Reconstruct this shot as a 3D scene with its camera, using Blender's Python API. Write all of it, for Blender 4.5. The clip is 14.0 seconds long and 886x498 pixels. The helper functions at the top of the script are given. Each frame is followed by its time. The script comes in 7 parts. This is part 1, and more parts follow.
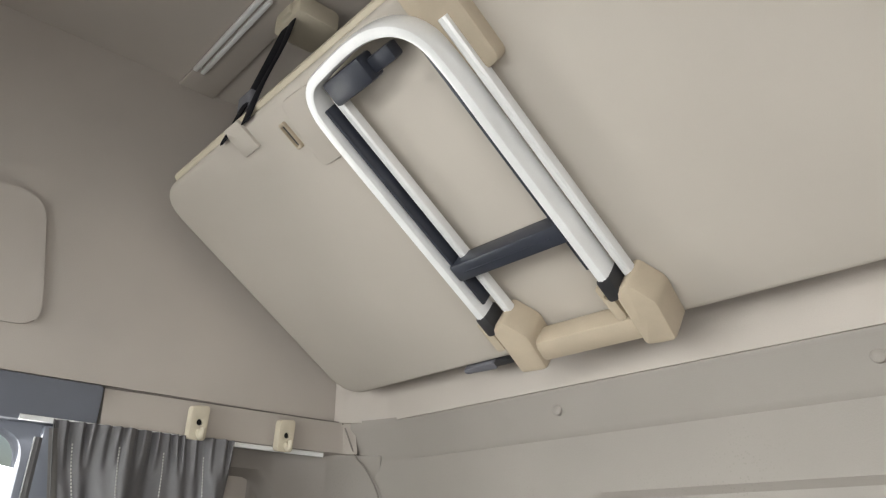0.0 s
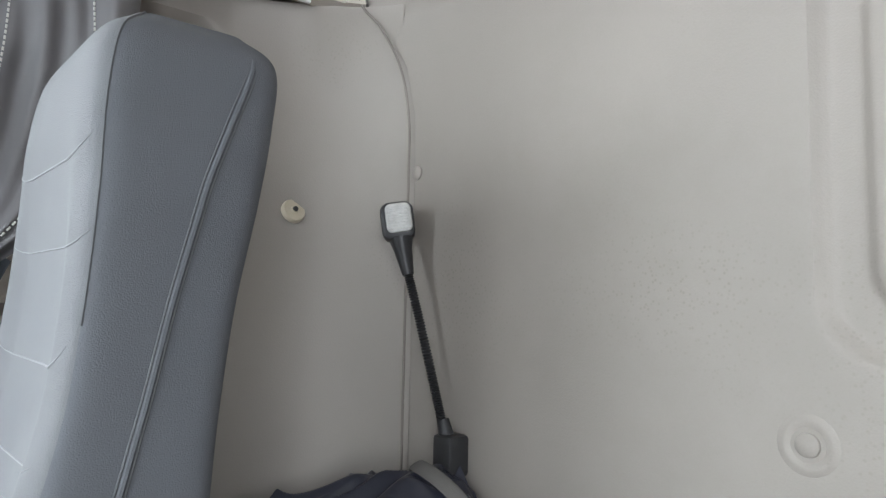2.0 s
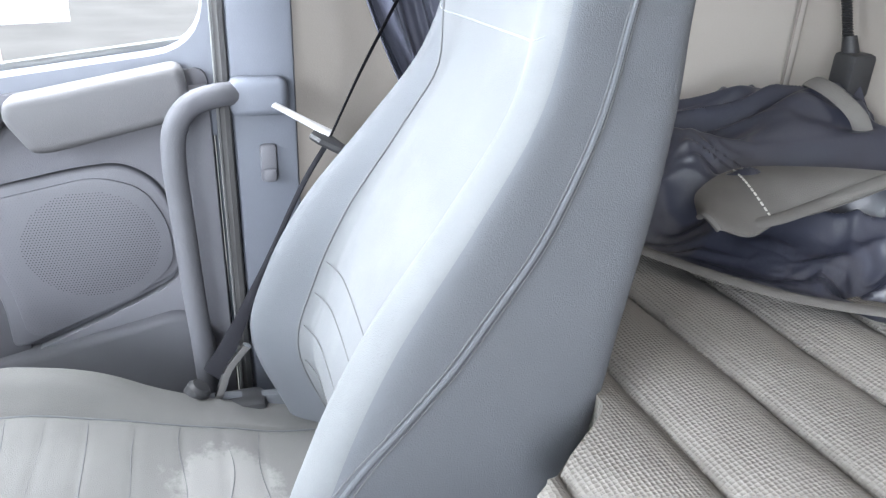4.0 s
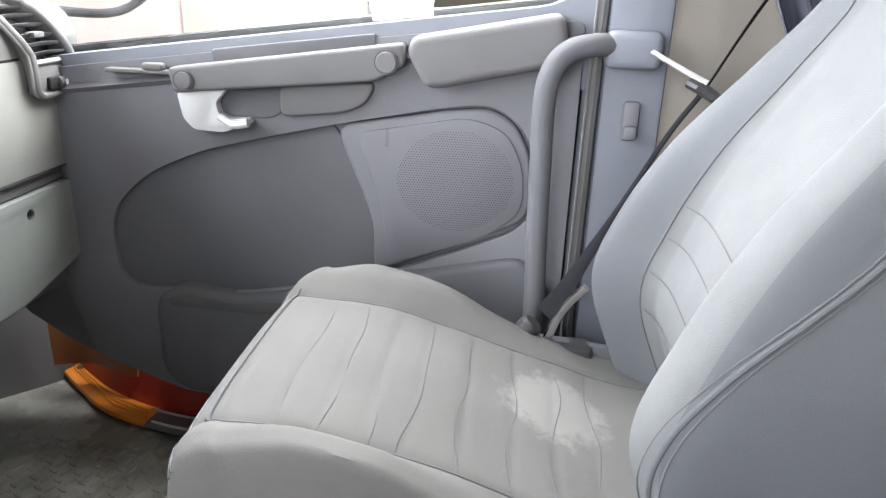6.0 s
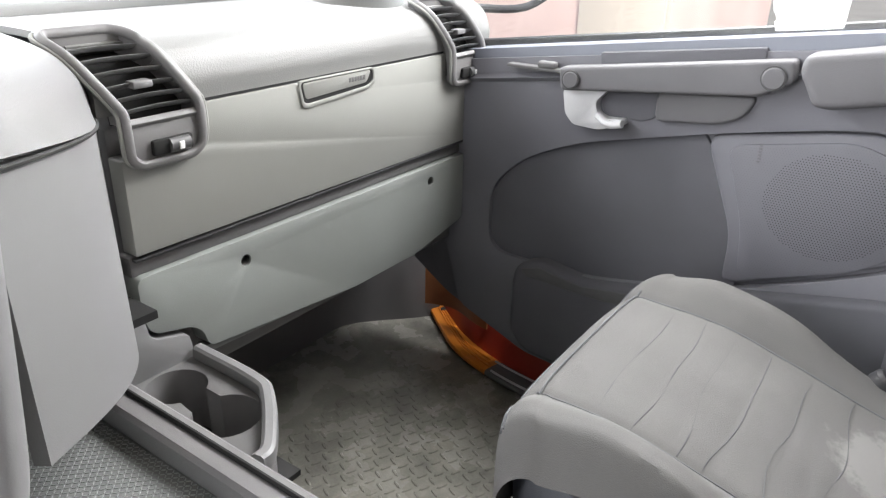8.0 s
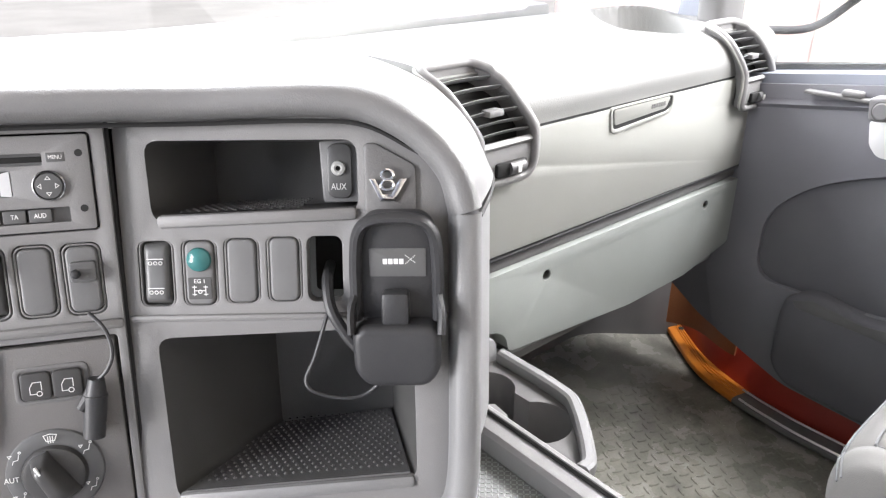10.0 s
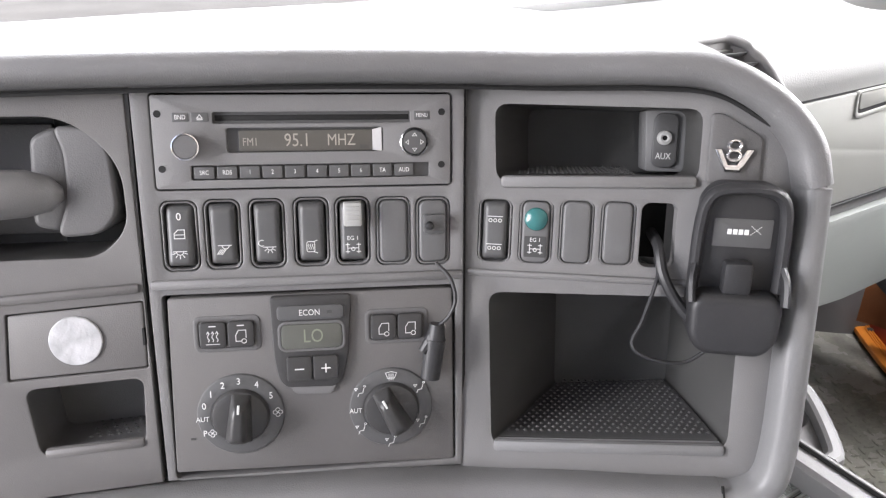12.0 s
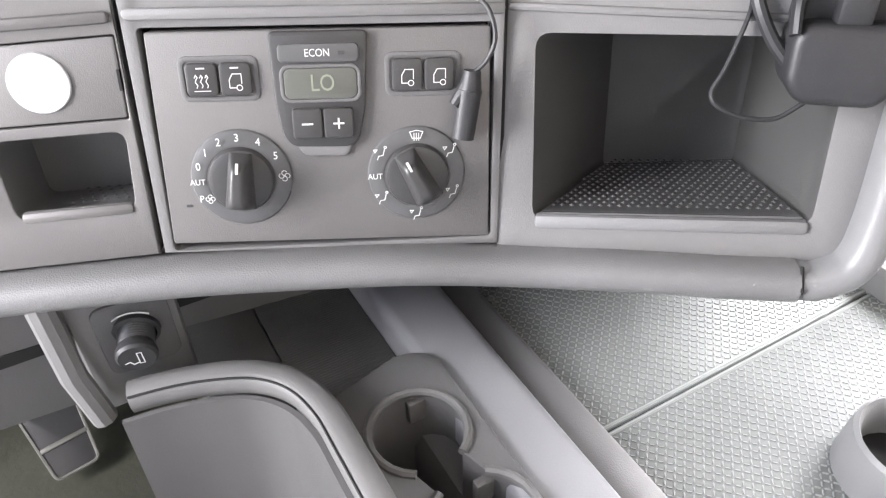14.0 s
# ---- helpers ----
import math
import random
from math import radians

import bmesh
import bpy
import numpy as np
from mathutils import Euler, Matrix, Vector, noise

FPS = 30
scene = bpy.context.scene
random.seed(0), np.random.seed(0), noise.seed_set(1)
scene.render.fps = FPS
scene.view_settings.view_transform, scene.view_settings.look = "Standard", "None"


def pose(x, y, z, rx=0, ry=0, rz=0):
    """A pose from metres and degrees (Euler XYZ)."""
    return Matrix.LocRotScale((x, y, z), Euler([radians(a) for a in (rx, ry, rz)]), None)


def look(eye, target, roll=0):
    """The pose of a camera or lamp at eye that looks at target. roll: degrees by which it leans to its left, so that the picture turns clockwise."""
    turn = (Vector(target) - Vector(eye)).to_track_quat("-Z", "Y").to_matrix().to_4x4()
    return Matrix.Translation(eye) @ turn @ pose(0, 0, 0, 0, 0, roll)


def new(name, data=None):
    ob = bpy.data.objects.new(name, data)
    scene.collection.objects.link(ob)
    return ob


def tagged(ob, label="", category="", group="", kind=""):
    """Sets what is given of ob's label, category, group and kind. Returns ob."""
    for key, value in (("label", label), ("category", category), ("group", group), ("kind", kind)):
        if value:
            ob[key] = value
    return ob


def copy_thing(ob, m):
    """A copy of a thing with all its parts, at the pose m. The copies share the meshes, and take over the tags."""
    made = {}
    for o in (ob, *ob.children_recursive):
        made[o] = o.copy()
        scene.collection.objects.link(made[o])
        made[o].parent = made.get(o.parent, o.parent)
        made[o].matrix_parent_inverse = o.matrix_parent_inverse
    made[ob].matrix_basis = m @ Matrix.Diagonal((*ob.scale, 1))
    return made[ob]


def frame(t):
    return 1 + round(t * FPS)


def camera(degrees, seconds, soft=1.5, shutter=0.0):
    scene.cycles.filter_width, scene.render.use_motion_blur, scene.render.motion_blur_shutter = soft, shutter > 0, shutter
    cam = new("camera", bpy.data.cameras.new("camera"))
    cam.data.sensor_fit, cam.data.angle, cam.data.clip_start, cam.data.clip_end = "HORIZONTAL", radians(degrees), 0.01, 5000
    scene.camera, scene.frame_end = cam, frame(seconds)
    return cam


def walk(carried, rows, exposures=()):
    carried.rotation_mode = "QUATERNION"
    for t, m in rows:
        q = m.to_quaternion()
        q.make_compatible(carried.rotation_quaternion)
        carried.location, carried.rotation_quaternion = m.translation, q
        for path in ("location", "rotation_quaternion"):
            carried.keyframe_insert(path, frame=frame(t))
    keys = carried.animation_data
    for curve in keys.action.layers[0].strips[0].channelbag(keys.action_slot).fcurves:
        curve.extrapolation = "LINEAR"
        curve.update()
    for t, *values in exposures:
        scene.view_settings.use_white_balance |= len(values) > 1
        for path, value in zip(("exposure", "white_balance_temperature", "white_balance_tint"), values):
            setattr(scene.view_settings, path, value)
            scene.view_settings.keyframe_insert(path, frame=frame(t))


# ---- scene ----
cam = camera(63.3, 14.0, soft=1.25)
PATH = [
    (0, (-0.661, 1.230, 1.220), (0.377, 0.327, 1.819), 1.3),
    (0.2, (-0.522, 1.232, 1.193), (0.526, 0.281, 1.689), 1.0),
    (0.5, (-0.329, 1.104, 1.163), (0.757, 0.127, 1.504), 1.0),
    (0.6, (-0.285, 1.026, 1.150), (0.794, 0.023, 1.431), 1.3),
    (0.8, (-0.191, 0.943, 1.137), (0.830, -0.138, 1.331), 1.4),
    (1, (-0.035, 0.958, 1.102), (0.905, -0.201, 1.260), 0.8),
    (1.3, (0.052, 0.818, 1.088), (1.004, -0.328, 1.259), 1.0),
    (1.5, (0.034, 0.771, 1.055), (1.018, -0.353, 1.194), 0.1),
    (2, (0.005, 0.734, 0.966), (1.146, -0.229, 1.105), 1.2),
    (2.5, (-0.063, 0.783, 0.971), (1.631, -0.280, 0.996), -0.5),
    (2.8, (-0.026, 0.816, 0.970), (1.232, 0.010, 0.837), 1.7),
    (3, (-0.039, 0.773, 0.993), (1.243, 0.055, 0.690), 1.8),
    (3.5, (0.004, 0.832, 0.961), (1.249, 0.168, 0.452), 2.4),
    (4, (0.039, 0.888, 0.935), (1.328, 0.435, 0.316), 2.3),
    (4.2, (0.041, 0.908, 0.930), (1.356, 0.543, 0.307), 2.2),
    (6.3, (0.001, 0.967, 0.794), (1.373, 1.212, 0.239), 1.9),
    (6.5, (0.009, 0.936, 0.821), (1.351, 1.272, 0.240), 1.6),
    (6.8, (-0.007, 0.932, 0.855), (1.293, 1.379, 0.255), 1.4),
    (7, (-0.021, 0.919, 0.860), (1.249, 1.448, 0.261), 1.3),
    (7.2, (-0.026, 0.922, 0.858), (1.214, 1.517, 0.260), 1.3),
    (9.3, (-0.123, 0.992, 0.869), (0.837, 1.962, 0.247), 0.8),
    (9.5, (-0.141, 0.986, 0.884), (0.790, 1.984, 0.263), 0.6),
    (10, (-0.188, 1.069, 0.905), (0.709, 2.099, 0.286), 0.1),
    (10.5, (-0.318, 1.145, 0.903), (0.559, 2.194, 0.286), 0.0),
    (11, (-0.353, 1.160, 0.902), (0.457, 2.247, 0.261), 0.2),
    (11.5, (-0.336, 1.149, 0.902), (0.398, 2.282, 0.248), 0.1),
    (12, (-0.326, 1.147, 0.901), (0.381, 2.296, 0.246), -0.3),
    (12.5, (-0.318, 1.150, 0.906), (0.377, 2.307, 0.250), -0.4),
    (13, (-0.315, 1.171, 0.892), (0.359, 2.306, 0.179), -0.2),
    (13.5, (-0.306, 1.191, 0.831), (0.286, 2.233, -0.071), -0.7),
    (14, (-0.308, 1.188, 0.811), (0.260, 2.210, -0.129), -1.1),
]
EXPOSURES = [(0, -0.58, 7000, 11), (0.5, -0.4, 6400, 9), (1.0, -0.25, 6350, 8), (1.5, -0.25, 6550, 10), (2.5, 0.3, 6150, 10), (3.0, 0.65, 6150, 11), (3.5, 1.05, 6200, 11), (4.2, 0.98, 6250, 11), (6.3, 0.8, 6750, 12), (6.6, 0.72, 6800, 12), (7.2, 0.27, 6850, 13), (9.3, 1.05, 6750, 14),
             (10, 1.18, 6800, 15), (11, 0.95, 6750, 17), (12.5, 0.85, 6750, 17), (13.0, 0.8, 6750, 17), (13.5, 1.05, 6750, 16), (14, 1.6, 6750, 16)]
walk(cam, [(t, look(e, g, r)) for t, e, g, r in PATH], EXPOSURES)

# world: overcast daylight
world = bpy.data.worlds.new("sky")
scene.world = world
world.use_nodes = True
wn = world.node_tree
sky = wn.nodes.new("ShaderNodeTexSky")
sky.sky_type = "NISHITA"
sky.sun_disc = False
sky.sun_elevation, sky.sun_rotation = radians(65), radians(211)
sky.air_density, sky.dust_density = 1.2, 3.0
wn.links.new(sky.outputs[0], wn.nodes["Background"].inputs[0])
wn.nodes["Background"].inputs[1].default_value = 0.15

sun_data = bpy.data.lights.new("sun", "SUN")
sun_data.energy, sun_data.angle, sun_data.color = 5.0, radians(14), (1.0, 0.96, 0.9)
sun = new("sun", sun_data)
sun.matrix_world = look((0, 0, 0), (0.22, 0.36, -0.90))


def window_lamp(name, at, target, w, h, watts, colour=(0.93, 0.97, 1.0)):
    data = bpy.data.lights.new(name, "AREA")
    data.shape, data.size, data.size_y, data.energy, data.color = "RECTANGLE", w, h, watts, colour
    ob = new(name, data)
    ob.matrix_world = look(at, target)
    return ob


# daylight standing in the windscreen; added fill from an unseen driver's doorway, assumed open
window_lamp("windscreen_daylight", (0, 2.62, 1.40), (0, 1.2, 1.05), 2.3, 1.1, 70, (0.89, 0.95, 1.0))
window_lamp("driver_side_fill", (-1.42, 1.66, 1.02), (0.9, 0.62, 0.85), 0.6, 1.1, 32)
window_lamp("door_window_daylight", (1.24, 1.30, 1.26), (0.25, 1.42, 0.50), 0.95, 0.5, 26)

# ---- materials ----
def mat(name, col, rough=0.6, metal=0.0, var=0.10, scale=12.0, bump=0.1, bscale=300.0, grain=None, spec=0.5, stain=0.0, stain_col=(0.1, 0.09, 0.08), emit=None, speck=None, smear=None):
    """Procedural surface: base colour with broad and fine variation, relief and uneven gloss."""
    m = bpy.data.materials.new(name)
    m.use_nodes = True
    nt = m.node_tree
    nd, ln = nt.nodes, nt.links
    b = nd["Principled BSDF"]
    co = nd.new("ShaderNodeTexCoord")
    n1 = nd.new("ShaderNodeTexNoise")
    n1.inputs["Scale"].default_value, n1.inputs["Detail"].default_value = scale, 6.0
    n2 = nd.new("ShaderNodeTexNoise")
    n2.inputs["Scale"].default_value, n2.inputs["Detail"].default_value = bscale, 3.0
    ln.new(co.outputs["Object"], n1.inputs["Vector"])
    ln.new(co.outputs["Object"], n2.inputs["Vector"])
    r1 = nd.new("ShaderNodeMapRange")
    r1.inputs["From Min"].default_value, r1.inputs["From Max"].default_value = 0.3, 0.7
    r1.inputs["To Min"].default_value, r1.inputs["To Max"].default_value = 1 - var, 1 + var
    ln.new(n1.outputs["Fac"], r1.inputs["Value"])
    r2 = nd.new("ShaderNodeMapRange")
    r2.inputs["To Min"].default_value, r2.inputs["To Max"].default_value = 1 - var * 0.6, 1 + var * 0.6
    ln.new(n2.outputs["Fac"], r2.inputs["Value"])
    mul = nd.new("ShaderNodeMath")
    mul.operation = "MULTIPLY"
    ln.new(r1.outputs[0], mul.inputs[0])
    ln.new(r2.outputs[0], mul.inputs[1])
    mix = nd.new("ShaderNodeVectorMath")
    mix.operation = "SCALE"
    mix.inputs[0].default_value = col
    ln.new(mul.outputs[0], mix.inputs["Scale"])
    last = mix.outputs[0]
    if stain:
        n3 = nd.new("ShaderNodeTexNoise")
        n3.inputs["Scale"].default_value, n3.inputs["Detail"].default_value, n3.inputs["Roughness"].default_value = scale * 0.45, 8.0, 0.65
        ln.new(co.outputs["Object"], n3.inputs["Vector"])
        r3 = nd.new("ShaderNodeMapRange")
        r3.inputs["From Min"].default_value, r3.inputs["From Max"].default_value = 0.5, 0.78
        r3.inputs["To Min"].default_value, r3.inputs["To Max"].default_value = 0.0, stain
        ln.new(n3.outputs["Fac"], r3.inputs["Value"])
        mx = nd.new("ShaderNodeMix")
        mx.data_type = "RGBA"
        mx.inputs[7].default_value = (*stain_col, 1)
        ln.new(r3.outputs[0], mx.inputs[0])
        ln.new(last, mx.inputs[6])
        last = mx.outputs[2]
    if speck:
        # small dark specks that gather in soft patches
        v3 = nd.new("ShaderNodeTexVoronoi")
        v3.inputs["Scale"].default_value = speck[0]
        n4 = nd.new("ShaderNodeTexNoise")
        n4.inputs["Scale"].default_value, n4.inputs["Detail"].default_value = 2.6, 4.0
        ln.new(co.outputs["Object"], v3.inputs["Vector"])
        ln.new(co.outputs["Object"], n4.inputs["Vector"])
        ra, rb = nd.new("ShaderNodeMapRange"), nd.new("ShaderNodeMapRange")
        ra.inputs["From Min"].default_value, ra.inputs["From Max"].default_value = 0.34, 0.10
        rb.inputs["From Min"].default_value, rb.inputs["From Max"].default_value = 0.54, 0.70
        rb.inputs["To Max"].default_value = speck[1]
        ln.new(v3.outputs["Distance"], ra.inputs["Value"])
        ln.new(n4.outputs["Fac"], rb.inputs["Value"])
        mm = nd.new("ShaderNodeMath")
        mm.operation = "MULTIPLY"
        ln.new(ra.outputs[0], mm.inputs[0])
        ln.new(rb.outputs[0], mm.inputs[1])
        mx = nd.new("ShaderNodeMix")
        mx.data_type = "RGBA"
        mx.inputs[7].default_value = (*stain_col, 1)
        ln.new(mm.outputs[0], mx.inputs[0])
        ln.new(last, mx.inputs[6])
        last = mx.outputs[2]
    if smear:
        # one dried smear: (centre, radius, colour)
        mp = nd.new("ShaderNodeVectorMath")
        mp.operation = "DISTANCE"
        mp.inputs[1].default_value = smear[0]
        ln.new(co.outputs["Object"], mp.inputs[0])
        n5 = nd.new("ShaderNodeTexNoise")
        n5.inputs["Scale"].default_value, n5.inputs["Detail"].default_value, n5.inputs["Roughness"].default_value = 42.0, 8.0, 0.7
        ln.new(co.outputs["Object"], n5.inputs["Vector"])
        rd = nd.new("ShaderNodeMapRange")
        rd.inputs["From Min"].default_value, rd.inputs["From Max"].default_value = smear[1], 0.0
        ln.new(mp.outputs["Value"], rd.inputs["Value"])
        ad = nd.new("ShaderNodeMath")
        ad.operation = "ADD"
        ln.new(rd.outputs[0], ad.inputs[0])
        ln.new(n5.outputs["Fac"], ad.inputs[1])
        rs = nd.new("ShaderNodeMapRange")
        rs.inputs["From Min"].default_value, rs.inputs["From Max"].default_value = 0.88, 1.08
        rs.inputs["To Max"].default_value = 0.30
        ln.new(ad.outputs[0], rs.inputs["Value"])
        mx = nd.new("ShaderNodeMix")
        mx.data_type = "RGBA"
        mx.inputs[7].default_value = (*smear[2], 1)
        ln.new(rs.outputs[0], mx.inputs[0])
        ln.new(last, mx.inputs[6])
        last = mx.outputs[2]
    ln.new(last, b.inputs["Base Color"])
    rr_ = nd.new("ShaderNodeMapRange")
    rr_.inputs["To Min"].default_value, rr_.inputs["To Max"].default_value = max(0.02, rough - 0.07), min(1.0, rough + 0.07)
    ln.new(n1.outputs["Fac"], rr_.inputs["Value"])
    ln.new(rr_.outputs[0], b.inputs["Roughness"])
    b.inputs["Metallic"].default_value = metal
    b.inputs["Specular IOR Level"].default_value = spec
    if bump:
        bp = nd.new("ShaderNodeBump")
        bp.inputs["Strength"].default_value, bp.inputs["Distance"].default_value = bump, 0.002
        src = n2.outputs["Fac"]
        if grain == "leather":
            v = nd.new("ShaderNodeTexVoronoi")
            v.inputs["Scale"].default_value = bscale
            ln.new(co.outputs["Object"], v.inputs["Vector"])
            src = v.outputs["Distance"]
        if grain == "mesh":
            v = nd.new("ShaderNodeTexVoronoi")
            v.inputs["Scale"].default_value, v.inputs["Randomness"].default_value = bscale, 0.18
            ln.new(co.outputs["Object"], v.inputs["Vector"])
            src = v.outputs["Distance"]
        if grain == "weave":
            w1 = nd.new("ShaderNodeTexWave")
            w1.bands_direction = "DIAGONAL"
            w1.inputs["Scale"].default_value, w1.inputs["Distortion"].default_value = bscale * 0.35, 1.0
            ln.new(co.outputs["Object"], w1.inputs["Vector"])
            src = w1.outputs["Fac"]
        ln.new(src, bp.inputs["Height"])
        ln.new(bp.outputs[0], b.inputs["Normal"])
    if emit:
        b.inputs["Emission Color"].default_value = (*emit[:3], 1)
        b.inputs["Emission Strength"].default_value = emit[3]
    return m


def glass(name, tint=(1, 1, 1), rough=0.0):
    m = bpy.data.materials.new(name)
    m.use_nodes = True
    b = m.node_tree.nodes["Principled BSDF"]
    b.inputs["Base Color"].default_value = (*tint, 1)
    b.inputs["Roughness"].default_value = rough
    b.inputs["Transmission Weight"].default_value = 1.0
    b.inputs["IOR"].default_value = 1.45
    return m


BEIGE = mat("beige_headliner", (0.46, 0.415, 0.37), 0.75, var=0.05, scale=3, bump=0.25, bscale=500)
# headliner's beige, darkened to offset strong light on these panels; stains are real
BEIGE_WALL = mat("beige_moulded_panel_dimmed", (0.29, 0.262, 0.236), 0.6, var=0.05, scale=2.5, bump=0.15, bscale=450, stain=0.55, stain_col=(0.205, 0.185, 0.158), speck=(150, 0.55))
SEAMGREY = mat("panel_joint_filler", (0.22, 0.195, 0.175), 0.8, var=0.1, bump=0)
BUNK = mat("beige_bunk_underside", (0.48, 0.435, 0.38), 0.7, var=0.04, scale=3, bump=0.2, bscale=600)
CREAM = mat("cream_plastic", (0.55, 0.49, 0.38), 0.45, var=0.05, scale=20, bump=0.05)
BLUEGREY = mat("bluegrey_trim_plastic", (0.160, 0.172, 0.205), 0.55, var=0.06, scale=6, bump=0.15, bscale=600)
DOORGREY = mat("door_plastic_grey", (0.145, 0.145, 0.162), 0.55, var=0.07, scale=5, bump=0.2, bscale=700)
DOORFELT = mat("door_dark_insert", (0.110, 0.110, 0.122), 0.85, var=0.08, scale=8, bump=0.3, bscale=900)
ARMGREY = mat("armrest_vinyl", (0.120, 0.118, 0.123), 0.6, var=0.05, scale=6, bump=0.2, bscale=700)
DASHLIGHT = mat("dash_light_grey_green", (0.265, 0.268, 0.25), 0.58, var=0.05, scale=4, bump=0.12, bscale=800)
DASHTOP = mat("dash_top_vinyl", (0.205, 0.205, 0.20), 0.5, var=0.05, scale=6, bump=0.12, bscale=480, grain="leather")
KNEE = mat("knee_panel_grey_green", (0.23, 0.245, 0.234), 0.55, var=0.06, scale=5, bump=0.1, bscale=700, stain=0.12)
DASHDARK = mat("dash_dark_grey", (0.12, 0.118, 0.118), 0.5, var=0.07, scale=8, bump=0.15, bscale=900)
BEAM = mat("pale_bluish_plastic", (0.235, 0.235, 0.248), 0.4, var=0.05, scale=6, bump=0.12, bscale=800)
PANEL = mat("console_panel_grey", (0.175, 0.172, 0.172), 0.48, var=0.05, scale=8, bump=0.15, bscale=1200)
ROLL = mat("padded_leather_rim", (0.155, 0.154, 0.155), 0.45, var=0.06, scale=10, bump=0.15, bscale=900, grain="leather")
FRAMEGREY = mat("console_frame_grey", (0.185, 0.185, 0.187), 0.42, var=0.05, scale=8, bump=0.1, bscale=900)
BINGREY = mat("storage_bin_grey", (0.135, 0.133, 0.131), 0.5, var=0.06, scale=8, bump=0.12, bscale=1000)
HEATERGREY = mat("heater_panel_warm_grey", (0.128, 0.123, 0.120), 0.46, var=0.05, scale=8, bump=0.12, bscale=1200)
SWITCH = mat("switch_black", (0.095, 0.095, 0.096), 0.38, var=0.06, scale=40, bump=0.06, bscale=1500)
BLANK = mat("switch_blank_grey", (0.125, 0.125, 0.126), 0.5, var=0.05, scale=40, bump=0.08, bscale=1500)
BLACK = mat("black_plastic", (0.028, 0.028, 0.030), 0.45, var=0.1, scale=30, bump=0.08, bscale=900)
# near-black colour stands in for the shade inside gaps, holes and recesses
DEEP = mat("gap_shade_black", (0.008, 0.008, 0.008), 0.8, var=0.1, bump=0)
WHITEINK = mat("white_print", (0.75, 0.75, 0.74), 0.6, var=0.04, scale=60, bump=0)
DARKINK = mat("dark_print", (0.05, 0.05, 0.05), 0.6, var=0.04, bump=0)
LCDBACK = mat("lcd_glass_back", (0.10, 0.095, 0.085), 0.25, var=0.05, bump=0)
LCDGREEN = mat("lcd_green", (0.105, 0.108, 0.095), 0.3, var=0.05, bump=0)
LCDINK = mat("lcd_amber_segments", (0.30, 0.28, 0.245), 0.5, var=0.03, bump=0, emit=(0.8, 0.68, 0.5, 0.03))
LCDINK2 = mat("lcd_pale_segments", (0.20, 0.22, 0.17), 0.5, var=0.03, bump=0, emit=(0.7, 0.8, 0.55, 0.03))
CHROME = mat("chrome", (0.75, 0.75, 0.76), 0.15, 1.0, var=0.03, scale=30, bump=0.02)
SATIN = mat("satin_silver_plastic", (0.66, 0.66, 0.67), 0.32, 0.35, var=0.04, scale=20, bump=0.05)
ALU = mat("brushed_aluminium", (0.82, 0.82, 0.81), 0.34, 0.15, var=0.05, scale=14, bump=0.06)
GREEN = mat("green_indicator_lens", (0.035, 0.15, 0.15), 0.2, var=0.1, scale=60, bump=0.05)
SEATCLOTH = mat("grey_seat_cloth", (0.112, 0.116, 0.121), 0.9, var=0.08, scale=7, bump=0.35, bscale=900, stain=0.12, stain_col=(0.4, 0.39, 0.37))
SEATSTAINED = mat("grey_seat_cloth_stained", (0.098, 0.096, 0.093), 0.9, var=0.08, scale=7, bump=0.35, bscale=900, stain=0.25, stain_col=(0.16, 0.155, 0.145), smear=((0.70, 0.90, 0.35), 0.11, (0.30, 0.295, 0.28)))
# the seat's grey cloth, darkened and blued for shaded flanks under sky light
SEATSIDE = mat("grey_seat_cloth_shaded", (0.082, 0.087, 0.097), 0.75, var=0.06, scale=6, bump=0.3, bscale=800)
PIPING = mat("seat_seam_thread", (0.085, 0.088, 0.093), 0.7, var=0.05, bump=0.1)
CHANNEL = mat("dark_channel_thread", (0.07, 0.071, 0.074), 0.8, var=0.05, bump=0)
CURTAIN = mat("grey_curtain_cloth", (0.138, 0.134, 0.138), 0.48, var=0.1, scale=9, bump=0.2, bscale=900)
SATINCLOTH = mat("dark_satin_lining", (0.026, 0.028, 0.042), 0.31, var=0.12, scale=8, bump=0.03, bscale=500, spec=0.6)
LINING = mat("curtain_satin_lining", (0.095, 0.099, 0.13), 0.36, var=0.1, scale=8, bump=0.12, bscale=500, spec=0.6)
TIECLOTH = mat("dark_tie_cloth", (0.048, 0.056, 0.066), 0.7, var=0.08, scale=20, bump=0.2, bscale=800)
HEM = mat("grey_hem_tape", (0.128, 0.122, 0.114), 0.85, var=0.08, scale=30, bump=0.3, bscale=900)
THREAD = mat("pale_stitching", (0.55, 0.54, 0.50), 0.8, var=0.05, bump=0)
MATTRESS = mat("taupe_mattress_mesh", (0.168, 0.156, 0.140), 0.9, var=0.08, scale=7, bump=1.0, bscale=250, grain="mesh")
WEB = mat("black_seatbelt_webbing", (0.013, 0.013, 0.016), 0.8, var=0.08, scale=40, bump=0.1, bscale=900, spec=0.1)
RUBBER = mat("rubber_floor_mat", (0.25, 0.262, 0.255), 0.38, var=0.08, scale=6, bump=0.12, bscale=500, stain=0.2)
WELLFLOOR = mat("storage_floor_rubber", (0.11, 0.109, 0.107), 0.5, var=0.12, scale=20, bump=0.2, bscale=600)
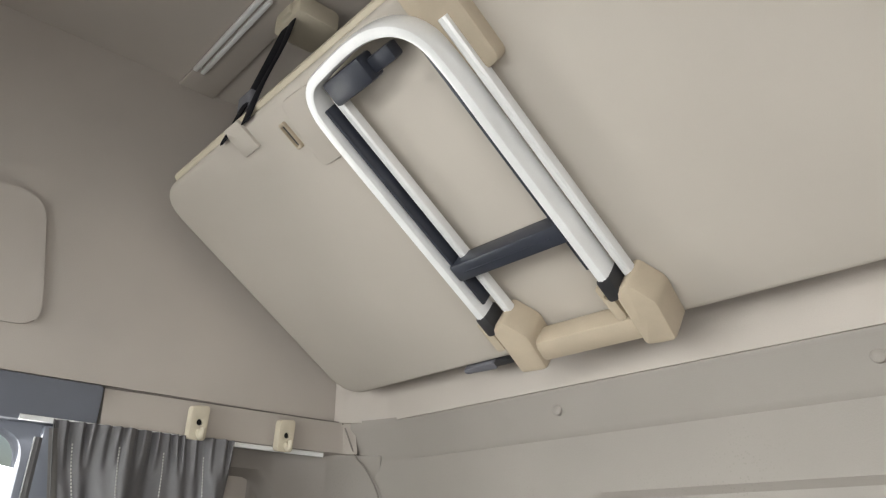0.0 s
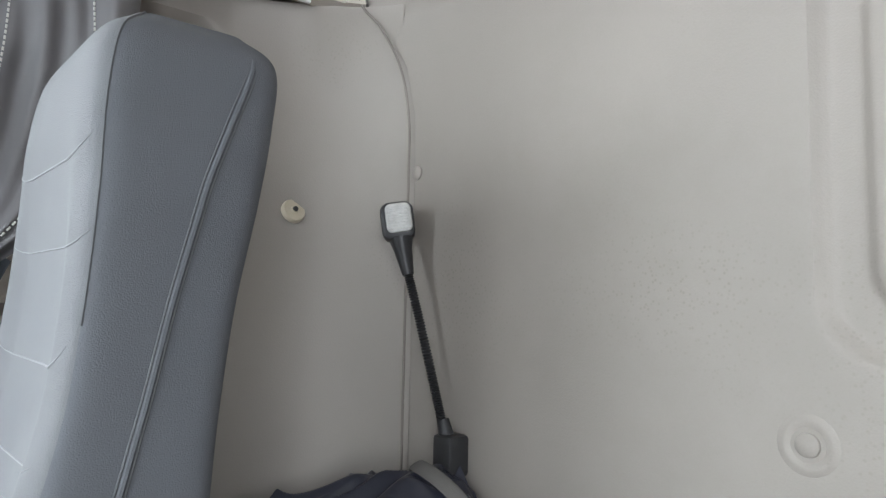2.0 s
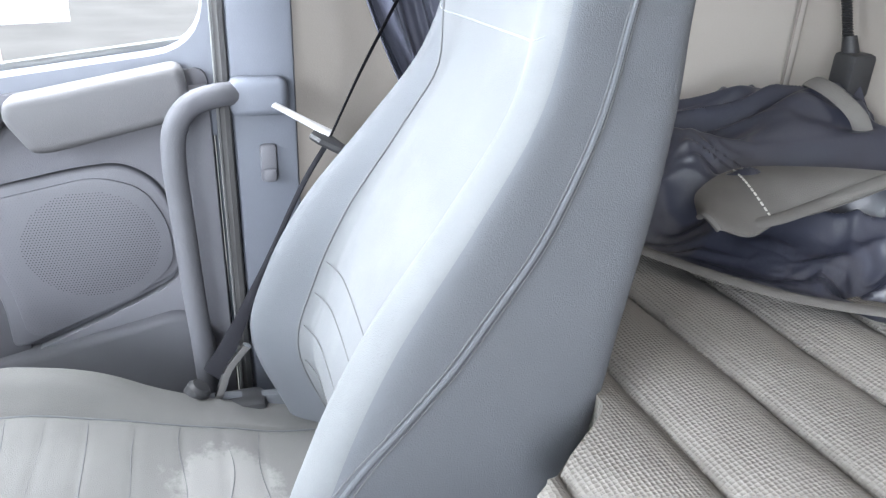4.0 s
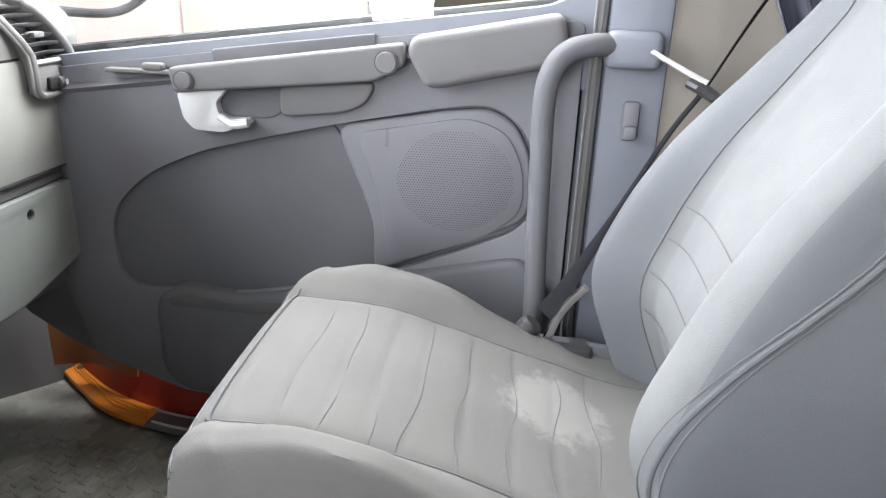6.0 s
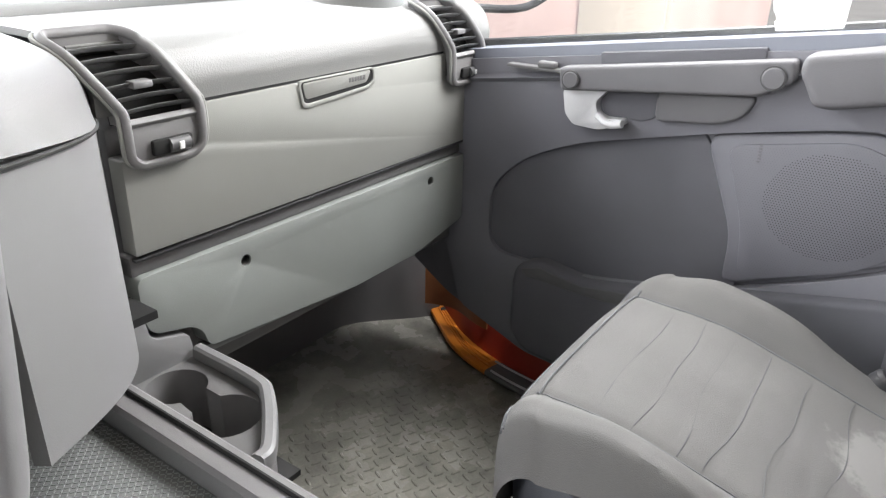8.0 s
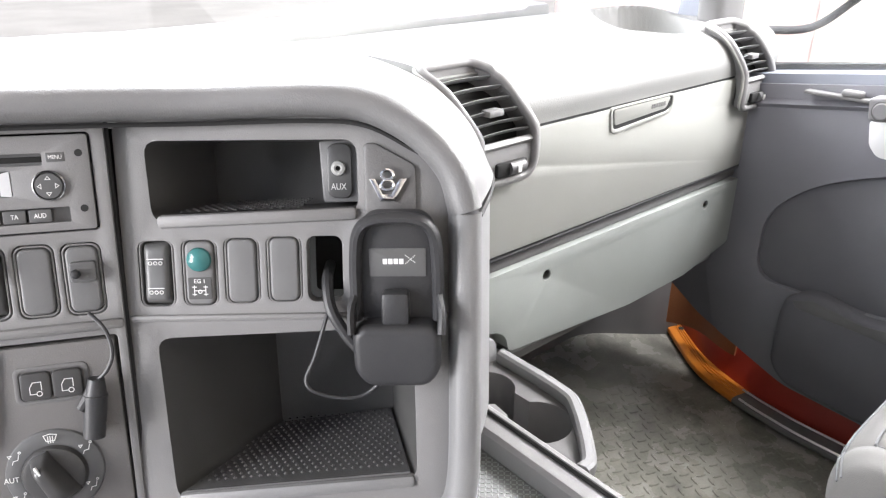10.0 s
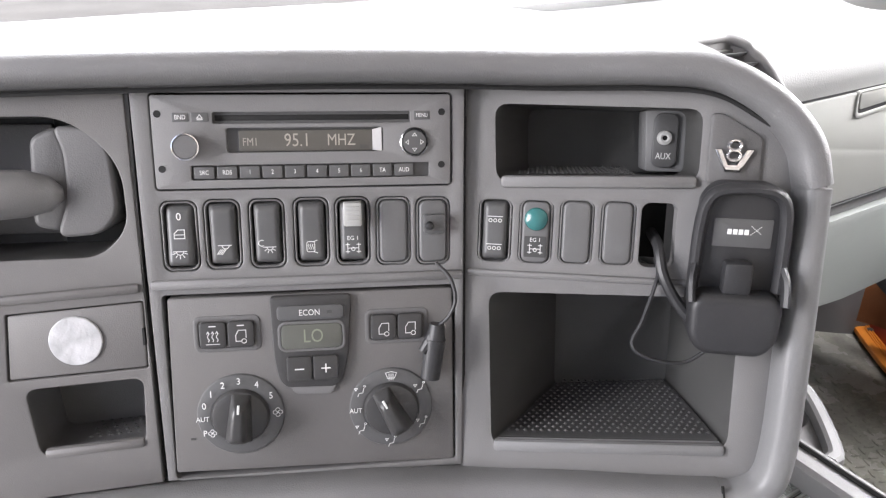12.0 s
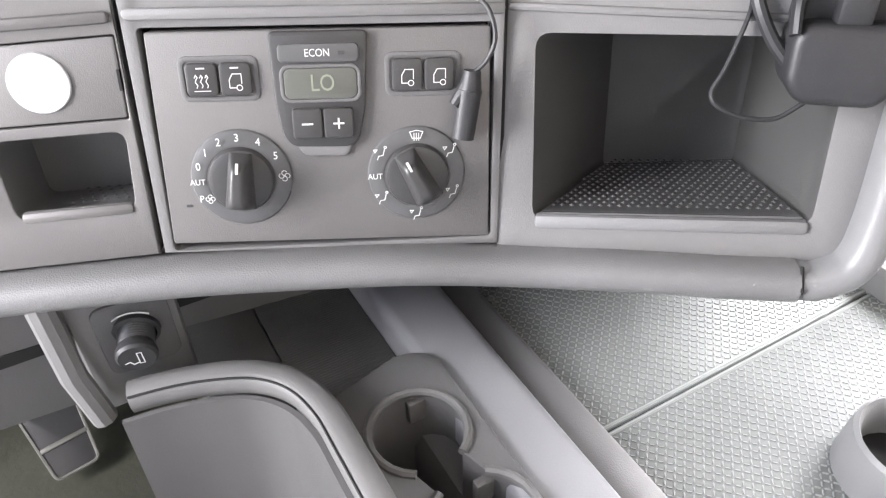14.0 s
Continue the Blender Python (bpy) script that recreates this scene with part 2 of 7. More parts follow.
# mat rubber again, darkened for the shade between the raised treads
RUBBERLOW = mat("rubber_mat_groove_shade", (0.155, 0.163, 0.158), 0.42, var=0.1, scale=6, bump=0.15, bscale=500)
# pale patches paint in wet glare as well as whitish stains and wear
FLOORMAT = mat("worn_floor_vinyl_wet_glare", (0.195, 0.192, 0.168), 0.27, var=0.34, scale=11, bump=0.2, bscale=200, stain=0.85, stain_col=(0.46, 0.45, 0.39))
WORNMETAL = mat("dull_worn_metal", (0.20, 0.195, 0.175), 0.45, 0.4, var=0.15, scale=40, bump=0.15, bscale=300)
KNOB = mat("black_dial_plastic", (0.048, 0.047, 0.047), 0.36, var=0.06, scale=40, bump=0.08, bscale=1500)
SKIRT = mat("glossy_dark_moulding", (0.098, 0.096, 0.096), 0.3, var=0.08, scale=7, bump=0.1, bscale=900)
# colour of the sheet added to darken the driver's floor
DRIVERDARK = mat("dark_olive_floor_sheet", (0.055, 0.056, 0.042), 0.55, var=0.3, scale=9, bump=0.3, bscale=150, stain=0.5, stain_col=(0.11, 0.11, 0.08))
ORANGE = mat("orange_painted_sill", (0.62, 0.20, 0.025), 0.35, var=0.12, scale=9, bump=0.05)
RED = mat("red_painted_metal", (0.36, 0.035, 0.02), 0.4, var=0.12, scale=6, bump=0.05)
BROWN = mat("orange_brown_kick_panel", (0.36, 0.13, 0.05), 0.4, var=0.2, scale=6, bump=0.05)
# lorry paints lightened to carry the daylight glare outside the window
LORRYRED = mat("glare_paled_red_lorry", (0.85, 0.66, 0.62), 0.5, var=0.1, scale=2, bump=0.03)
LORRYORANGE = mat("glare_paled_orange_lorry", (0.88, 0.79, 0.69), 0.5, var=0.1, scale=2, bump=0.03)
GUARDWHITE = mat("off_white_guard_plastic", (0.38, 0.38, 0.37), 0.5, var=0.05, scale=60, bump=0.1)
ASPHALT = mat("yard_asphalt", (0.16, 0.16, 0.155), 0.9, var=0.15, scale=0.6, bump=0.4, bscale=60)
SCUFF = mat("pale_scuffed_cloth", (0.19, 0.195, 0.20), 0.85, var=0.1, scale=60, bump=0.1)
STICKER = mat("scratched_silver_disc", (0.45, 0.45, 0.46), 0.5, 0.15, var=0.2, scale=60, bump=0.4, bscale=160)
LENS = mat("frosted_lamp_lens", (0.62, 0.62, 0.60), 0.1, var=0.1, scale=80, bump=0.6, bscale=250)
TAN = mat("tan_moulded_plastic", (0.45, 0.375, 0.28), 0.5, var=0.05, scale=20, bump=0.05)
INKBLUE = mat("dark_blue_plastic", (0.030, 0.034, 0.046), 0.4, var=0.08, scale=30, bump=0.06)
PANE = glass("window_glass", (0.97, 0.99, 0.98))


# ---- mesh helpers ----
def step(a, b, v):
    f = min(max((v - a) / (b - a), 0), 1)
    return f * f * (3 - 2 * f)


def V(*a):
    return Vector(a)


def link(name, bm, material, parent=None, smooth=35):
    me = bpy.data.meshes.new(name)
    bmesh.ops.recalc_face_normals(bm, faces=bm.faces)
    bm.to_mesh(me)
    bm.free()
    me.materials.append(material)
    for p in me.polygons:
        p.use_smooth = True
    me.set_sharp_from_angle(angle=radians(smooth))
    ob = new(name, me)
    ob.parent = parent
    return ob


def part(name, bm, material, parent, label="", smooth=35):
    return tagged(link(name, bm, material, parent, smooth), label)


def thing(name, m=None, label="", category="", group="", kind=""):
    ob = new(name)
    ob.empty_display_size = 0.02
    if m is not None:
        ob.matrix_world = m
    return tagged(ob, label, category, group, kind)


def single(name, bm, material, label="", category="", group="", kind="", smooth=35):
    return tagged(link(name, bm, material, None, smooth), label, category, group, kind)


def merge(bm, tmp):
    me = bpy.data.meshes.new("tmp")
    tmp.to_mesh(me)
    tmp.free()
    bm.from_mesh(me)
    bpy.data.meshes.remove(me)
    return bm


def soften(bm, width, seg=2, angle=40):
    if width <= 0:
        return bm
    es = [e for e in bm.edges if len(e.link_faces) == 2 and e.calc_face_angle(0) > radians(angle)]
    if es:
        bmesh.ops.bevel(bm, geom=es, offset=width, segments=seg, affect="EDGES", profile=0.5, clamp_overlap=True)
    return bm


def box(x0, x1, y0, y1, z0, z1, bev=0.0, bm=None, seg=2, m=None):
    t = bmesh.new()
    bmesh.ops.create_cube(t, size=1.0)
    for v in t.verts:
        v.co = V(x0 + (v.co.x + 0.5) * (x1 - x0), y0 + (v.co.y + 0.5) * (y1 - y0), z0 + (v.co.z + 0.5) * (z1 - z0))
    soften(t, bev, seg)
    if m is not None:
        t.transform(m)
    return t if bm is None else merge(bm, t)


def rr(cx, cy, w, h, r, n=5, rot=0.0):
    """Outline of a rounded rectangle."""
    pts = []
    r = min(r, w / 2 - 1e-5, h / 2 - 1e-5)
    for k, (sx, sy) in enumerate(((1, 1), (-1, 1), (-1, -1), (1, -1))):
        for i in range(n + 1):
            a = radians(90 * k + 90 * i / n)
            pts.append((cx + sx * (w / 2 - r) + r * math.cos(a), cy + sy * (h / 2 - r) + r * math.sin(a)))
    if rot:
        c, s = math.cos(radians(rot)), math.sin(radians(rot))
        pts = [(cx + (x - cx) * c - (y - cy) * s, cy + (x - cx) * s + (y - cy) * c) for x, y in pts]
    return pts


def rounded(pts, r, n=4):
    """Any outline with its corners rounded."""
    out = []
    k = len(pts)
    for i in range(k):
        p, q, s = V(*pts[i - 1]), V(*pts[i]), V(*pts[(i + 1) % k])
        a, b = (p - q), (s - q)
        d = min(r, a.length * 0.45, b.length * 0.45)
        a, b = q + a.normalized() * d, q + b.normalized() * d
        for j in range(n + 1):
            f = j / n
            out.append(tuple((a * (1 - f) ** 2 + q * 2 * f * (1 - f) + b * f * f)))
    return out


def circle(cx, cy, r, n=28):
    return [(cx + r * math.cos(2 * math.pi * i / n), cy + r * math.sin(2 * math.pi * i / n)) for i in range(n)]


def plate(outer, d0, d1, bev=0.0, holes=(), bm=None, seg=2, axis=None):
    """A flat plate with holes: outline in the first two axes, thickness d0 to d1 in the third."""
    t = bmesh.new()
    for loop in (outer, *holes):
        vs = [t.verts.new((x, y, d0)) for x, y in loop]
        for i in range(len(vs)):
            t.edges.new((vs[i - 1], vs[i]))
    if holes:
        bmesh.ops.triangle_fill(t, edges=t.edges, use_beauty=True)
        bmesh.ops.dissolve_limit(t, angle_limit=0.01, verts=[], edges=[])
    else:
        t.faces.new(list(t.verts))
    res = bmesh.ops.extrude_face_region(t, geom=list(t.faces))
    for v in res["geom"]:
        if isinstance(v, bmesh.types.BMVert):
            v.co.z = d1
    bmesh.ops.recalc_face_normals(t, faces=t.faces)
    if bev:
        es = [e for e in t.edges if len(e.link_faces) == 2 and abs(e.verts[0].co.z - d1) < 1e-7 and abs(e.verts[1].co.z - d1) < 1e-7 and e.calc_face_angle(0) > radians(50)]
        if es:
            bmesh.ops.bevel(t, geom=es, offset=bev, segments=seg, affect="EDGES", profile=0.5, clamp_overlap=True)
    if axis == "x":
        t.transform(Matrix(((0, 0, 1, 0), (1, 0, 0, 0), (0, 1, 0, 0), (0, 0, 0, 1))))
    elif axis == "y":
        t.transform(Matrix(((1, 0, 0, 0), (0, 0, 1, 0), (0, 1, 0, 0), (0, 0, 0, 1))))
    return t if bm is None else merge(bm, t)


def smoothline(pts, n=6):
    """Catmull-Rom line through the points."""
    P = [Vector(p) for p in pts]
    P = [P[0] * 2 - P[1]] + P + [P[-1] * 2 - P[-2]]
    out = []
    for i in range(1, len(P) - 2):
        for j in range(n):
            t = j / n
            a, b, c, d = P[i - 1], P[i], P[i + 1], P[i + 2]
            out.append(0.5 * ((2 * b) + (c - a) * t + (2 * a - 5 * b + 4 * c - d) * t * t + (3 * b - a - 3 * c + d) * t ** 3))
    out.append(P[-2])
    return out


def along(line, f):
    k = f * (len(line) - 1)
    i = min(int(k), len(line) - 2)
    return line[i].lerp(line[i + 1], k - i)


def tube(pts, r, n=10, bm=None, up=None, ry=None, closed=False, power=2.0):
    """Sweep of a round, oval (r, ry) or squarish (power) section along the points; r may be a list."""
    t = bmesh.new()
    P = [Vector(p) for p in pts]
    rings = []
    side = None
    for i, p in enumerate(P):
        if closed:
            d = (P[(i + 1) % len(P)] - P[i - 1]).normalized()
        else:
            d = (P[min(i + 1, len(P) - 1)] - P[max(i - 1, 0)]).normalized()
        if up is not None:
            side = d.cross(Vector(up)).normalized()
        elif side is None:
            side = d.orthogonal().normalized()
        else:
            side = (side - d * side.dot(d)).normalized()
        w = side.cross(d).normalized()
        ra = r[i] if isinstance(r, (list, tuple)) else r
        rb = ra if ry is None else (ry[i] if isinstance(ry, (list, tuple)) else ry)
        ring = []
        for k in range(n):
            a = 2 * math.pi * k / n
            c, s = math.cos(a), math.sin(a)
            c = math.copysign(abs(c) ** (2 / power), c)
            s = math.copysign(abs(s) ** (2 / power), s)
            ring.append(t.verts.new(p + side * (ra * c) + w * (rb * s)))
        rings.append(ring)
    m = len(rings)
    for i in range(m if closed else m - 1):
        a, b = rings[i], rings[(i + 1) % m]
        for k in range(n):
            t.faces.new((a[k], a[(k + 1) % n], b[(k + 1) % n], b[k]))
    if not closed:
        t.faces.new(rings[0][::-1])
        t.faces.new(rings[-1])
    return t if bm is None else merge(bm, t)


def lathe(prof, n=32, bm=None, m=None):
    """Turned shape: profile of (radius, height) about the third axis."""
    t = bmesh.new()
    rings = []
    for r, z in prof:
        if r < 1e-6:
            rings.append([t.verts.new((0, 0, z))])
        else:
            rings.append([t.verts.new((r * math.cos(2 * math.pi * k / n), r * math.sin(2 * math.pi * k / n), z)) for k in range(n)])
    for a, b in zip(rings, rings[1:]):
        if len(a) == 1 and len(b) == 1:
            continue
        for k in range(n):
            j = (k + 1) % n
            if len(a) == 1:
                t.faces.new((a[0], b[k], b[j]))
            elif len(b) == 1:
                t.faces.new((a[k], a[j], b[0]))
            else:
                t.faces.new((a[k], a[j], b[j], b[k]))
    if m is not None:
        t.transform(m)
    return t if bm is None else merge(bm, t)


def sheet(f, nu, nv, thick=0.0, bm=None):
    """Grid surface f(u, v) for u, v in 0..1, thickened backwards along its normals."""
    t = bmesh.new()
    g = [[t.verts.new(f(i / nu, j / nv)) for j in range(nv + 1)] for i in range(nu + 1)]
    for i in range(nu):
        for j in range(nv):
            t.faces.new((g[i][j], g[i + 1][j], g[i + 1][j + 1], g[i][j + 1]))
    if thick:
        t.normal_update()
        bmesh.ops.solidify(t, geom=list(t.faces), thickness=thick)
    return t if bm is None else merge(bm, t)


def frame_matrix(o, u, v):
    u, v = Vector(u).normalized(), Vector(v)
    n = u.cross(v).normalized()
    v = n.cross(u)
    return Matrix(((u.x, v.x, n.x, o[0]), (u.y, v.y, n.y, o[1]), (u.z, v.z, n.z, o[2]), (0, 0, 0, 1)))


def words(s, size, x, y, d, bm=None, align="CENTER", thick=0.0003, squeeze=1.0):
    """Lettering as a thin mesh in the first two axes, at height d."""
    cu = bpy.data.curves.new("letters", "FONT")
    cu.body, cu.size, cu.align_x, cu.align_y, cu.extrude = s, size, align, "CENTER", thick
    cu.resolution_u = 3
    ob = bpy.data.objects.new("letters", cu)
    scene.collection.objects.link(ob)
    bpy.context.view_layer.update()
    me = bpy.data.meshes.new_from_object(ob.evaluated_get(bpy.context.evaluated_depsgraph_get()))
    bpy.data.objects.remove(ob)
    bpy.data.curves.remove(cu)
    t = bmesh.new()
    t.from_mesh(me)
    bpy.data.meshes.remove(me)
    for v in t.verts:
        v.co = V(x + v.co.x * squeeze, y + v.co.y, d + v.co.z)
    return t if bm is None else merge(bm, t)


def stroke(bm, pts, w, d, thick=0.0004):
    """A flat printed line."""
    for a, b in zip(pts, pts[1:]):
        a, b = V(*a), V(*b)
        e = (b - a)
        if e.length < 1e-6:
            continue
        e.normalize()
        q = V(-e.y, e.x) * (w / 2)
        a, b = a - e * (w / 2), b + e * (w / 2)
        t = bmesh.new()
        vs = [t.verts.new((p.x, p.y, d)) for p in (a + q, a - q, b - q, b + q)]
        t.faces.new(vs)
        r = bmesh.ops.extrude_face_region(t, geom=list(t.faces))
        for v in r["geom"]:
            if isinstance(v, bmesh.types.BMVert):
                v.co.z += thick
        merge(bm, t)
    return bm


# frames of the console's two faces: middle and right-hand
FM = frame_matrix((-0.182, 1.5884, 0.6908), (0.9162, -0.399, -0.0372), (0.1298, 0.2075, 0.9696))
FR = frame_matrix((0.0215, 1.463, 0.6512), (0.7771, -0.6293, 0.0), (0.1735, 0.2142, 0.9613))


def onM(u, v, d=0.0):
    return FM @ V(u, v, d)


def onR(u, v, d=0.0):
    return FR @ V(u, v, d)

# ---- cab shell ----
# outside: yard ground and a red lorry beside the cab
single("ground", box(-60, 60, -60, 60, -1.62, -1.5), ASPHALT, "grey asphalt yard outside the cab", "ground", kind="structure")

floor = single("floor", box(-1.1, 1.28, -0.1, 2.3, -0.08, 0.0), FLOORMAT, "worn dark green-grey vinyl cab floor", "floor", kind="structure")

# rear wall: main panel, leaning ledge and upper wall
single("wall_rear", box(-1.15, 1.2, -0.09, -0.014, -0.08, 2.46), BEIGE, "plain beige rear cab wall", "wall", kind="structure")

rear = thing("rear_trim_panel", None, "beige moulded rear wall panel with a pressed rectangular field", "wall panel", kind="structure")


def rear_profile(z):
    if z < 1.47:
        return 0.0
    if z < 1.553:
        return 0.005 + 0.035 * (z - 1.47) / 0.083
    return 0.044


def press(x, z):
    """Depth of the pressed frame round the central field."""
    def sd(hx, hz, r):
        qx, qz = abs(x + 0.215) - hx + r, abs(z - 1.14) - hz + r
        return math.hypot(max(qx, 0), max(qz, 0)) + min(max(qx, qz), 0) - r
    def st(v, w):
        f = min(max(0.5 - v / w, 0), 1)
        return f * f * (3 - 2 * f)
    return -0.014 * st(sd(0.512, 0.205, 0.06), 0.018) + 0.012 * st(sd(0.468, 0.162, 0.04), 0.014)


JOINT = [(0.9385, 0.024, 0.48), (0.9385, 0.024, 0.90), (0.9385, 0.024, 1.20), (0.940, 0.026, 1.30), (0.948, 0.040, 1.38), (0.966, 0.066, 1.44), (0.985, 0.092, 1.477), (0.998, 0.120, 1.545)]


def joint_at(z):
    """Place of the joint between the rear and side panels at height z."""
    for a, b in zip(JOINT, JOINT[1:]):
        if z <= b[2]:
            f = max(0, (z - a[2]) / (b[2] - a[2]))
            return a[0] + (b[0] - a[0]) * f, a[1] + (b[1] - a[1]) * f
    return JOINT[-1][:2]


def rear_sheet(u, v):
    x = 0.936 + (-1.05 - 0.936) * u
    z = 0.30 + (1.565 - 0.30) * v
    sx, sy = joint_at(z)
    x += (sx - 0.9385) * max(0, 1 - u * 12) ** 2
    return V(x, rear_profile(z) + press(x, z) + 0.012 + max(0, sy - 0.024 - rear_profile(z)) * max(0, 1 - u * 12) ** 2, z)


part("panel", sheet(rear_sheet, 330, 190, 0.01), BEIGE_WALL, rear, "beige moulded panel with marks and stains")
UPPER = smoothline([(1.030, 0.132, 0), (1.008, 0.122, 0), (0.980, 0.098, 0), (0.945, 0.074, 0), (0.90, 0.060, 0), (0.84, 0.0545, 0), (0.60, 0.0535, 0), (0.0, 0.0535, 0), (-1.05, 0.0535, 0)], 8)
bmk = sheet(lambda u, v: along(UPPER, u) + V(0, 0.022 * v, 1.560 + 0.86 * v), 64, 6, -0.01)
part("upper_panel", bmk, BEIGE, rear)
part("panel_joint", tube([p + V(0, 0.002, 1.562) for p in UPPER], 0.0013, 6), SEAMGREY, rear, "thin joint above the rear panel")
for (x, z) in ((0.328, 1.52), (0.929, 1.20), (0.313, 0.85), (-0.30, 1.52)):
    y = rear_profile(z) + 0.012
    bm = lathe([(0.0, 0.006), (0.008, 0.0055), (0.0115, 0.003), (0.012, 0.0), (0.012, -0.006)], 20, None, Matrix.Translation((x, y, z)) @ pose(0, 0, 0, 90, 0, 0) @ Matrix.Diagonal((1, 1, -1, 1)))
    if z < 0.9:
        lathe([(0.017, 0.0), (0.021, 0.002), (0.025, 0.002), (0.030, 0.0)], 24, bm, Matrix.Translation((x, y, z)) @ pose(0, 0, 0, 90, 0, 0) @ Matrix.Diagonal((1, 1, -1, 1)))
    part("clip", bm, BEIGE_WALL, rear, "round beige trim clip")

# passenger side: corner and side panel behind the door pillar
side = thing("side_trim_panel", None, "beige moulded side panel behind the door pillar", "wall panel", kind="structure")
CORNER = smoothline([(0.9385, 0.008, 0), (0.99, 0.035, 0), (1.045, 0.085, 0), (1.08, 0.16, 0), (1.088, 0.27, 0), (1.088, 0.45, 0), (1.085, 0.60, 0), (1.06, 0.70, 0), (1.045, 0.762, 0)], 10)


def side_sheet(u, v):
    p = along(CORNER, u)
    z = 0.45 + (1.475 - 0.45) * v
    # shallow moulded recess behind the curtain
    qx, qz = abs(p.y - 0.50) - 0.215 + 0.05, abs(z - 1.19) - 0.225 + 0.05
    d = math.hypot(max(qx, 0), max(qz, 0)) + min(max(qx, qz), 0) - 0.05
    f = min(max(0.5 - d / 0.022, 0), 1)
    q = abs(p.y - 0.47) - 0.135
    g = min(max(0.5 - q / 0.02, 0), 1) * f
    out = 0.034 * f + 0.014 * g
    # the panel leans in below the ledge near the corner
    g = min(max((z - 1.30) / 0.17, 0), 1) ** 2 * (1 - min(max((p.y - 0.13) / 0.15, 0), 1))
    return V(p.x + out - 0.052 * g * min(1, u * 12), p.y + 0.030 * g, z)


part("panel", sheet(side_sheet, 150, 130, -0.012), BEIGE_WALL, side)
LEDGE = smoothline([(0.981, 0.097, 0), (0.989, 0.108, 0), (0.997, 0.123, 0), (1.004, 0.14, 0), (1.012, 0.30, 0), (1.020, 0.52, 0), (1.030, 0.742, 0)], 6)
band = sheet(lambda u, v: along(LEDGE, u) + V(0.02 * (v - 0.5), 0, 1.478 + 0.082 * v), 40, 3, -0.03)
part("ledge", band, BEIGE, side, "beige ledge carrying the coat hooks")
part("screw_plug", lathe([(0, 0.004), (0.006, 0.004), (0.007, 0.001), (0.019, 0.001), (0.021, -0.002), (0.021, -0.008)], 24, None, Matrix.Translation((1.074, 0.158, 1.137)) @ pose(0, 0, 0, 0, -68, 0)), CREAM, side, "cream round plug with a dark screw")
part("screw", lathe([(0, 0.006), (0.004, 0.006), (0.005, 0.002)], 12, None, Matrix.Translation((1.073, 0.158, 1.137)) @ pose(0, 0, 0, 0, -68, 0)), BLACK, side)
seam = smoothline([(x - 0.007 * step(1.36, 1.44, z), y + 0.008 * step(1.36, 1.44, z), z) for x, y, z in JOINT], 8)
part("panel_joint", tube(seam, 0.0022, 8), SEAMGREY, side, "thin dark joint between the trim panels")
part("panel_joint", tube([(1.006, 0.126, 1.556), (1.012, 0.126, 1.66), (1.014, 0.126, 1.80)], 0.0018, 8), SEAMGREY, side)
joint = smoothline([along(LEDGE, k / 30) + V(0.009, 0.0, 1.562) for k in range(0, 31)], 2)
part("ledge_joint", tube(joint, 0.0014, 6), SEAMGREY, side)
# closing walls
single("wall_passenger_upper", box(1.03, 1.12, -0.05, 2.05, 1.565, 2.46), BEIGE, "beige upper side wall of the cab", "wall", kind="structure")
single("wall_passenger_rear", box(1.125, 1.2, -0.05, 0.76, -0.08, 1.56), BEIGE, "beige side wall behind the trim", "wall", kind="structure")
# driver's side is out of view; doorway left open for the fill lamp
dw = plate([(-0.1, -0.08), (2.3, -0.08), (2.3, 2.46), (-0.1, 2.46)], -1.16, -1.08, 0, [rounded([(0.84, 0.10), (1.85, 0.10), (1.78, 1.46), (0.84, 1.48)], 0.06)], axis="x")
single("wall_driver", dw, BLUEGREY, "grey driver side wall, out of view, with a doorway left open for fill light", "wall", kind="structure")
ceil = box(-1.15, 1.2, -0.1, 2.2, 2.40, 2.46)
box(-0.9, 1.03, 0.62, 0.72, 2.388, 2.40, 0.004, ceil)
single("ceiling", ceil, BEIGE, "beige cab roof lining", "ceiling", kind="structure")
single("wall_front_upper", box(-1.1, 1.03, 1.90, 2.05, 1.64, 2.40, 0.02), BEIGE, "beige header above the windscreen", "wall", kind="structure")
single("wall_front_lower", box(-1.1, 1.28, 2.22, 2.3, -0.08, 0.70), DASHDARK, "dark bulkhead below the windscreen", "wall", kind="structure")

# ---- rear of the cab ----
# upper bunk, folded up at a slope: local axes along the bunk, up the slope, out of its underside
BUNK_U = Vector((-1, 0, 0))
BUNK_V = Vector((0, 0.8286, 0.5598))
FB = frame_matrix((0.945, 0.160, 1.615), BUNK_U, BUNK_V)   # third axis points down and forward
bunk = thing("upper_bunk", FB, "beige folding upper bunk hung at a slope with its underside showing", "bunk")
L, W = 1.98, 0.70
slab = plate(rounded([(0.0, 0.0), (L, 0.0), (L, W), (0.0, W)], 0.085, 7), -0.085, 0.0, 0.012, seg=3)
part("base_panel", slab, BUNK, bunk)
part("mattress", plate(rounded([(0.02, 0.02), (L - 0.02, 0.02), (L - 0.02, W - 0.02), (0.02, W - 0.02)], 0.07, 6), -0.19, -0.088, 0.0), MATTRESS, bunk)
part("edge_trim", tube([FB.inverted() @ (FB @ V(x, W + 0.002, -0.03)) for x in (0.08, 0.5, 1.0, 1.5, 1.9)], 0.012, 8), CREAM, bunk)
part("corner_plate", plate(rounded([(0.37, W - 0.055), (0.43, W - 0.055), (0.43, W + 0.012), (0.37, W + 0.012)], 0.006), 0.0, 0.007, 0.003), BUNK, bunk, "beige plastic strap plate")
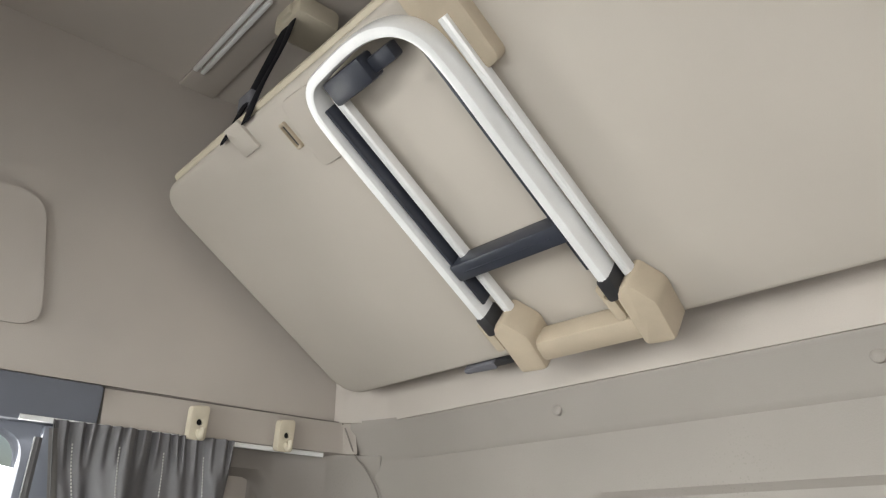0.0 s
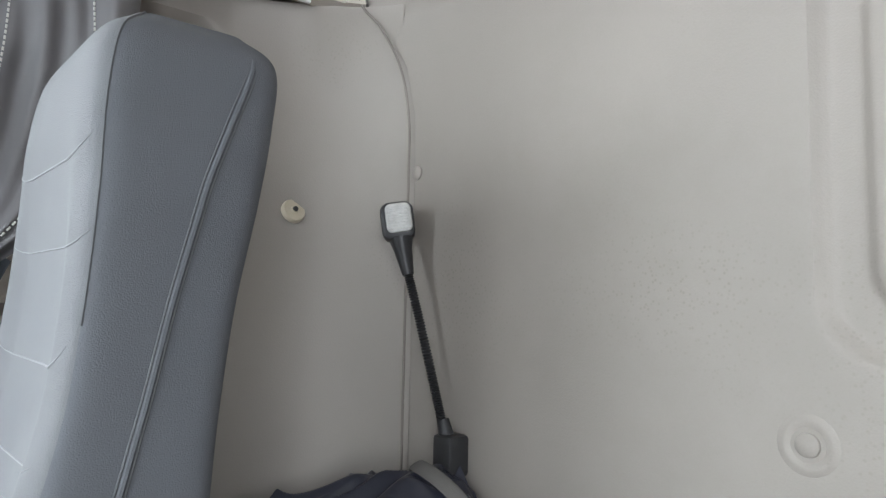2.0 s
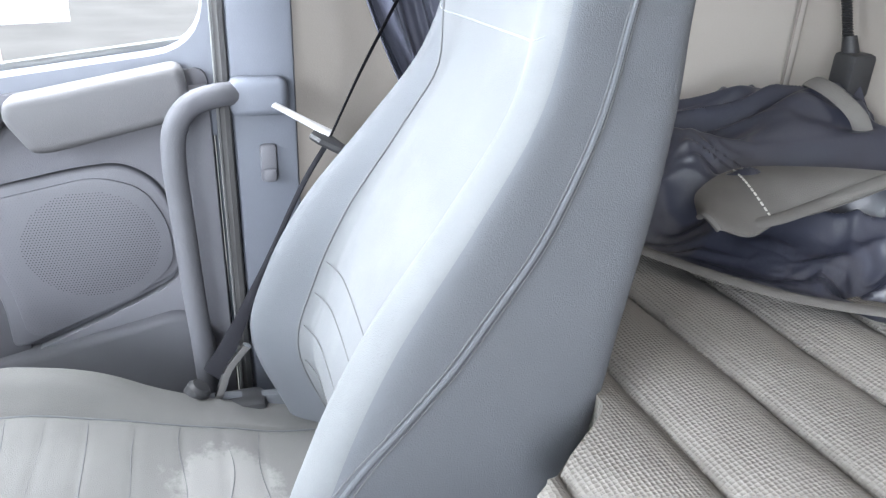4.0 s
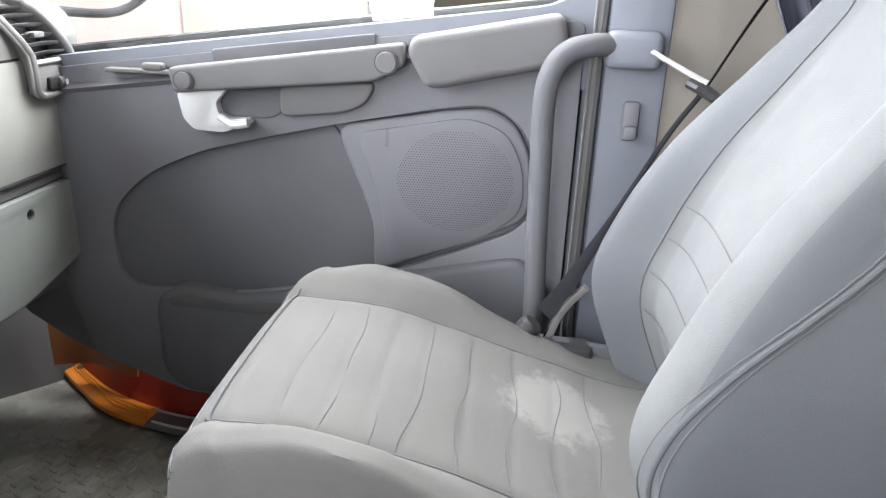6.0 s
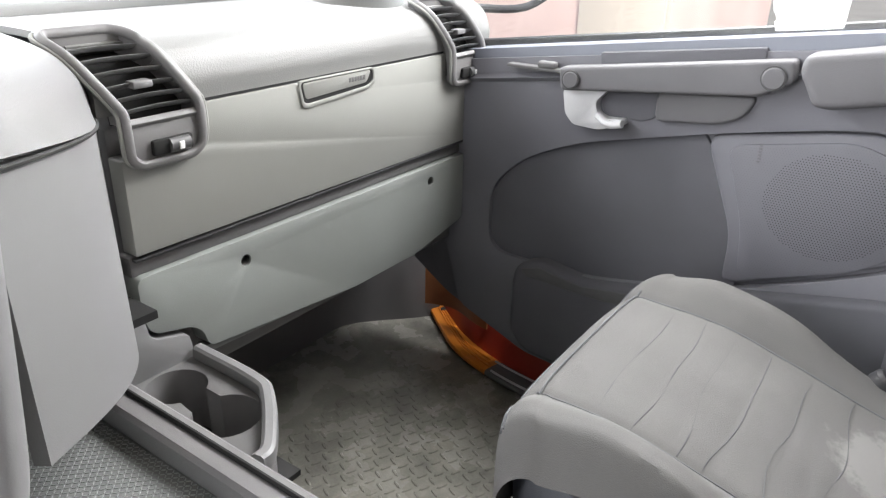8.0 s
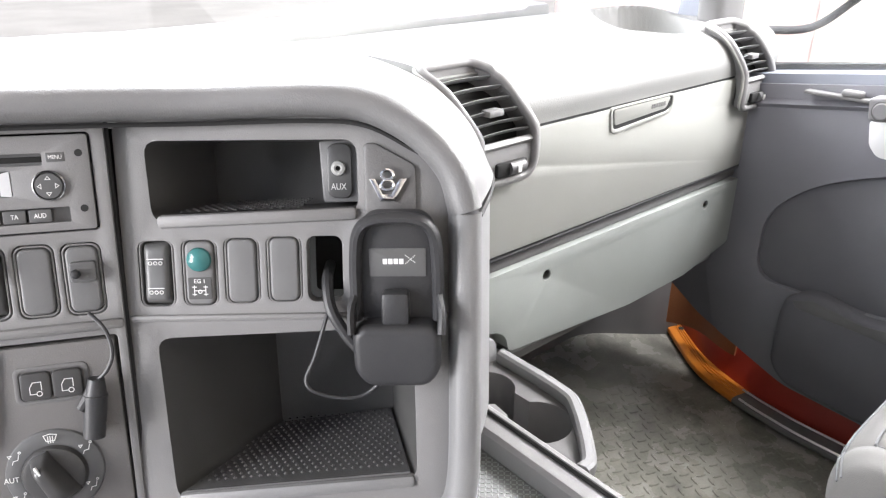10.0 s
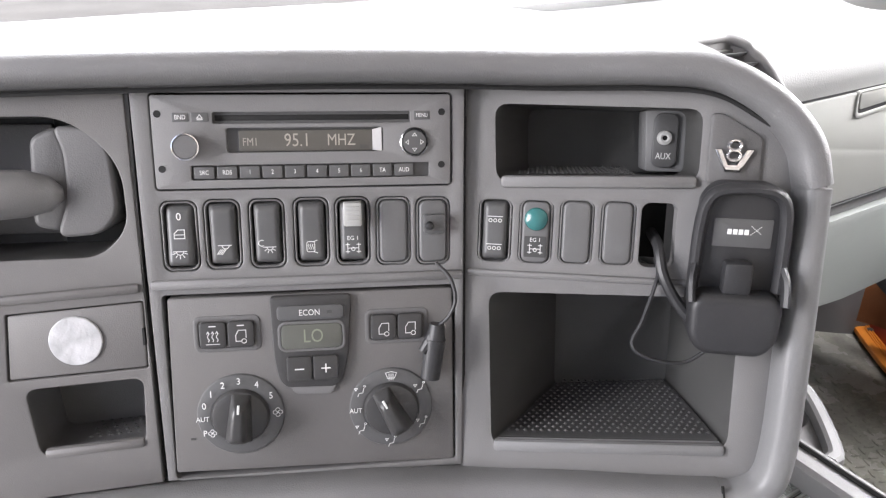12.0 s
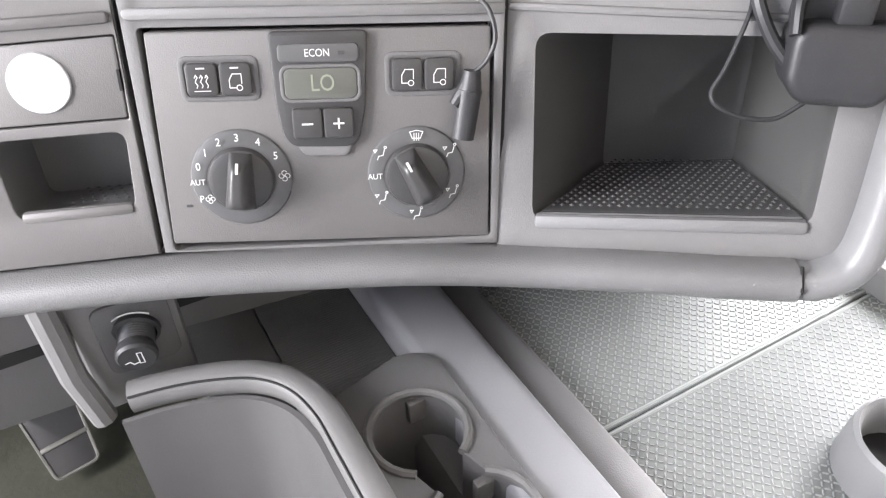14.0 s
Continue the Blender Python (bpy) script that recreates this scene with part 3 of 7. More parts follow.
pk = plate(rounded([(0.535, W - 0.16), (0.62, W - 0.16), (0.66, W - 0.02), (0.555, W - 0.015)], 0.025), 0.0, 0.006, 0.004)
part("recess_rim", pk, BUNK, bunk)
part("finger_slot", plate(rounded([(0.515, W - 0.105), (0.532, W - 0.105), (0.532, W - 0.045), (0.515, W - 0.045)], 0.005), 0.0, 0.008, 0.002, [rr(0.5235, W - 0.075, 0.010, 0.046, 0.003)]), TAN, bunk)
part("finger_slot_inside", plate(rr(0.5235, W - 0.075, 0.011, 0.047, 0.003), 0.0, 0.002), DARKINK, bunk)
part("upper_catch", plate(rounded([(0.93, 0.53), (1.02, 0.53), (1.02, W + 0.03), (0.93, W + 0.03)], 0.018), 0.0, 0.028, 0.008), TAN, bunk, "tan plastic catch")
part("hinge_gap", box(0.545, 0.625, -0.016, -0.003, -0.03, 0.002, 0.003), BLACK, bunk)
part("hinge_tab", plate(rounded([(0.45, -0.018), (0.545, -0.022), (0.545, -0.004), (0.45, -0.004)], 0.008), -0.03, 0.001, 0.002), DOORGREY, bunk)

# ladder stowed against the underside
ladder = thing("bunk_ladder", FB, "aluminium bunk ladder with black rungs stowed under the bunk", "ladder")
x0, x1, y0, y1 = 0.675, 0.957, 0.155, 0.680
ucurve = [(x0, y0 - 0.01, 0.045), (x0, 0.30, 0.045), (x0, 0.45, 0.045), (x0 + 0.001, y1 - 0.10, 0.045), (x0 + 0.008, y1 - 0.045, 0.045), (x0 + 0.035, y1 - 0.012, 0.045), (x0 + 0.085, y1 - 0.003, 0.045), (x1 - 0.105, y1, 0.045), (x1 - 0.045, y1 - 0.016, 0.045), (x1 - 0.010, y1 - 0.052, 0.045), (x1, y1 - 0.11, 0.045), (x1, 0.45, 0.045), (x1, 0.30, 0.045), (x1, y0 - 0.01, 0.045)]
part("outer_frame", tube(smoothline(ucurve, 5), 0.011, 12, None, (0, 0, 1), 0.024, power=4.0), ALU, ladder, "white anodised aluminium hoop")
for xx in (x0 + 0.036, x1 + 0.026):
    part("inner_rail", tube([(xx, 0.12, 0.026), (xx, 0.35, 0.026), (xx, y1 - 0.05, 0.026)], 0.009, 10, None, (0, 0, 1), 0.013, power=3.0), ALU, ladder)
for xx in (x0 + 0.019, x1 - 0.019):
    part("rubber_insert", box(xx - 0.0035, xx + 0.0035, 0.17, y1 - 0.055, 0.020, 0.056, 0.002), INKBLUE, ladder)
part("rung", box(x0 + 0.012, x1 - 0.014, 0.232, 0.270, 0.016, 0.0615, 0.006, box(x0 + 0.04, x1 - 0.04, 0.249, 0.2515, 0.0615, 0.0632)), INKBLUE, ladder, "black plastic rung with a ridge")
part("latch_block", box(x0 + 0.050, x0 + 0.150, y1 - 0.064, y1 - 0.018, 0.018, 0.058, 0.006, box(x0 + 0.145, x0 + 0.200, y1 - 0.058, y1 - 0.030, 0.012, 0.040, 0.005)), INKBLUE, ladder, "dark latch block of the ladder")
for xx, w in ((x0, 1.0), (x1, 0.9)):
    part("end_cap", box(xx - 0.014, xx + 0.014, y0 - 0.05, y0 - 0.004, 0.020, 0.070, 0.005), BLACK, ladder)
    t = plate(rounded([(xx - 0.006, 0.004), (xx + 0.058 * w, 0.0), (xx + 0.070 * w, 0.085), (xx + 0.040 * w, 0.135), (xx + 0.002, 0.118)], 0.012), 0.004, 0.072, 0.010)
    part("hinge_bracket", t, TAN, ladder, "tan plastic ladder hinge bracket")
    part("hinge_ear", plate(rounded([(xx - 0.030, 0.060), (xx - 0.010, 0.060), (xx - 0.010, 0.135), (xx - 0.030, 0.135)], 0.007), 0.02, 0.06, 0.004, [circle(xx - 0.020, 0.112, 0.0045, 12)]), TAN, ladder)
part("hinge_tube", box(x0 + 0.05, x1 + 0.005, 0.012, 0.062, 0.010, 0.064, 0.012), TAN, ladder, "tan plastic cross tube")

# roof rail and strap that holds the bunk
strap = thing("bunk_strap", None, "black webbing strap with a buckle holding the bunk to the roof", "strap")
part("webbing", tube(smoothline([(0.555, 0.64, 2.37), (0.60, 0.66, 2.27), (0.615, 0.70, 2.12), (0.575, 0.745, 2.0)], 5), 0.026, 8, None, (0, 1, 0), 0.004), WEB, strap)
part("webbing", tube(smoothline([(0.555, 0.64, 2.37), (0.53, 0.67, 2.25), (0.50, 0.72, 2.10), (0.49, 0.745, 2.0)], 5), 0.020, 8, None, (0, 1, 0), 0.003), WEB, strap)
part("buckle", box(0.585, 0.645, 0.685, 0.705, 2.10, 2.15, 0.006), DOORGREY, strap, "grey plastic buckle")
single("strap_anchor", box(0.50, 0.62, 0.55, 0.66, 2.335, 2.392, 0.014, box(0.53, 0.59, 0.64, 0.668, 2.345, 2.37, 0.004)), CREAM, "beige plastic strap anchor on the roof lining", "bracket")
rl = box(0.57, 0.93, 0.690, 0.702, 2.378, 2.389, 0.002)
box(0.57, 0.93, 0.710, 0.722, 2.378, 2.389, 0.002, rl)
single("roof_rail", rl, ALU, "pale double rail on the roof lining", "rail")
rh = plate(rounded([(0.90, 1.66), (1.35, 1.66), (1.35, 1.96), (0.955, 1.96)], 0.06, 6), 1.018, 1.031, 0.006, axis="x")
single("roof_locker_panel", rh, BEIGE, "beige rounded locker panel on the upper side wall", "panel")

# curtain rail and coat hooks
rail = thing("curtain_rail", None, "white aluminium curtain rail below the ledge", "curtain rail")
part("track", tube([(1.006, 0.182, 1.470), (1.011, 0.40, 1.470), (1.017, 0.70, 1.472), (1.02, 0.90, 1.474)], 0.0045, 8, None, (0, 0, 1), 0.006, power=4), ALU, rail)
hook = thing("coat_hook", pose(0.990, 0.538, 1.506, 0, 0, 0), "cream plastic coat hook on the beige ledge", "coat hook", "coat hooks on the ledge")
hp = plate(rounded([(-0.021, -0.040), (0.021, -0.040), (0.023, 0.036), (-0.019, 0.040)], 0.010), -0.012, 0.012, 0.005, [circle(0.0, 0.0, 0.0075, 16)], axis="x")
hp.transform(pose(0, 0, 0, 0, -6, 0) @ Matrix.Diagonal((-1, 1, 1, 1)))
part("base", hp, CREAM, hook)
part("prong", tube(smoothline([(-0.008, 0.0, -0.022), (-0.022, 0.0, -0.034), (-0.032, 0.0, -0.030), (-0.034, 0.0, -0.016)], 4), 0.008, 10, None, (0, 1, 0), 0.006), CREAM, hook)
part("hole", lathe([(0, -0.004), (0.0078, -0.004), (0.0078, -0.010)], 16, None, pose(0, 0, 0, 0, 90, 0)), DEEP, hook)
copy_thing(hook, pose(0.985, 0.311, 1.503, 0, 0, 0))

# curtain gathered at the pillar
cur = thing("curtain", None, "grey cloth cab curtain with satin lining, tied back at the pillar", "curtain")


def drape(u, v, phase=0.0, amp=1.0):
    """u along the gathered width, v downwards from the rail to the tie and below it."""
    top0, top1 = 0.440, 0.838
    tie0, tie1 = 0.600, 0.715
    z = 1.474 - 0.86 * v
    tz = 0.54
    if v < tz:
        f = (v / tz) ** 1.6
        a, b = top0 + (tie0 - top0) * (v / tz) ** 3.4, top1 + (tie1 - top1) * f
    else:
        f = (v - tz) / (1 - tz)
        a, b = tie0 - 0.12 * f ** 1.3, tie1 - 0.155 * f ** 1.8
    y = a + (b - a) * u
    g = 0.35 + 0.65 * min(1, v * 4)
    fold = 1.3 * math.sin(u * 12.5 + phase + 2.4 * noise.noise(V(u * 3, v * 3.5, phase))) * 0.85 + 0.9 * noise.noise(V(u * 7 - v * 2.5, v * 4.0, 3 + phase)) + 0.18 * math.sin(u * 61 + 6 * v)
    if v < 0.11:
        fold += (0.75 * math.sin(u * 96 + 1.5 * math.sin(u * 17)) + 0.3 * math.sin(u * 151)) * (1 - v / 0.11)
    sq = 0.5 + 0.9 * abs(v - tz)
    x = 0.992 - (0.024 * fold * amp * min(1.0, sq + 0.2)) * g - 0.018 * math.exp(-((v - 0.72) / 0.16) ** 2) + 0.012 * math.exp(-((v - tz) / 0.05) ** 2)
    return V(x, y + 0.006 * math.sin(v * 11 + u * 9), z + 0.01 * math.sin(u * 20) * v)


part("cloth", sheet(lambda u, v: drape(u, 0.62 * v), 260, 70, 0.0018), CURTAIN, cur, "grey curtain cloth in hanging folds")
part("lining", sheet(lambda u, v: drape(u, 0.53 + 0.47 * v, 1.2, 0.8), 120, 50, 0.0018), LINING, cur, "dark satin lining below the tie")
for uu in (0.16, 0.42, 0.66, 0.88):
    st = bmesh.new()
    for k in range(60):
        a, b = drape(uu, 0.05 + 0.48 * k / 60) + V(-0.0025, 0, 0), drape(uu, 0.05 + 0.48 * (k + 0.62) / 60) + V(-0.0025, 0, 0)
        tube([a, b], 0.0014, 5, st)
    part("stitching", st, THREAD, cur, "pale stitched seam")
part("hem", tube([drape(0.985, 0.02 + 0.52 * k / 30) + V(-0.002, 0.002, 0) for k in range(31)], 0.009, 6, None, (1, 0, 0), 0.002), HEM, cur)
tie = smoothline([(1.03, 0.755, 1.040), (0.985, 0.735, 1.030), (0.955, 0.68, 1.018), (0.958, 0.62, 1.010), (0.985, 0.59, 1.010), (1.02, 0.60, 1.012)], 6)
part("tie_back", tube(tie, 0.017, 8, None, (1, 0, 0), 0.0025), TIECLOTH, cur, "dark grey tie-back strap")
tc = thing("tie_back_clip", pose(1.035, 0.775, 1.045), "grey plastic clip for the curtain tie on the pillar", "clip")
part("plate", plate(rr(0.012, 0, 0.055, 0.06, 0.018), -0.006, 0.012, 0.005, axis="x"), BLUEGREY, tc)
part("tongue", box(-0.018, -0.004, -0.05, 0.0, -0.018, 0.018, 0.005), BLUEGREY, tc)

# lower bunk mattress with sewn channels along its length
mt = thing("lower_bunk_mattress", None, "taupe mesh-covered lower bunk mattress with sewn channels", "mattress")


def mattress(u, v):
    x = -1.0 + 2.04 * u
    y = min(0.015 + 0.70 * v, 0.702 - 0.112 * step(0.365, 0.47, x))
    e = min(1, min(u, 1 - u) * 2.04 / 0.03) * min(1, (1 - v) * 0.70 / 0.05)
    ch = abs(math.sin(math.pi * (y - 0.03 + 0.010 * noise.noise(V(x * 3.5, y * 5, 4))) / 0.104))
    z = 0.553 + 0.024 * (ch ** 0.36) * (0.88 + 0.2 * noise.noise(V(x * 3, y * 8, 0)))
    z += 0.005 * noise.noise(V(x * 7, y * 9, 3)) - 0.0025 * abs(noise.noise(V(x * 16, y * 5, 6))) * (1 - ch)
    return V(x, y, z - 0.05 * (1 - e) ** 2)


part("cover", sheet(mattress, 220, 220), MATTRESS, mt, "taupe woven mattress cover", 60)
part("core", box(-1.0, 1.04, 0.015, 0.50, 0.40, 0.53, 0.02, box(-1.0, 0.36, 0.49, 0.675, 0.40, 0.53, 0.02)), MATTRESS, mt)
single("bunk_locker", box(-1.05, 1.1, 0.0, 0.70, 0.0, 0.398, 0.01), BLUEGREY, "grey locker base under the lower bunk", "bunk base")

# heap of the rear curtain lying on the mattress
heap = thing("folded_curtain", None, "dark satin-lined curtain lying in a crumpled heap on the mattress", "curtain")
EDGE = smoothline([(0.428, 0.042, 0), (0.425, 0.085, 0), (0.448, 0.155, 0), (0.528, 0.290, 0), (0.600, 0.355, 0), (0.713, 0.414, 0), (0.85, 0.46, 0), (1.02, 0.48, 0)], 12)
CREST = [(0.42, 0.600), (0.485, 0.620), (0.545, 0.635), (0.60, 0.660), (0.67, 0.685), (0.72, 0.722), (0.80, 0.755), (0.90, 0.720), (1.02, 0.71)]


def crest(x):
    for (xa, za), (xb, zb) in zip(CREST, CREST[1:]):
        if x <= xb:
            return za + (zb - za) * step(xa, xb, x)
    return CREST[-1][1]


def heap_pt(u, v):
    """u along the hem, v from the hem back to the wall."""
    e = along(EDGE, u)
    back = V(0.43 + 0.59 * u, 0.030, 0)
    p = e.lerp(back, v)
    top = crest(p.x)
    h = top - 0.588
    z = 0.588 + h * (0.42 * step(0.0, 0.30, v) + 0.20 * step(0.30, 0.52, v) + 0.42 * step(0.50, 0.80, v)) - 0.02 * step(0.9, 1.0, v)
    w = V(p.x * 4.2 + 0.9 * v, p.y * 4.2, 0.3)
    wx = w + V(noise.noise(w * 1.3), noise.noise(w * 1.3 + V(5, 2, 1)), 0) * 0.5
    # long pleats running out from under the lamp, then short cross creases
    d = V(p.x * 2.2 + p.y * 2.6, p.y * 9.0 - p.x * 6.0 + noise.noise(w * 0.9) * 1.3, 1.1)

    def ridge(q, e):
        return 1 - math.sqrt(noise.noise(q) ** 2 + e * e) / 0.42

    r1 = 0.056 * max(-0.3, ridge(d * 0.66, 0.03))
    r2 = 0.040 * max(-0.25, ridge(wx * 1.7 + V(2, 0, 4), 0.025))
    r3 = 0.013 * ridge(wx * 3.6 + V(1, 7, 0), 0.03)
    r3 += 0.0065 * ridge(V(wx.x * 9.0 - wx.y * 4.0, wx.x * 3.0 + wx.y * 6.0, 3.7), 0.03) * step(-0.15, 0.25, noise.noise(w * 1.9 + V(8, 1, 3)))
    flat = -0.008
    damp = min(1, v * 4) * step(0.0, 0.25, u) * (1 - 0.3 * step(0.85, 1, v)) * (1 - 0.75 * math.exp(-((p.x - 0.64) / 0.09) ** 2 - ((p.y - 0.25) / 0.09) ** 2))
    return V(p.x, p.y, z + (r1 + r2 + r3 + flat - 0.050) * damp)


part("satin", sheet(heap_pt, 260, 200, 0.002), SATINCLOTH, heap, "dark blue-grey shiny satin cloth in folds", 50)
part("hem", tube([heap_pt(k / 90, 0.0) + V(0, 0, 0.003) for k in range(91)], 0.012, 6, None, (0, 0, 1), 0.003), HEM, heap, "grey hem tape")
BACKHEM = smoothline([(0.428, 0.042, 0.606), (0.486, 0.043, 0.640), (0.542, 0.061, 0.664), (0.572, 0.100, 0.690), (0.590, 0.150, 0.703), (0.615, 0.231, 0.668), (0.628, 0.285, 0.646), (0.651, 0.326, 0.634)], 8)
part("hem", tube(BACKHEM, 0.011, 6, None, (0, 0.5, 0.9), 0.003), HEM, heap, "grey hem tape")
FLAP_A = smoothline([(0.590, 0.150, 0.694), (0.615, 0.231, 0.656), (0.628, 0.282, 0.640), (0.622, 0.322, 0.630), (0.640, 0.350, 0.634)], 8)
FLAP_B = smoothline([(0.600, 0.142, 0.697), (0.672, 0.190, 0.684), (0.742, 0.250, 0.664), (0.728, 0.316, 0.644), (0.672, 0.354, 0.638)], 8)


def flap(u, v):
    p = along(FLAP_A, u).lerp(along(FLAP_B, u), v)
    return p + V(0, 0.006, 0.010) * math.sin(v * math.pi) * min(1, u * 3)


part("turned_flap", sheet(flap, 40, 24, 0.003), HEM, heap, "turned-back grey cloth edge")
part("flap_hem", tube([flap(1.0, k / 12) for k in range(13)], 0.0045, 6, None, (0, 0, 1), 0.004), HEM, heap)
st = bmesh.new()
for k in range(14):
    tube([flap(0.52, k / 14) + V(0, 0.002, 0.003), flap(0.52, (k + 0.6) / 14) + V(0, 0.002, 0.003)], 0.0013, 5, st)
part("stitching", st, THREAD, heap, "pale stitches")
for q in (0.16, 0.28, 0.42):
    a = along(BACKHEM, q)
    part("stitch", tube([a + V(-0.006, 0.002, 0.001), a + V(0.005, 0.003, 0.006)], 0.0008, 5), THREAD, heap)
tab = smoothline([(0.845, 0.062, 0.742), (0.815, 0.092, 0.757), (0.770, 0.098, 0.752), (0.738, 0.085, 0.730), (0.725, 0.075, 0.705)], 6)
part("turned_hem", tube(tab, 0.011, 8, None, (0, 0.6, 0.8), 0.003), HEM, heap, "grey hem tape curling up")

# reading lamp on a gooseneck
lamp = thing("reading_lamp", None, "black gooseneck reading lamp with a clear ribbed lens", "reading lamp")
part("socket", box(0.790, 0.830, 0.012, 0.052, 0.735, 0.795, 0.007), BLACK, lamp)
part("collar", tube([(0.815, 0.036, 0.790), (0.822, 0.038, 0.815)], [0.012, 0.009], 14), BLACK, lamp)
neck = smoothline([(0.82, 0.038, 0.80), (0.842, 0.042, 0.87), (0.868, 0.050, 0.96), (0.890, 0.058, 1.035), (0.898, 0.062, 1.07)], 40)
part("gooseneck", tube(neck, [0.0065 + 0.0011 * (1 if i % 2 else -1) for i in range(len(neck))], 10), BLACK, lamp, "ribbed black flexible neck")
hd = pose(0.908, 0.066, 1.112, 0, 8, 52)
part("neck_boot", tube([(0.888, 0.058, 1.028), (0.897, 0.062, 1.065), (0.902, 0.063, 1.085)], [0.009, 0.014, 0.019], 14), BLACK, lamp)
hb = plate(rr(0, 0, 0.052, 0.060, 0.014), -0.020, 0.016, 0.007, axis="y")
hb.transform(hd)
part("head", hb, BLACK, lamp)
hl = plate(rr(-0.002, 0.004, 0.041, 0.047, 0.010), 0.010, 0.0215, 0.006, axis="y")
hl.transform(hd)
lens = part("lens", hl, LENS, lamp, "clear ribbed lamp lens")
for k in range(9):
    hr = box(-0.019, 0.015, 0.0205, 0.0226, -0.014 + 0.0042 * k, -0.0122 + 0.0042 * k, 0.0006)
    hr.transform(hd)
    part("lens_rib", hr, LENS, lens)

# passenger seat
seat = thing("passenger_seat", None, "grey cloth passenger seat with side bolsters and built-in headrest", "seat")
SQ = 0.27
ZS = [0.33, 0.45, 0.54, 0.63, 0.72, 0.80, 0.88, 0.97, 1.06, 1.13, 1.19, 1.222]
FRONT = [0.815, 0.858, 0.835, 0.785, 0.712, 0.650, 0.620, 0.607, 0.602, 0.600, 0.588, 0.555]
REAR = [0.665, 0.610, 0.575, 0.550, 0.522, 0.500, 0.487, 0.472, 0.452, 0.439, 0.431, 0.452]
NEAR = [0.470, 0.462, 0.465, 0.482, 0.505, 0.530, 0.550, 0.562, 0.568, 0.575, 0.592, 0.630]
FAR = [0.885, 0.893, 0.893, 0.885, 0.872, 0.862, 0.855, 0.850, 0.845, 0.838, 0.822, 0.785]


def lerp_list(L_, f):
    k = max(0.0, min(1.0, f)) * (len(L_) - 1)
    i = min(int(k), len(L_) - 2)
    a, b = L_[i], L_[i + 1]
    p = L_[i - 1] if i else 2 * a - b
    q = L_[i + 2] if i + 2 < len(L_) else 2 * b - a
    t = k - i
    return 0.5 * (2 * a + (b - p) * t + (2 * p - 5 * a + 4 * b - q) * t * t + (3 * a - p - 3 * b + q) * t ** 3)


def back_ring(f, a):
    """Outline of the backrest at height fraction f, angle fraction a round it."""
    fr, re, ne, fa, z = (lerp_list(q, f) for q in (FRONT, REAR, NEAR, FAR, ZS))
    cx, cy, hx, hy = (ne + fa) / 2, (fr + re) / 2, (fa - ne) / 2, (fr - re) / 2
    t = 2 * math.pi * a
    c, s = math.cos(t), math.sin(t)
    c, s = math.copysign(abs(c) ** SQ, c), math.copysign(abs(s) ** SQ, s)
    x, y = cx + hx * c, cy + hy * s
    if s > 0.2:
        hollow = 1 - step(hx * 0.50, hx * 0.80, abs(x - cx))
        depth = 0.062 * (1 - step(0.50, 0.92, z)) + 0.010 * (1 - step(0.95, 1.15, z))
        y -= depth * hollow * min(1, (s - 0.2) / 0.5)
    return V(x, y, z)


FRONT_A, FRONT_B = 0.085, 0.415


SEAM = [(0.33, 0.96), (0.42, 0.95), (0.50, 0.91), (0.545, 0.86), (0.62, 0.69), (0.71, 0.59), (0.76, 0.58), (0.81, 0.57), (0.858, 0.55), (0.967, 0.47), (1.07, 0.39), (1.19, 0.20), (1.3, 0.12)]


def seam_share(z):
    """Share of the flank, from rear to front, at which its stitched seam runs at height z."""
    for (za, ga), (zb, gb) in zip(SEAM, SEAM[1:]):
        if z <= zb:
            return ga + (gb - ga) * max(0, (z - za) / (zb - za))
    return SEAM[-1][1]


def front_edge(f):
    """Where the front cloth ends on the near flank, at its crest."""
    return FRONT_B


def far_edge(f):
    """Where the front cloth gives way to the far side bolster."""
    return FRONT_A + 0.142 * (1 - step(0.78, 1.02, lerp_list(ZS, f)))


bk = sheet(lambda u, v: back_ring(v, front_edge(v) + (1.0 + far_edge(v) - front_edge(v)) * u), 90, 100)
part("back_shell", bk, SEATSIDE, seat, "grey cloth sides and rear of the backrest, coloured darker and bluer for shade")
fr_ = sheet(lambda u, v: back_ring(v, far_edge(v) + (front_edge(v) - far_edge(v)) * u), 80, 100)
part("back_cushion", fr_, SEATCLOTH, seat, "pale grey cloth front of the backrest")
cap = bmesh.new()
cap.faces.new([cap.verts.new(back_ring(1.0, k / 48)) for k in range(48)])
part("headrest_top", cap, SEATSIDE, seat)
part("piping", tube([back_ring(k / 60, far_edge(k / 60)) for k in range(61)], 0.0016, 6), PIPING, seat)
part("piping", tube([back_ring(0.62 + 0.38 * k / 40, front_edge(0.62 + 0.38 * k / 40)) for k in range(41)], 0.0013, 6), PIPING, seat)


def side_pt(z, g, side=-1):
    """Point of the backrest's flank at height z, share g of the way from its rear to its front."""
    k = next((i for i in range(len(ZS) - 1) if ZS[i + 1] >= z), len(ZS) - 2)
    f = (k + (z - ZS[k]) / (ZS[k + 1] - ZS[k])) / (len(ZS) - 1)
    fr, re, ne, fa = (lerp_list(q, f) for q in (FRONT, REAR, NEAR, FAR))
    s_ = 2 * g - 1
    c_ = (1 - abs(s_) ** (2 / SQ)) ** (SQ / 2)
    return V((ne + fa) / 2 + side * (fa - ne) / 2 * c_, (fr + re) / 2 + (fr - re) / 2 * s_, z)



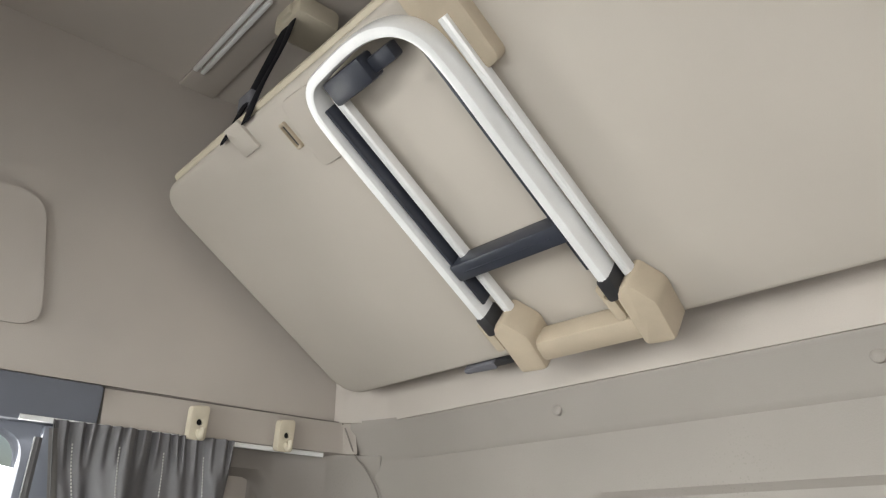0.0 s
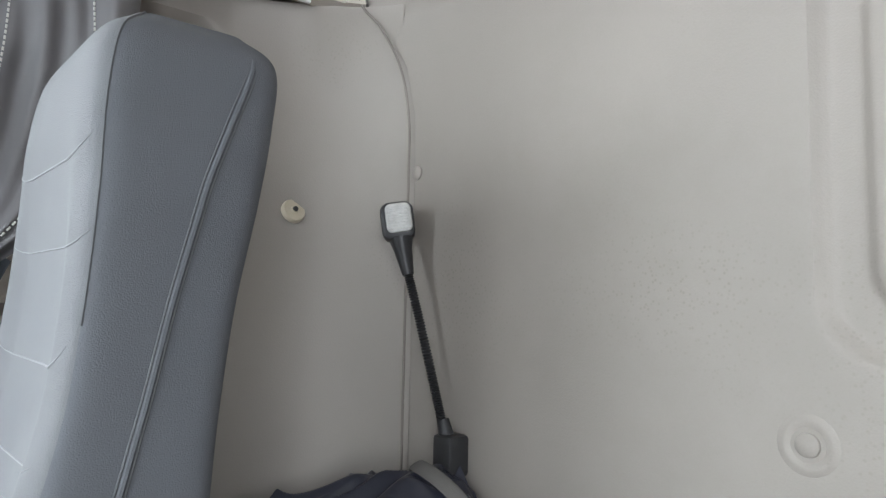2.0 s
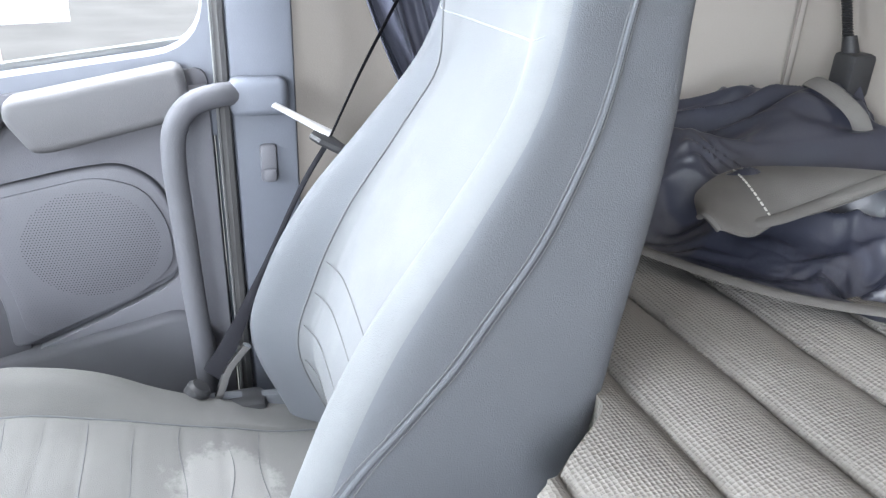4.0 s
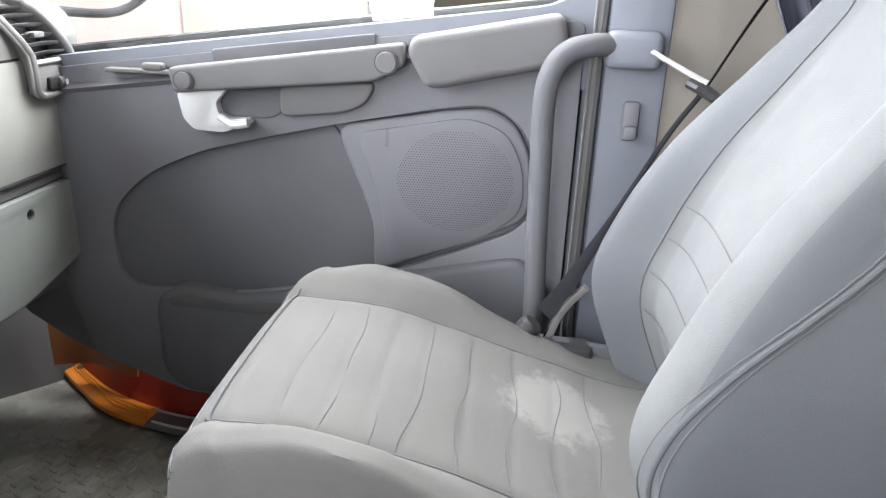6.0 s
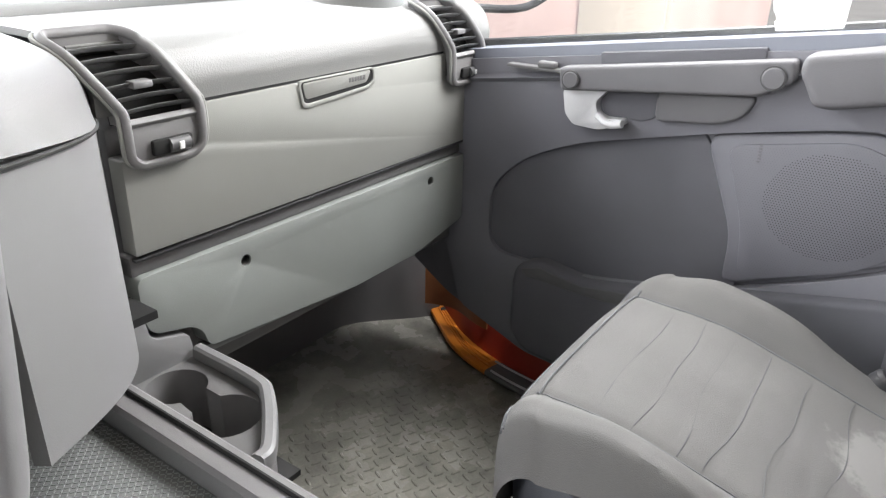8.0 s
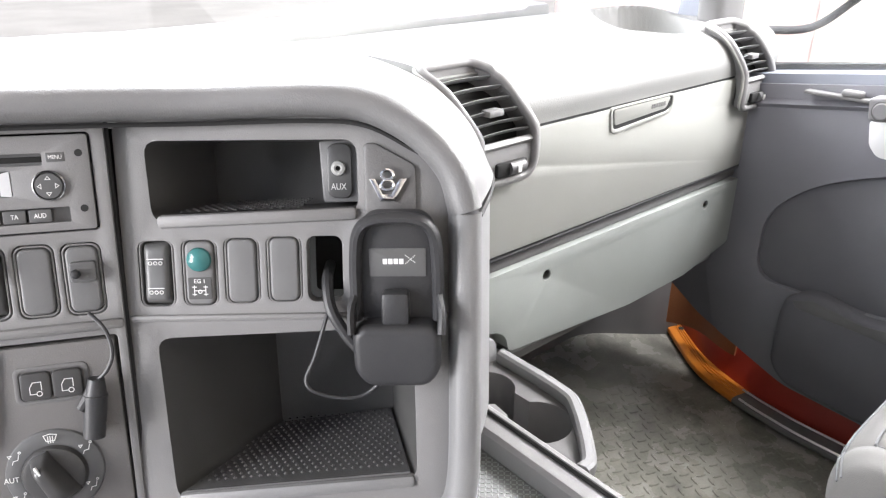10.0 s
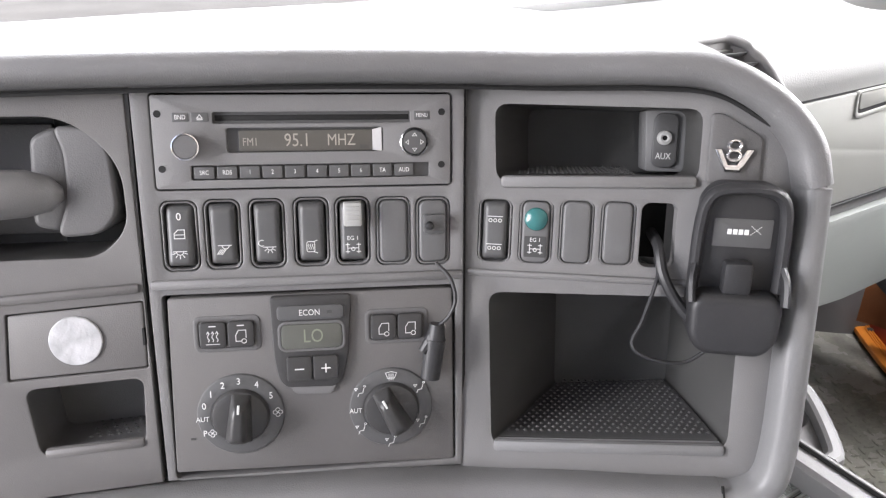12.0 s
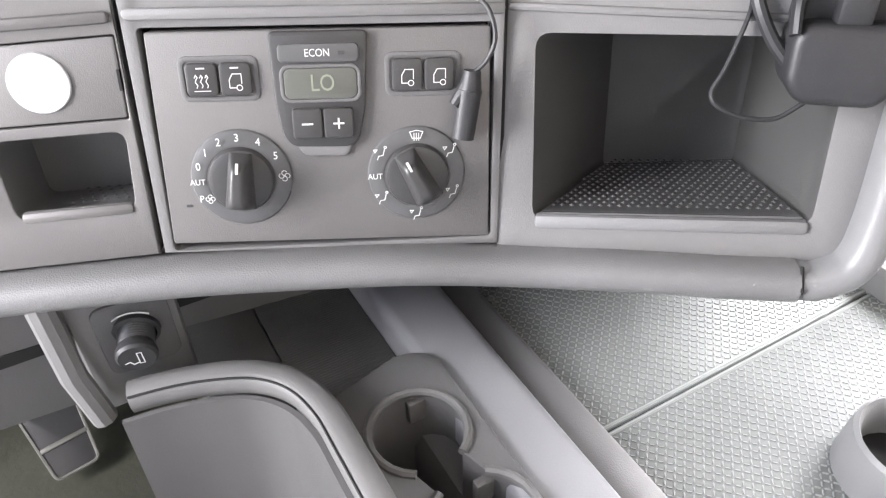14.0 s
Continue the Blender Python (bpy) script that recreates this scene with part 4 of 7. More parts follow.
for da in (-0.028, 0.028, 0.0):
    pts = [side_pt(0.36 + 0.84 * k / 70, min(0.985, seam_share(0.36 + 0.84 * k / 70) + da)) for k in range(71)]
    pts = [(a + b + c) / 3 for a, b, c in zip(pts, pts[1:], pts[2:])]
    if da:
        part("side_seam", tube([q + V(-0.0003, 0, 0) for q in pts], 0.0010, 6), PIPING, seat, "double stitched side seam")
    else:
        part("side_welt", tube(pts, 0.0028, 8), SEATSIDE, seat)
for k in range(4):
    f = 0.52 + 0.085 * k
    bend = 0.012 + 0.006 * (k % 2)
    part("crease", tube([back_ring(f - bend * math.sin(j / 12 * math.pi), 0.15 + (0.19 + 0.012 * k) * j / 12 + 0.02 * (k % 3)) + V(0, 0.0002, 0) for j in range(13)], [0.0002 + 0.0008 * math.sin(j / 12 * math.pi) for j in range(13)], 6), SCUFF, seat, "pale scuffed crease")
for top_f, shift in ((0.08, 0.270), (0.125, 0.265), (0.17, 0.26), (0.21, 0.25)):
    pts = []
    x_top = back_ring(top_f, far_edge(top_f)).x - 0.004
    for j in range(16):
        f = top_f + 0.010 * math.sin(j / 15 * 3.4 + 9 * top_f) * (j / 15)
        ne, fa = lerp_list(NEAR, f), lerp_list(FAR, f)
        xx = x_top - shift * j / 15
        off = (xx - (ne + fa) / 2) / ((fa - ne) / 2)
        a = math.acos(math.copysign(min(0.98, abs(off)) ** (1 / SQ), off)) / (2 * math.pi)
        pts.append(back_ring(f, a) + V(0, 0.0002, 0))
    for _ in range(3):
        pts = pts[:1] + [(a + b + c) / 3 for a, b, c in zip(pts, pts[1:], pts[2:])] + pts[-1:]
    part("channel_stitch", tube(pts, 0.0008, 5), CHANNEL, seat, "dark stitched channel line")


def cushion(u, v):
    """u across, v from the rear to the front lip and down."""
    x = 0.447 + (0.886 - 0.447) * u
    c = abs(u - 0.5) * 2
    bol = step(0.60, 0.80, c) * 0.024
    drop = step(0.86, 1.0, c)
    if v < 0.72:
        f = v / 0.72
        y = 0.70 + (1.215 - 0.70) * f
        z = 0.325 + 0.098 * step(0.05, 0.95, f) + 0.003 * noise.noise(V(x * 14, y * 14, 2))
        z += bol * step(0.35, 0.75, f) * (1.1 - 0.5 * step(0.85, 1.0, f))
    else:
        f = (v - 0.72) / 0.28
        a = min(1, f / 0.62) * math.pi * 0.5
        y = 1.215 + 0.042 * math.sin(a) - 0.012 * step(0.62, 1.0, f)
        z = 0.423 - 0.062 * (1 - math.cos(a)) - 0.085 * max(0, f - 0.62) / 0.38 + bol * 0.66
    z -= 0.055 * drop ** 2
    for yy in (1.165, 1.125, 1.085, 1.045, 0.995, 0.945, 0.900, 0.858):
        if c < 0.62:
            z -= 0.0011 * math.exp(-((y - yy) / 0.005) ** 2)
    if 0.58 < c < 0.68:
        z -= 0.003 * math.exp(-((c - 0.62) / 0.02) ** 2)
    return V(x, y - 0.035 * c ** 4 * (v > 0.4) * min(1, (v - 0.4) * 3), z)


cu = sheet(cushion, 90, 150, 0.0)
part("seat_cushion", cu, SEATSTAINED, seat, "grey cloth seat cushion with stitched channels and a dried stain")
skirt = tube([(0.462, 0.78, 0.29), (0.459, 1.0, 0.310), (0.465, 1.155, 0.325), (0.50, 1.215, 0.325), (0.66, 1.230, 0.325), (0.83, 1.215, 0.325), (0.868, 1.155, 0.325), (0.874, 1.0, 0.310), (0.87, 0.78, 0.29)], 0.012, 10, None, (0, 0, 1), 0.055, power=3.5)
part("cushion_side", skirt, SEATSIDE, seat)
part("cushion_core", box(0.47, 0.862, 0.72, 1.19, 0.25, 0.312, 0.02), SEATSIDE, seat)
for uu in (0.19, 0.81):
    part("piping", tube([cushion(uu, 0.02 + 0.72 * k / 60) + V(0, 0, 0.0006) for k in range(61)], 0.0014, 6), PIPING, seat)
for yy in (1.165, 1.125, 1.085, 1.045, 0.995, 0.945, 0.900, 0.858):
    vv = 0.72 * (yy - 0.70) / 0.515
    part("channel_stitch", tube([cushion(0.20 + 0.6 * k / 30, vv + 0.020 * noise.noise(V(k * 0.07, yy * 30, 1))) + V(0, 0, 0.0001) for k in range(31)], [0.0002 + 0.0005 * step(-0.25, 0.15, noise.noise(V(k * 0.16, yy * 17, 5))) for k in range(31)], 5), CHANNEL, seat, "dark stitched channel line")
part("piping", tube([cushion(0.17 + 0.66 * k / 40, 0.745) + V(0, 0.001, 0.001) for k in range(41)], 0.0016, 6), PIPING, seat)
for vv in (0.828, 0.842):
    part("front_seam", tube([cushion(0.05 + 0.90 * k / 50, vv) + V(0, 0.0006, 0.0004) for k in range(51)], 0.0012, 6), PIPING, seat, "double seam round the front roll")
part("pedestal", box(0.50, 0.84, 0.72, 1.16, 0.0, 0.255, 0.02), DASHDARK, seat)

# seat belt
belt = thing("seat_belt", None, "black seat belt with a silver tongue beside the seat", "seat belt")
up = smoothline([(0.965, 0.53, 1.06), (0.955, 0.575, 0.965), (0.95, 0.60, 0.92), (0.95, 0.65, 0.83), (0.945, 0.69, 0.76), (0.905, 0.74, 0.684)], 6)
part("webbing", tube(up, [0.010 - 0.006 * step(0.6, 1.0, k / (len(up) - 1)) for k in range(len(up))], 8, None, (0.4, 0.8, 0.35), 0.0016), WEB, belt)
low = smoothline([(0.905, 0.74, 0.684), (0.885, 0.780, 0.630), (0.88, 0.835, 0.52), (0.878, 0.885, 0.42), (0.876, 0.905, 0.385)], 6)
part("webbing", tube(low, [0.0035 + 0.0125 * step(0.35, 1.0, k / (len(low) - 1)) for k in range(len(low))], 8, None, (-0.7, 0.3, 0.45), 0.0016), WEB, belt)
part("tongue", tube([(0.912, 0.735, 0.690), (0.925, 0.760, 0.702), (0.945, 0.800, 0.722)], [0.014, 0.011, 0.008], 8, None, (0, 0, 1), 0.003), SATIN, belt, "silver metal belt tongue")
part("tongue_grip", tube([(0.895, 0.725, 0.674), (0.905, 0.745, 0.686), (0.915, 0.755, 0.690)], [0.010, 0.017, 0.012], 10, None, (0, 0, 1), 0.007), BLACK, belt)
part("anchor_stalk", tube(smoothline([(0.868, 0.905, 0.345), (0.862, 0.885, 0.40), (0.850, 0.860, 0.44)], 4), 0.006, 8, None, (1, 0, 0), 0.004), CHROME, belt, "bright steel anchor stalk")
part("anchor_bolt", lathe([(0, 0.008), (0.012, 0.007), (0.016, 0.002), (0.016, -0.01)], 18, None, Matrix.Translation((0.868, 0.925, 0.372)) @ pose(0, 0, 0, 35, 0, 0)), BLACK, belt)
part("reel_cover", box(0.845, 0.892, 0.84, 0.955, 0.26, 0.352, 0.012), BLACK, belt)

# ---- passenger door and pillar ----
def sill_z(y):
    return 0.668 + (1.641 - y) * 0.132


door = thing("passenger_door", None, "closed grey plastic-trimmed passenger door with window and speaker", "door", kind="structure")
outline = [(0.872, 0.10), (1.20, 0.07), (1.511, 0.091), (1.705, 0.168), (1.80, 0.23), (1.80, 0.648), (1.641, 0.668), (1.25, 0.72), (0.872, 0.77)]
t = plate(rounded(outline, 0.02), -1.12, -1.066, 0.006, axis="x")
t.transform(Matrix.Diagonal((-1, 1, 1, 1)))
part("door_trim", t, DOORGREY, door, "blue-grey moulded door lining")


def door_piece(name, pts, x_in, x_out, bev, material, label="", r=0.02, holes=(), seg=3, parent=None):
    """A piece of the lining between depth x_out (outer) and x_in (towards the cab)."""
    b = plate(rounded(pts, r, 5), -x_out, -x_in, bev, holes, axis="x", seg=seg)
    b.transform(Matrix.Diagonal((-1, 1, 1, 1)))
    return part(name, b, material, parent or door, label)


# upper ledge that falls away from the glass, with the belt seal
led = sheet(lambda u, v: V(1.112 - 0.072 * v, 0.875 + 0.90 * u, sill_z(0.875 + 0.90 * u) + 0.002 - 0.018 * v - 0.030 * v * v), 24, 8, 0.01)
part("window_ledge", led, DOORGREY, door)
part("belt_seal", tube([(1.108, 0.86 + 0.90 * k / 12, sill_z(0.86 + 0.90 * k / 12) + 0.008) for k in range(13)], 0.006, 8, None, (0, 0, 1), 0.008), BLACK, door, "black rubber window seal")
part("ledge_slot", box(1.0445, 1.066, 1.165, 1.41, 0.672, 0.706, 0.004, None, 2, Matrix.Translation((0, 1.29, 0.69)) @ pose(0, 0, 0, -7.5) @ Matrix.Translation((0, -1.29, -0.69))), DOORFELT, door)
lt = box(1.03, 1.05, 1.43, 1.57, 0.652, 0.658, 0.002)
part("lock_plate", lt, DASHDARK, door)
part("lock_knob", box(1.028, 1.044, 1.480, 1.512, 0.657, 0.668, 0.004, None, 3), DASHDARK, door)
# shoulder of the lining that carries handle and arm pad
RECESS = [(1.600, 0.300), (1.600, 0.430), (1.535, 0.495), (1.441, 0.538), (1.319, 0.568), (1.226, 0.590), (1.138, 0.608), (1.056, 0.624), (0.998, 0.630), (0.955, 0.606), (0.928, 0.555), (0.926, 0.450), (1.031, 0.402), (1.182, 0.340), (1.40, 0.300)]
LINING_OUT = [(0.875, 0.115), (1.20, 0.085), (1.505, 0.105), (1.66, 0.165), (1.70, 0.30), (1.68, 0.650), (1.30, 0.700), (0.875, 0.752)]
door_piece("shoulder", LINING_OUT, 1.048, 1.068, 0.013, DOORGREY, "", 0.02, [rounded(RECESS, 0.05, 6)])
# grab handle bar with its two caps
bar = door_piece("grab_bar", [(1.121, 0.682), (1.165, 0.658), (1.462, 0.628), (1.468, 0.664), (1.124, 0.713)], 1.018, 1.05, 0.007, ARMGREY, "grey grab bar above the door handle", 0.008)
for (y, z, r) in ((1.444, 0.647, 0.0135), (1.147, 0.686, 0.0155)):
    part("screw_cap", lathe([(0, 0.003), (r - 0.002, 0.003), (r, 0.001), (r, -0.004)], 24, None, Matrix.Translation((1.0165, y, z)) @ pose(0, 0, 0, 0, -90, 0)), ARMGREY, bar)
    part("cap_groove", lathe([(r, 0.0012), (r + 0.0015, 0.0012), (r + 0.0015, -0.002)], 24, None, Matrix.Translation((1.0165, y, z)) @ pose(0, 0, 0, 0, -90, 0)), DARKINK, bar)
door_piece("pull_recess", [(1.165, 0.655), (1.180, 0.622), (1.215, 0.607), (1.31, 0.597), (1.31, 0.645)], 1.038, 1.05, 0.010, ARMGREY, "", 0.015)
door_piece("handle_cup", [(1.305, 0.648), (1.308, 0.602), (1.33, 0.592), (1.395, 0.596), (1.405, 0.632)], 1.0455, 1.05, 0.002, DOORFELT, "", 0.01)
hs = plate(rounded([(1.462, 0.628), (1.455, 0.590), (1.440, 0.574), (1.395, 0.572), (1.352, 0.586), (1.355, 0.594), (1.385, 0.592), (1.400, 0.598), (1.404, 0.616), (1.385, 0.637), (1.35, 0.640)], 0.007, 5), -1.05, -1.030, 0.005, axis="x")
hs.transform(Matrix.Diagonal((-1, 1, 1, 1)))
part("door_handle", hs, SATIN, door, "silver door release handle")
part("lever_tip", tube(smoothline([(1.032, 1.398, 0.594), (1.022, 1.375, 0.586), (1.020, 1.352, 0.590)], 5), 0.0065, 10), SATIN, door)
door_piece("arm_pad", [(0.895, 0.694), (0.905, 0.762), (1.112, 0.722), (1.118, 0.70), (1.092, 0.655), (1.07, 0.654)], 1.008, 1.05, 0.016, ARMGREY, "padded grey vinyl arm rest", 0.018, seg=4)
# dark insert in the lower lining
door_piece("insert", [(1.24, 0.600), (1.18, 0.50), (1.150, 0.42), (1.150, 0.335), (1.40, 0.288), (1.61, 0.285), (1.62, 0.43), (1.55, 0.505), (1.45, 0.550), (1.35, 0.580)], 1.058, 1.07, 0.002, DOORFELT, "dark grey felt insert", 0.03)
# speaker
door_piece("speaker_rim", [(1.232, 0.588), (1.138, 0.604), (1.056, 0.619), (0.998, 0.624), (0.960, 0.602), (0.934, 0.552), (0.932, 0.456), (1.034, 0.409), (1.150, 0.362), (1.172, 0.362), (1.172, 0.44)], 1.053, 1.07, 0.006, DOORGREY, "", 0.03)
GR = rounded([(1.198, 0.578), (1.03, 0.610), (0.972, 0.590), (0.945, 0.535), (0.943, 0.470), (1.00, 0.424), (1.130, 0.376), (1.150, 0.385), (1.158, 0.46)], 0.025, 5)
gp = plate(GR, -1.055, -1.0495, 0.002, axis="x")
gp.transform(Matrix.Diagonal((-1, 1, 1, 1)))
grille = part("speaker_grille", gp, DOORGREY, door, "grey perforated speaker grille")


def inside(poly, x, y):
    c = False
    for i in range(len(poly)):
        (x1_, y1_), (x2_, y2_) = poly[i - 1], poly[i]
        if (y1_ > y) != (y2_ > y) and x < (x2_ - x1_) * (y - y1_) / (y2_ - y1_) + x1_:
            c = not c
    return c


holes = [bmesh.new(), bmesh.new()]
for j in range(64):
    for i in range(68):
        y = 0.944 + 0.0040 * i + (0.0020 if j % 2 else 0)
        z = 0.378 + 0.0036 * j
        if inside(GR, y, z) and inside(GR, y + 0.004, z + 0.004) and inside(GR, y - 0.004, z - 0.004):
            cone = ((y - 1.047) / 0.088) ** 2 + ((z - 0.512) / 0.078) ** 2 < 1
            q = 0.00105 if cone else 0.00055
            t = holes[0] if cone else holes[1]
            t.faces.new([t.verts.new((1.0492, y + a, z + b)) for a, b in ((q, 0), (0, q), (-q, 0), (0, -q))])
part("cone_perforation", holes[0], BLACK, grille)
part("perforation", holes[1], SWITCH, grille)
t = bmesh.new()
for k in range(6):
    box(1.0484, 1.0492, 1.149, 1.153, 0.560 + 0.0048 * k, 0.5632 + 0.0048 * k, 0, t)
part("emblem_bars", t, ARMGREY, grille, "small pale maker's mark")
# lower pocket
door_piece("pocket", [(1.535, 0.262), (1.528, 0.292), (1.483, 0.315), (1.395, 0.300), (1.303, 0.316), (1.20, 0.345), (0.94, 0.40), (0.90, 0.36), (0.90, 0.125), (1.20, 0.095), (1.50, 0.115), (1.535, 0.15)], 1.030, 1.07, 0.012, DOORFELT, "dark blue-grey door pocket", 0.022)
# dark strip drawn for the shade below the pocket's upper lip
door_piece("pocket_lip_shade", [(1.515, 0.290), (1.505, 0.278), (1.36, 0.274), (1.27, 0.280), (1.27, 0.306), (1.303, 0.303), (1.395, 0.290), (1.480, 0.302)], 1.0292, 1.032, 0.001, SWITCH, "dark strip standing for shade under the door pocket lip", 0.004)
# window frame and pane
wf = plate(rounded([(0.805, 0.66), (1.85, 0.60), (1.76, 1.56), (0.805, 1.56)], 0.02), -1.125, -1.055, 0.006, [rounded([(0.872, 0.775), (1.765, 0.655), (1.715, 1.435), (0.872, 1.455)], 0.07, 7)], axis="x")
wf.transform(Matrix.Diagonal((-1, 1, 1, 1)))
part("window_frame", wf, BLUEGREY, door, "blue-grey window surround")
gl = plate(rounded([(0.868, 0.77), (1.77, 0.65), (1.72, 1.44), (0.868, 1.46)], 0.07, 6), -1.100, -1.096, 0, axis="x")
gl.transform(Matrix.Diagonal((-1, 1, 1, 1)))
pane = part("pane", gl, PANE, door, "clear side window glass")
pane.visible_shadow = False

# trim above the door
single("door_header_trim", box(1.022, 1.12, 0.747, 1.95, 1.468, 1.563, 0.008), BLUEGREY, "blue-grey trim above the passenger door", "trim", kind="structure")
pil = thing("door_pillar", None, "blue-grey door pillar with grab rail bracket and switch", "pillar", kind="structure")
part("cover", box(1.036, 1.122, 0.760, 0.846, 0.05, 1.467, 0.008), BLUEGREY, pil)
part("weather_strip", tube([(1.045, 0.859, 0.10), (1.045, 0.857, 0.60), (1.045, 0.853, 1.0), (1.045, 0.850, 1.44)], 0.009, 8), DASHDARK, pil)
part("shut_face", box(1.071, 1.118, 0.8475, 0.8705, 0.10, 1.46), BLUEGREY, pil)
part("seal_lip", tube([(1.036, 0.868, 0.12), (1.036, 0.866, 0.60), (1.036, 0.862, 1.0), (1.036, 0.858, 1.44)], 0.0022, 6), FRAMEGREY, pil)
sw = box(1.026, 1.038, 0.791, 0.815, 0.592, 0.648, 0.006)
box(1.018, 1.03, 0.793, 0.813, 0.594, 0.615, 0.006, sw)
part("switch", sw, DOORGREY, pil, "small grey rocker switch")
gr = thing("grab_rail", None, "grey bent grab rail between door pillar and floor", "grab rail")
part("bar", tube(smoothline([(1.020, 0.835, 0.722), (1.005, 0.868, 0.722), (0.997, 0.900, 0.712), (0.992, 0.920, 0.685), (0.990, 0.926, 0.64), (0.990, 0.924, 0.56), (0.990, 0.921, 0.45), (0.990, 0.917, 0.36), (0.990, 0.914, 0.22)], 6), 0.0155, 14), DOORFELT, gr)
part("bracket", box(1.002, 1.04, 0.774, 0.850, 0.692, 0.742, 0.012, None, 3), BLUEGREY, gr)
part("foot", box(0.965, 1.03, 0.89, 0.945, 0.0, 0.24, 0.012), DOORGREY, gr)

# step sill, red step well and kick panel
sl = smoothline([(1.232, 1.835, 0.012), (1.175, 1.765, 0.012), (1.118, 1.688, 0.014), (1.082, 1.60, 0.016), (1.064, 1.51, 0.016), (1.056, 1.40, 0.016), (1.052, 1.0, 0.016)], 8)
sill = thing("step_sill", None, "ribbed step sill, orange in front, dark behind", "door sill", kind="structure")
sl_front = [p for p in sl if p.y > 1.60]
sl_rear = [p for p in sl if p.y <= 1.60]
part("tread", tube(sl_front + sl_rear[:1], 0.026, 12, None, (0, 0, 1), 0.008, power=4), ORANGE, sill, "orange front end of the sill")
part("tread", tube(sl_rear, 0.026, 12, None, (0, 0, 1), 0.008, power=4), DASHDARK, sill, "dark rear length of the sill")
for off in (-0.012, 0.0, 0.012):
    part("rib", tube([p + V(off, off * 0.5, 0.0085) for p in sl_front], 0.0022, 6), ORANGE, sill)
for off in (-0.020, 0.016):
    part("bright_edge", tube([p + V(off, off * 0.3, 0.0085) for p in sl_rear], 0.0024, 6), SATIN, sill, "bright metal edge strip")
part("screw", lathe([(0, 0.004), (0.006, 0.003), (0.008, 0)], 14, None, Matrix.Translation((1.222, 1.818, 0.020))), DARKINK, sill)
single("step_well", sheet(lambda u, v: along(sl, u) + V(0.03 + 0.05 * v, 0.03 * (1 - u), 0.0 + 0.24 * v - 0.01), 40, 6, 0.008), RED, "red painted metal of the step well", "step well", kind="structure")
kk = sheet(lambda u, v: V(0.45 + 0.81 * u, 1.985 - 0.16 * step(0.7, 1.0, u) + 0.02 * v, 0.0 + 0.45 * v), 30, 6, 0.008)
single("footwell_corner", kk, DASHDARK, "dark carpeted front wall of the footwell", "panel", kind="structure")
kk = sheet(lambda u, v: V(1.135 + 0.035 * math.sin(u * 2.4) ** 2, 1.640 + 0.18 * u, 0.070 + (0.135 + 0.05 * math.sin(u * 2.6)) * v), 20, 10, 0.006)
single("kick_panel", kk, BROWN, "orange-brown painted panel in the front footwell corner", "kick panel", kind="structure")

# outside the side window: lorry and mirror
truck = thing("red_lorry", pose(3.6, 2.75, -1.5), "red lorry cab parked beside, seen through the side window", "lorry")
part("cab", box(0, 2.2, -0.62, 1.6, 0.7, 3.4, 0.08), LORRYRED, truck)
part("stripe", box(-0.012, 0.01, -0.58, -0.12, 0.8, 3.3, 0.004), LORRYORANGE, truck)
for k in range(2):
    wheel = part("wheel", tube([(0.0, 0.1 + 0.95 * k, 0.5), (0.35, 0.1 + 0.95 * k, 0.5)], 0.5, 24), BLACK, truck)
    part("rim", tube([(-0.01, 0.1 + 0.95 * k, 0.5), (0.05, 0.1 + 0.95 * k, 0.5)], 0.28, 20), SATIN, wheel)
part("chassis", box(0.1, 2.0, -3.5, 1.5, 0.55, 0.75, 0.02), DASHDARK, truck)
mir = thing("door_mirror", pose(1.42, 1.60, 1.02), "grey housed door mirror outside the side window", "mirror")
part("housing", box(-0.09, 0.13, 0.0, 0.12, -0.24, 0.24, 0.045, None, 4), DASHLIGHT, mir)
part("mirror_glass", plate(rr(0.02, 0.0, 0.17, 0.42, 0.03), -0.004, -0.001, 0, axis="y"), CHROME, mir)
part("arm", tube(smoothline([(-0.30, 0.12, -0.29), (-0.1, 0.10, -0.30), (0.02, 0.07, -0.25)], 5), 0.008, 10), BLACK, mir)

# windscreen: glass between the two front pillars, leaning back
screen = thing("windscreen", None, "clear windscreen between dark front pillars", "windscreen", kind="structure")
for sx in (-1, 1):
    part("front_pillar", tube([(sx * 1.052, 1.745, 0.66), (sx * 1.050, 1.748, 0.80), (sx * 1.048, 1.775, 1.02), (sx * 1.046, 1.86, 1.38), (sx * 1.042, 1.93, 1.68)], 0.030, 14, None, (1, 0, 0), 0.046, power=3), DASHDARK, screen, "dark front pillar trim")
ws = plate(rounded([(-1.05, 0.735), (1.05, 0.735), (1.03, 1.67), (-1.03, 1.67)], 0.04, 5), 0.0, 0.005, 0, axis="y")
for v_ in ws.verts:
    v_.co.y += 2.19 - (v_.co.z - 0.735) * 0.17
wpane = part("pane", ws, PANE, screen, "clear windscreen glass")
wpane.visible_shadow = False

# ---- passenger side of the dashboard ----
dash = thing("passenger_dashboard", None, "light grey passenger dashboard with padded top", "dashboard")
PROF = smoothline([(0, 1.668, 0.672), (0, 1.668, 0.700), (0, 1.685, 0.731), (0, 1.725, 0.747), (0, 1.80, 0.752), (0, 1.95, 0.748), (0, 2.26, 0.735)], 8)


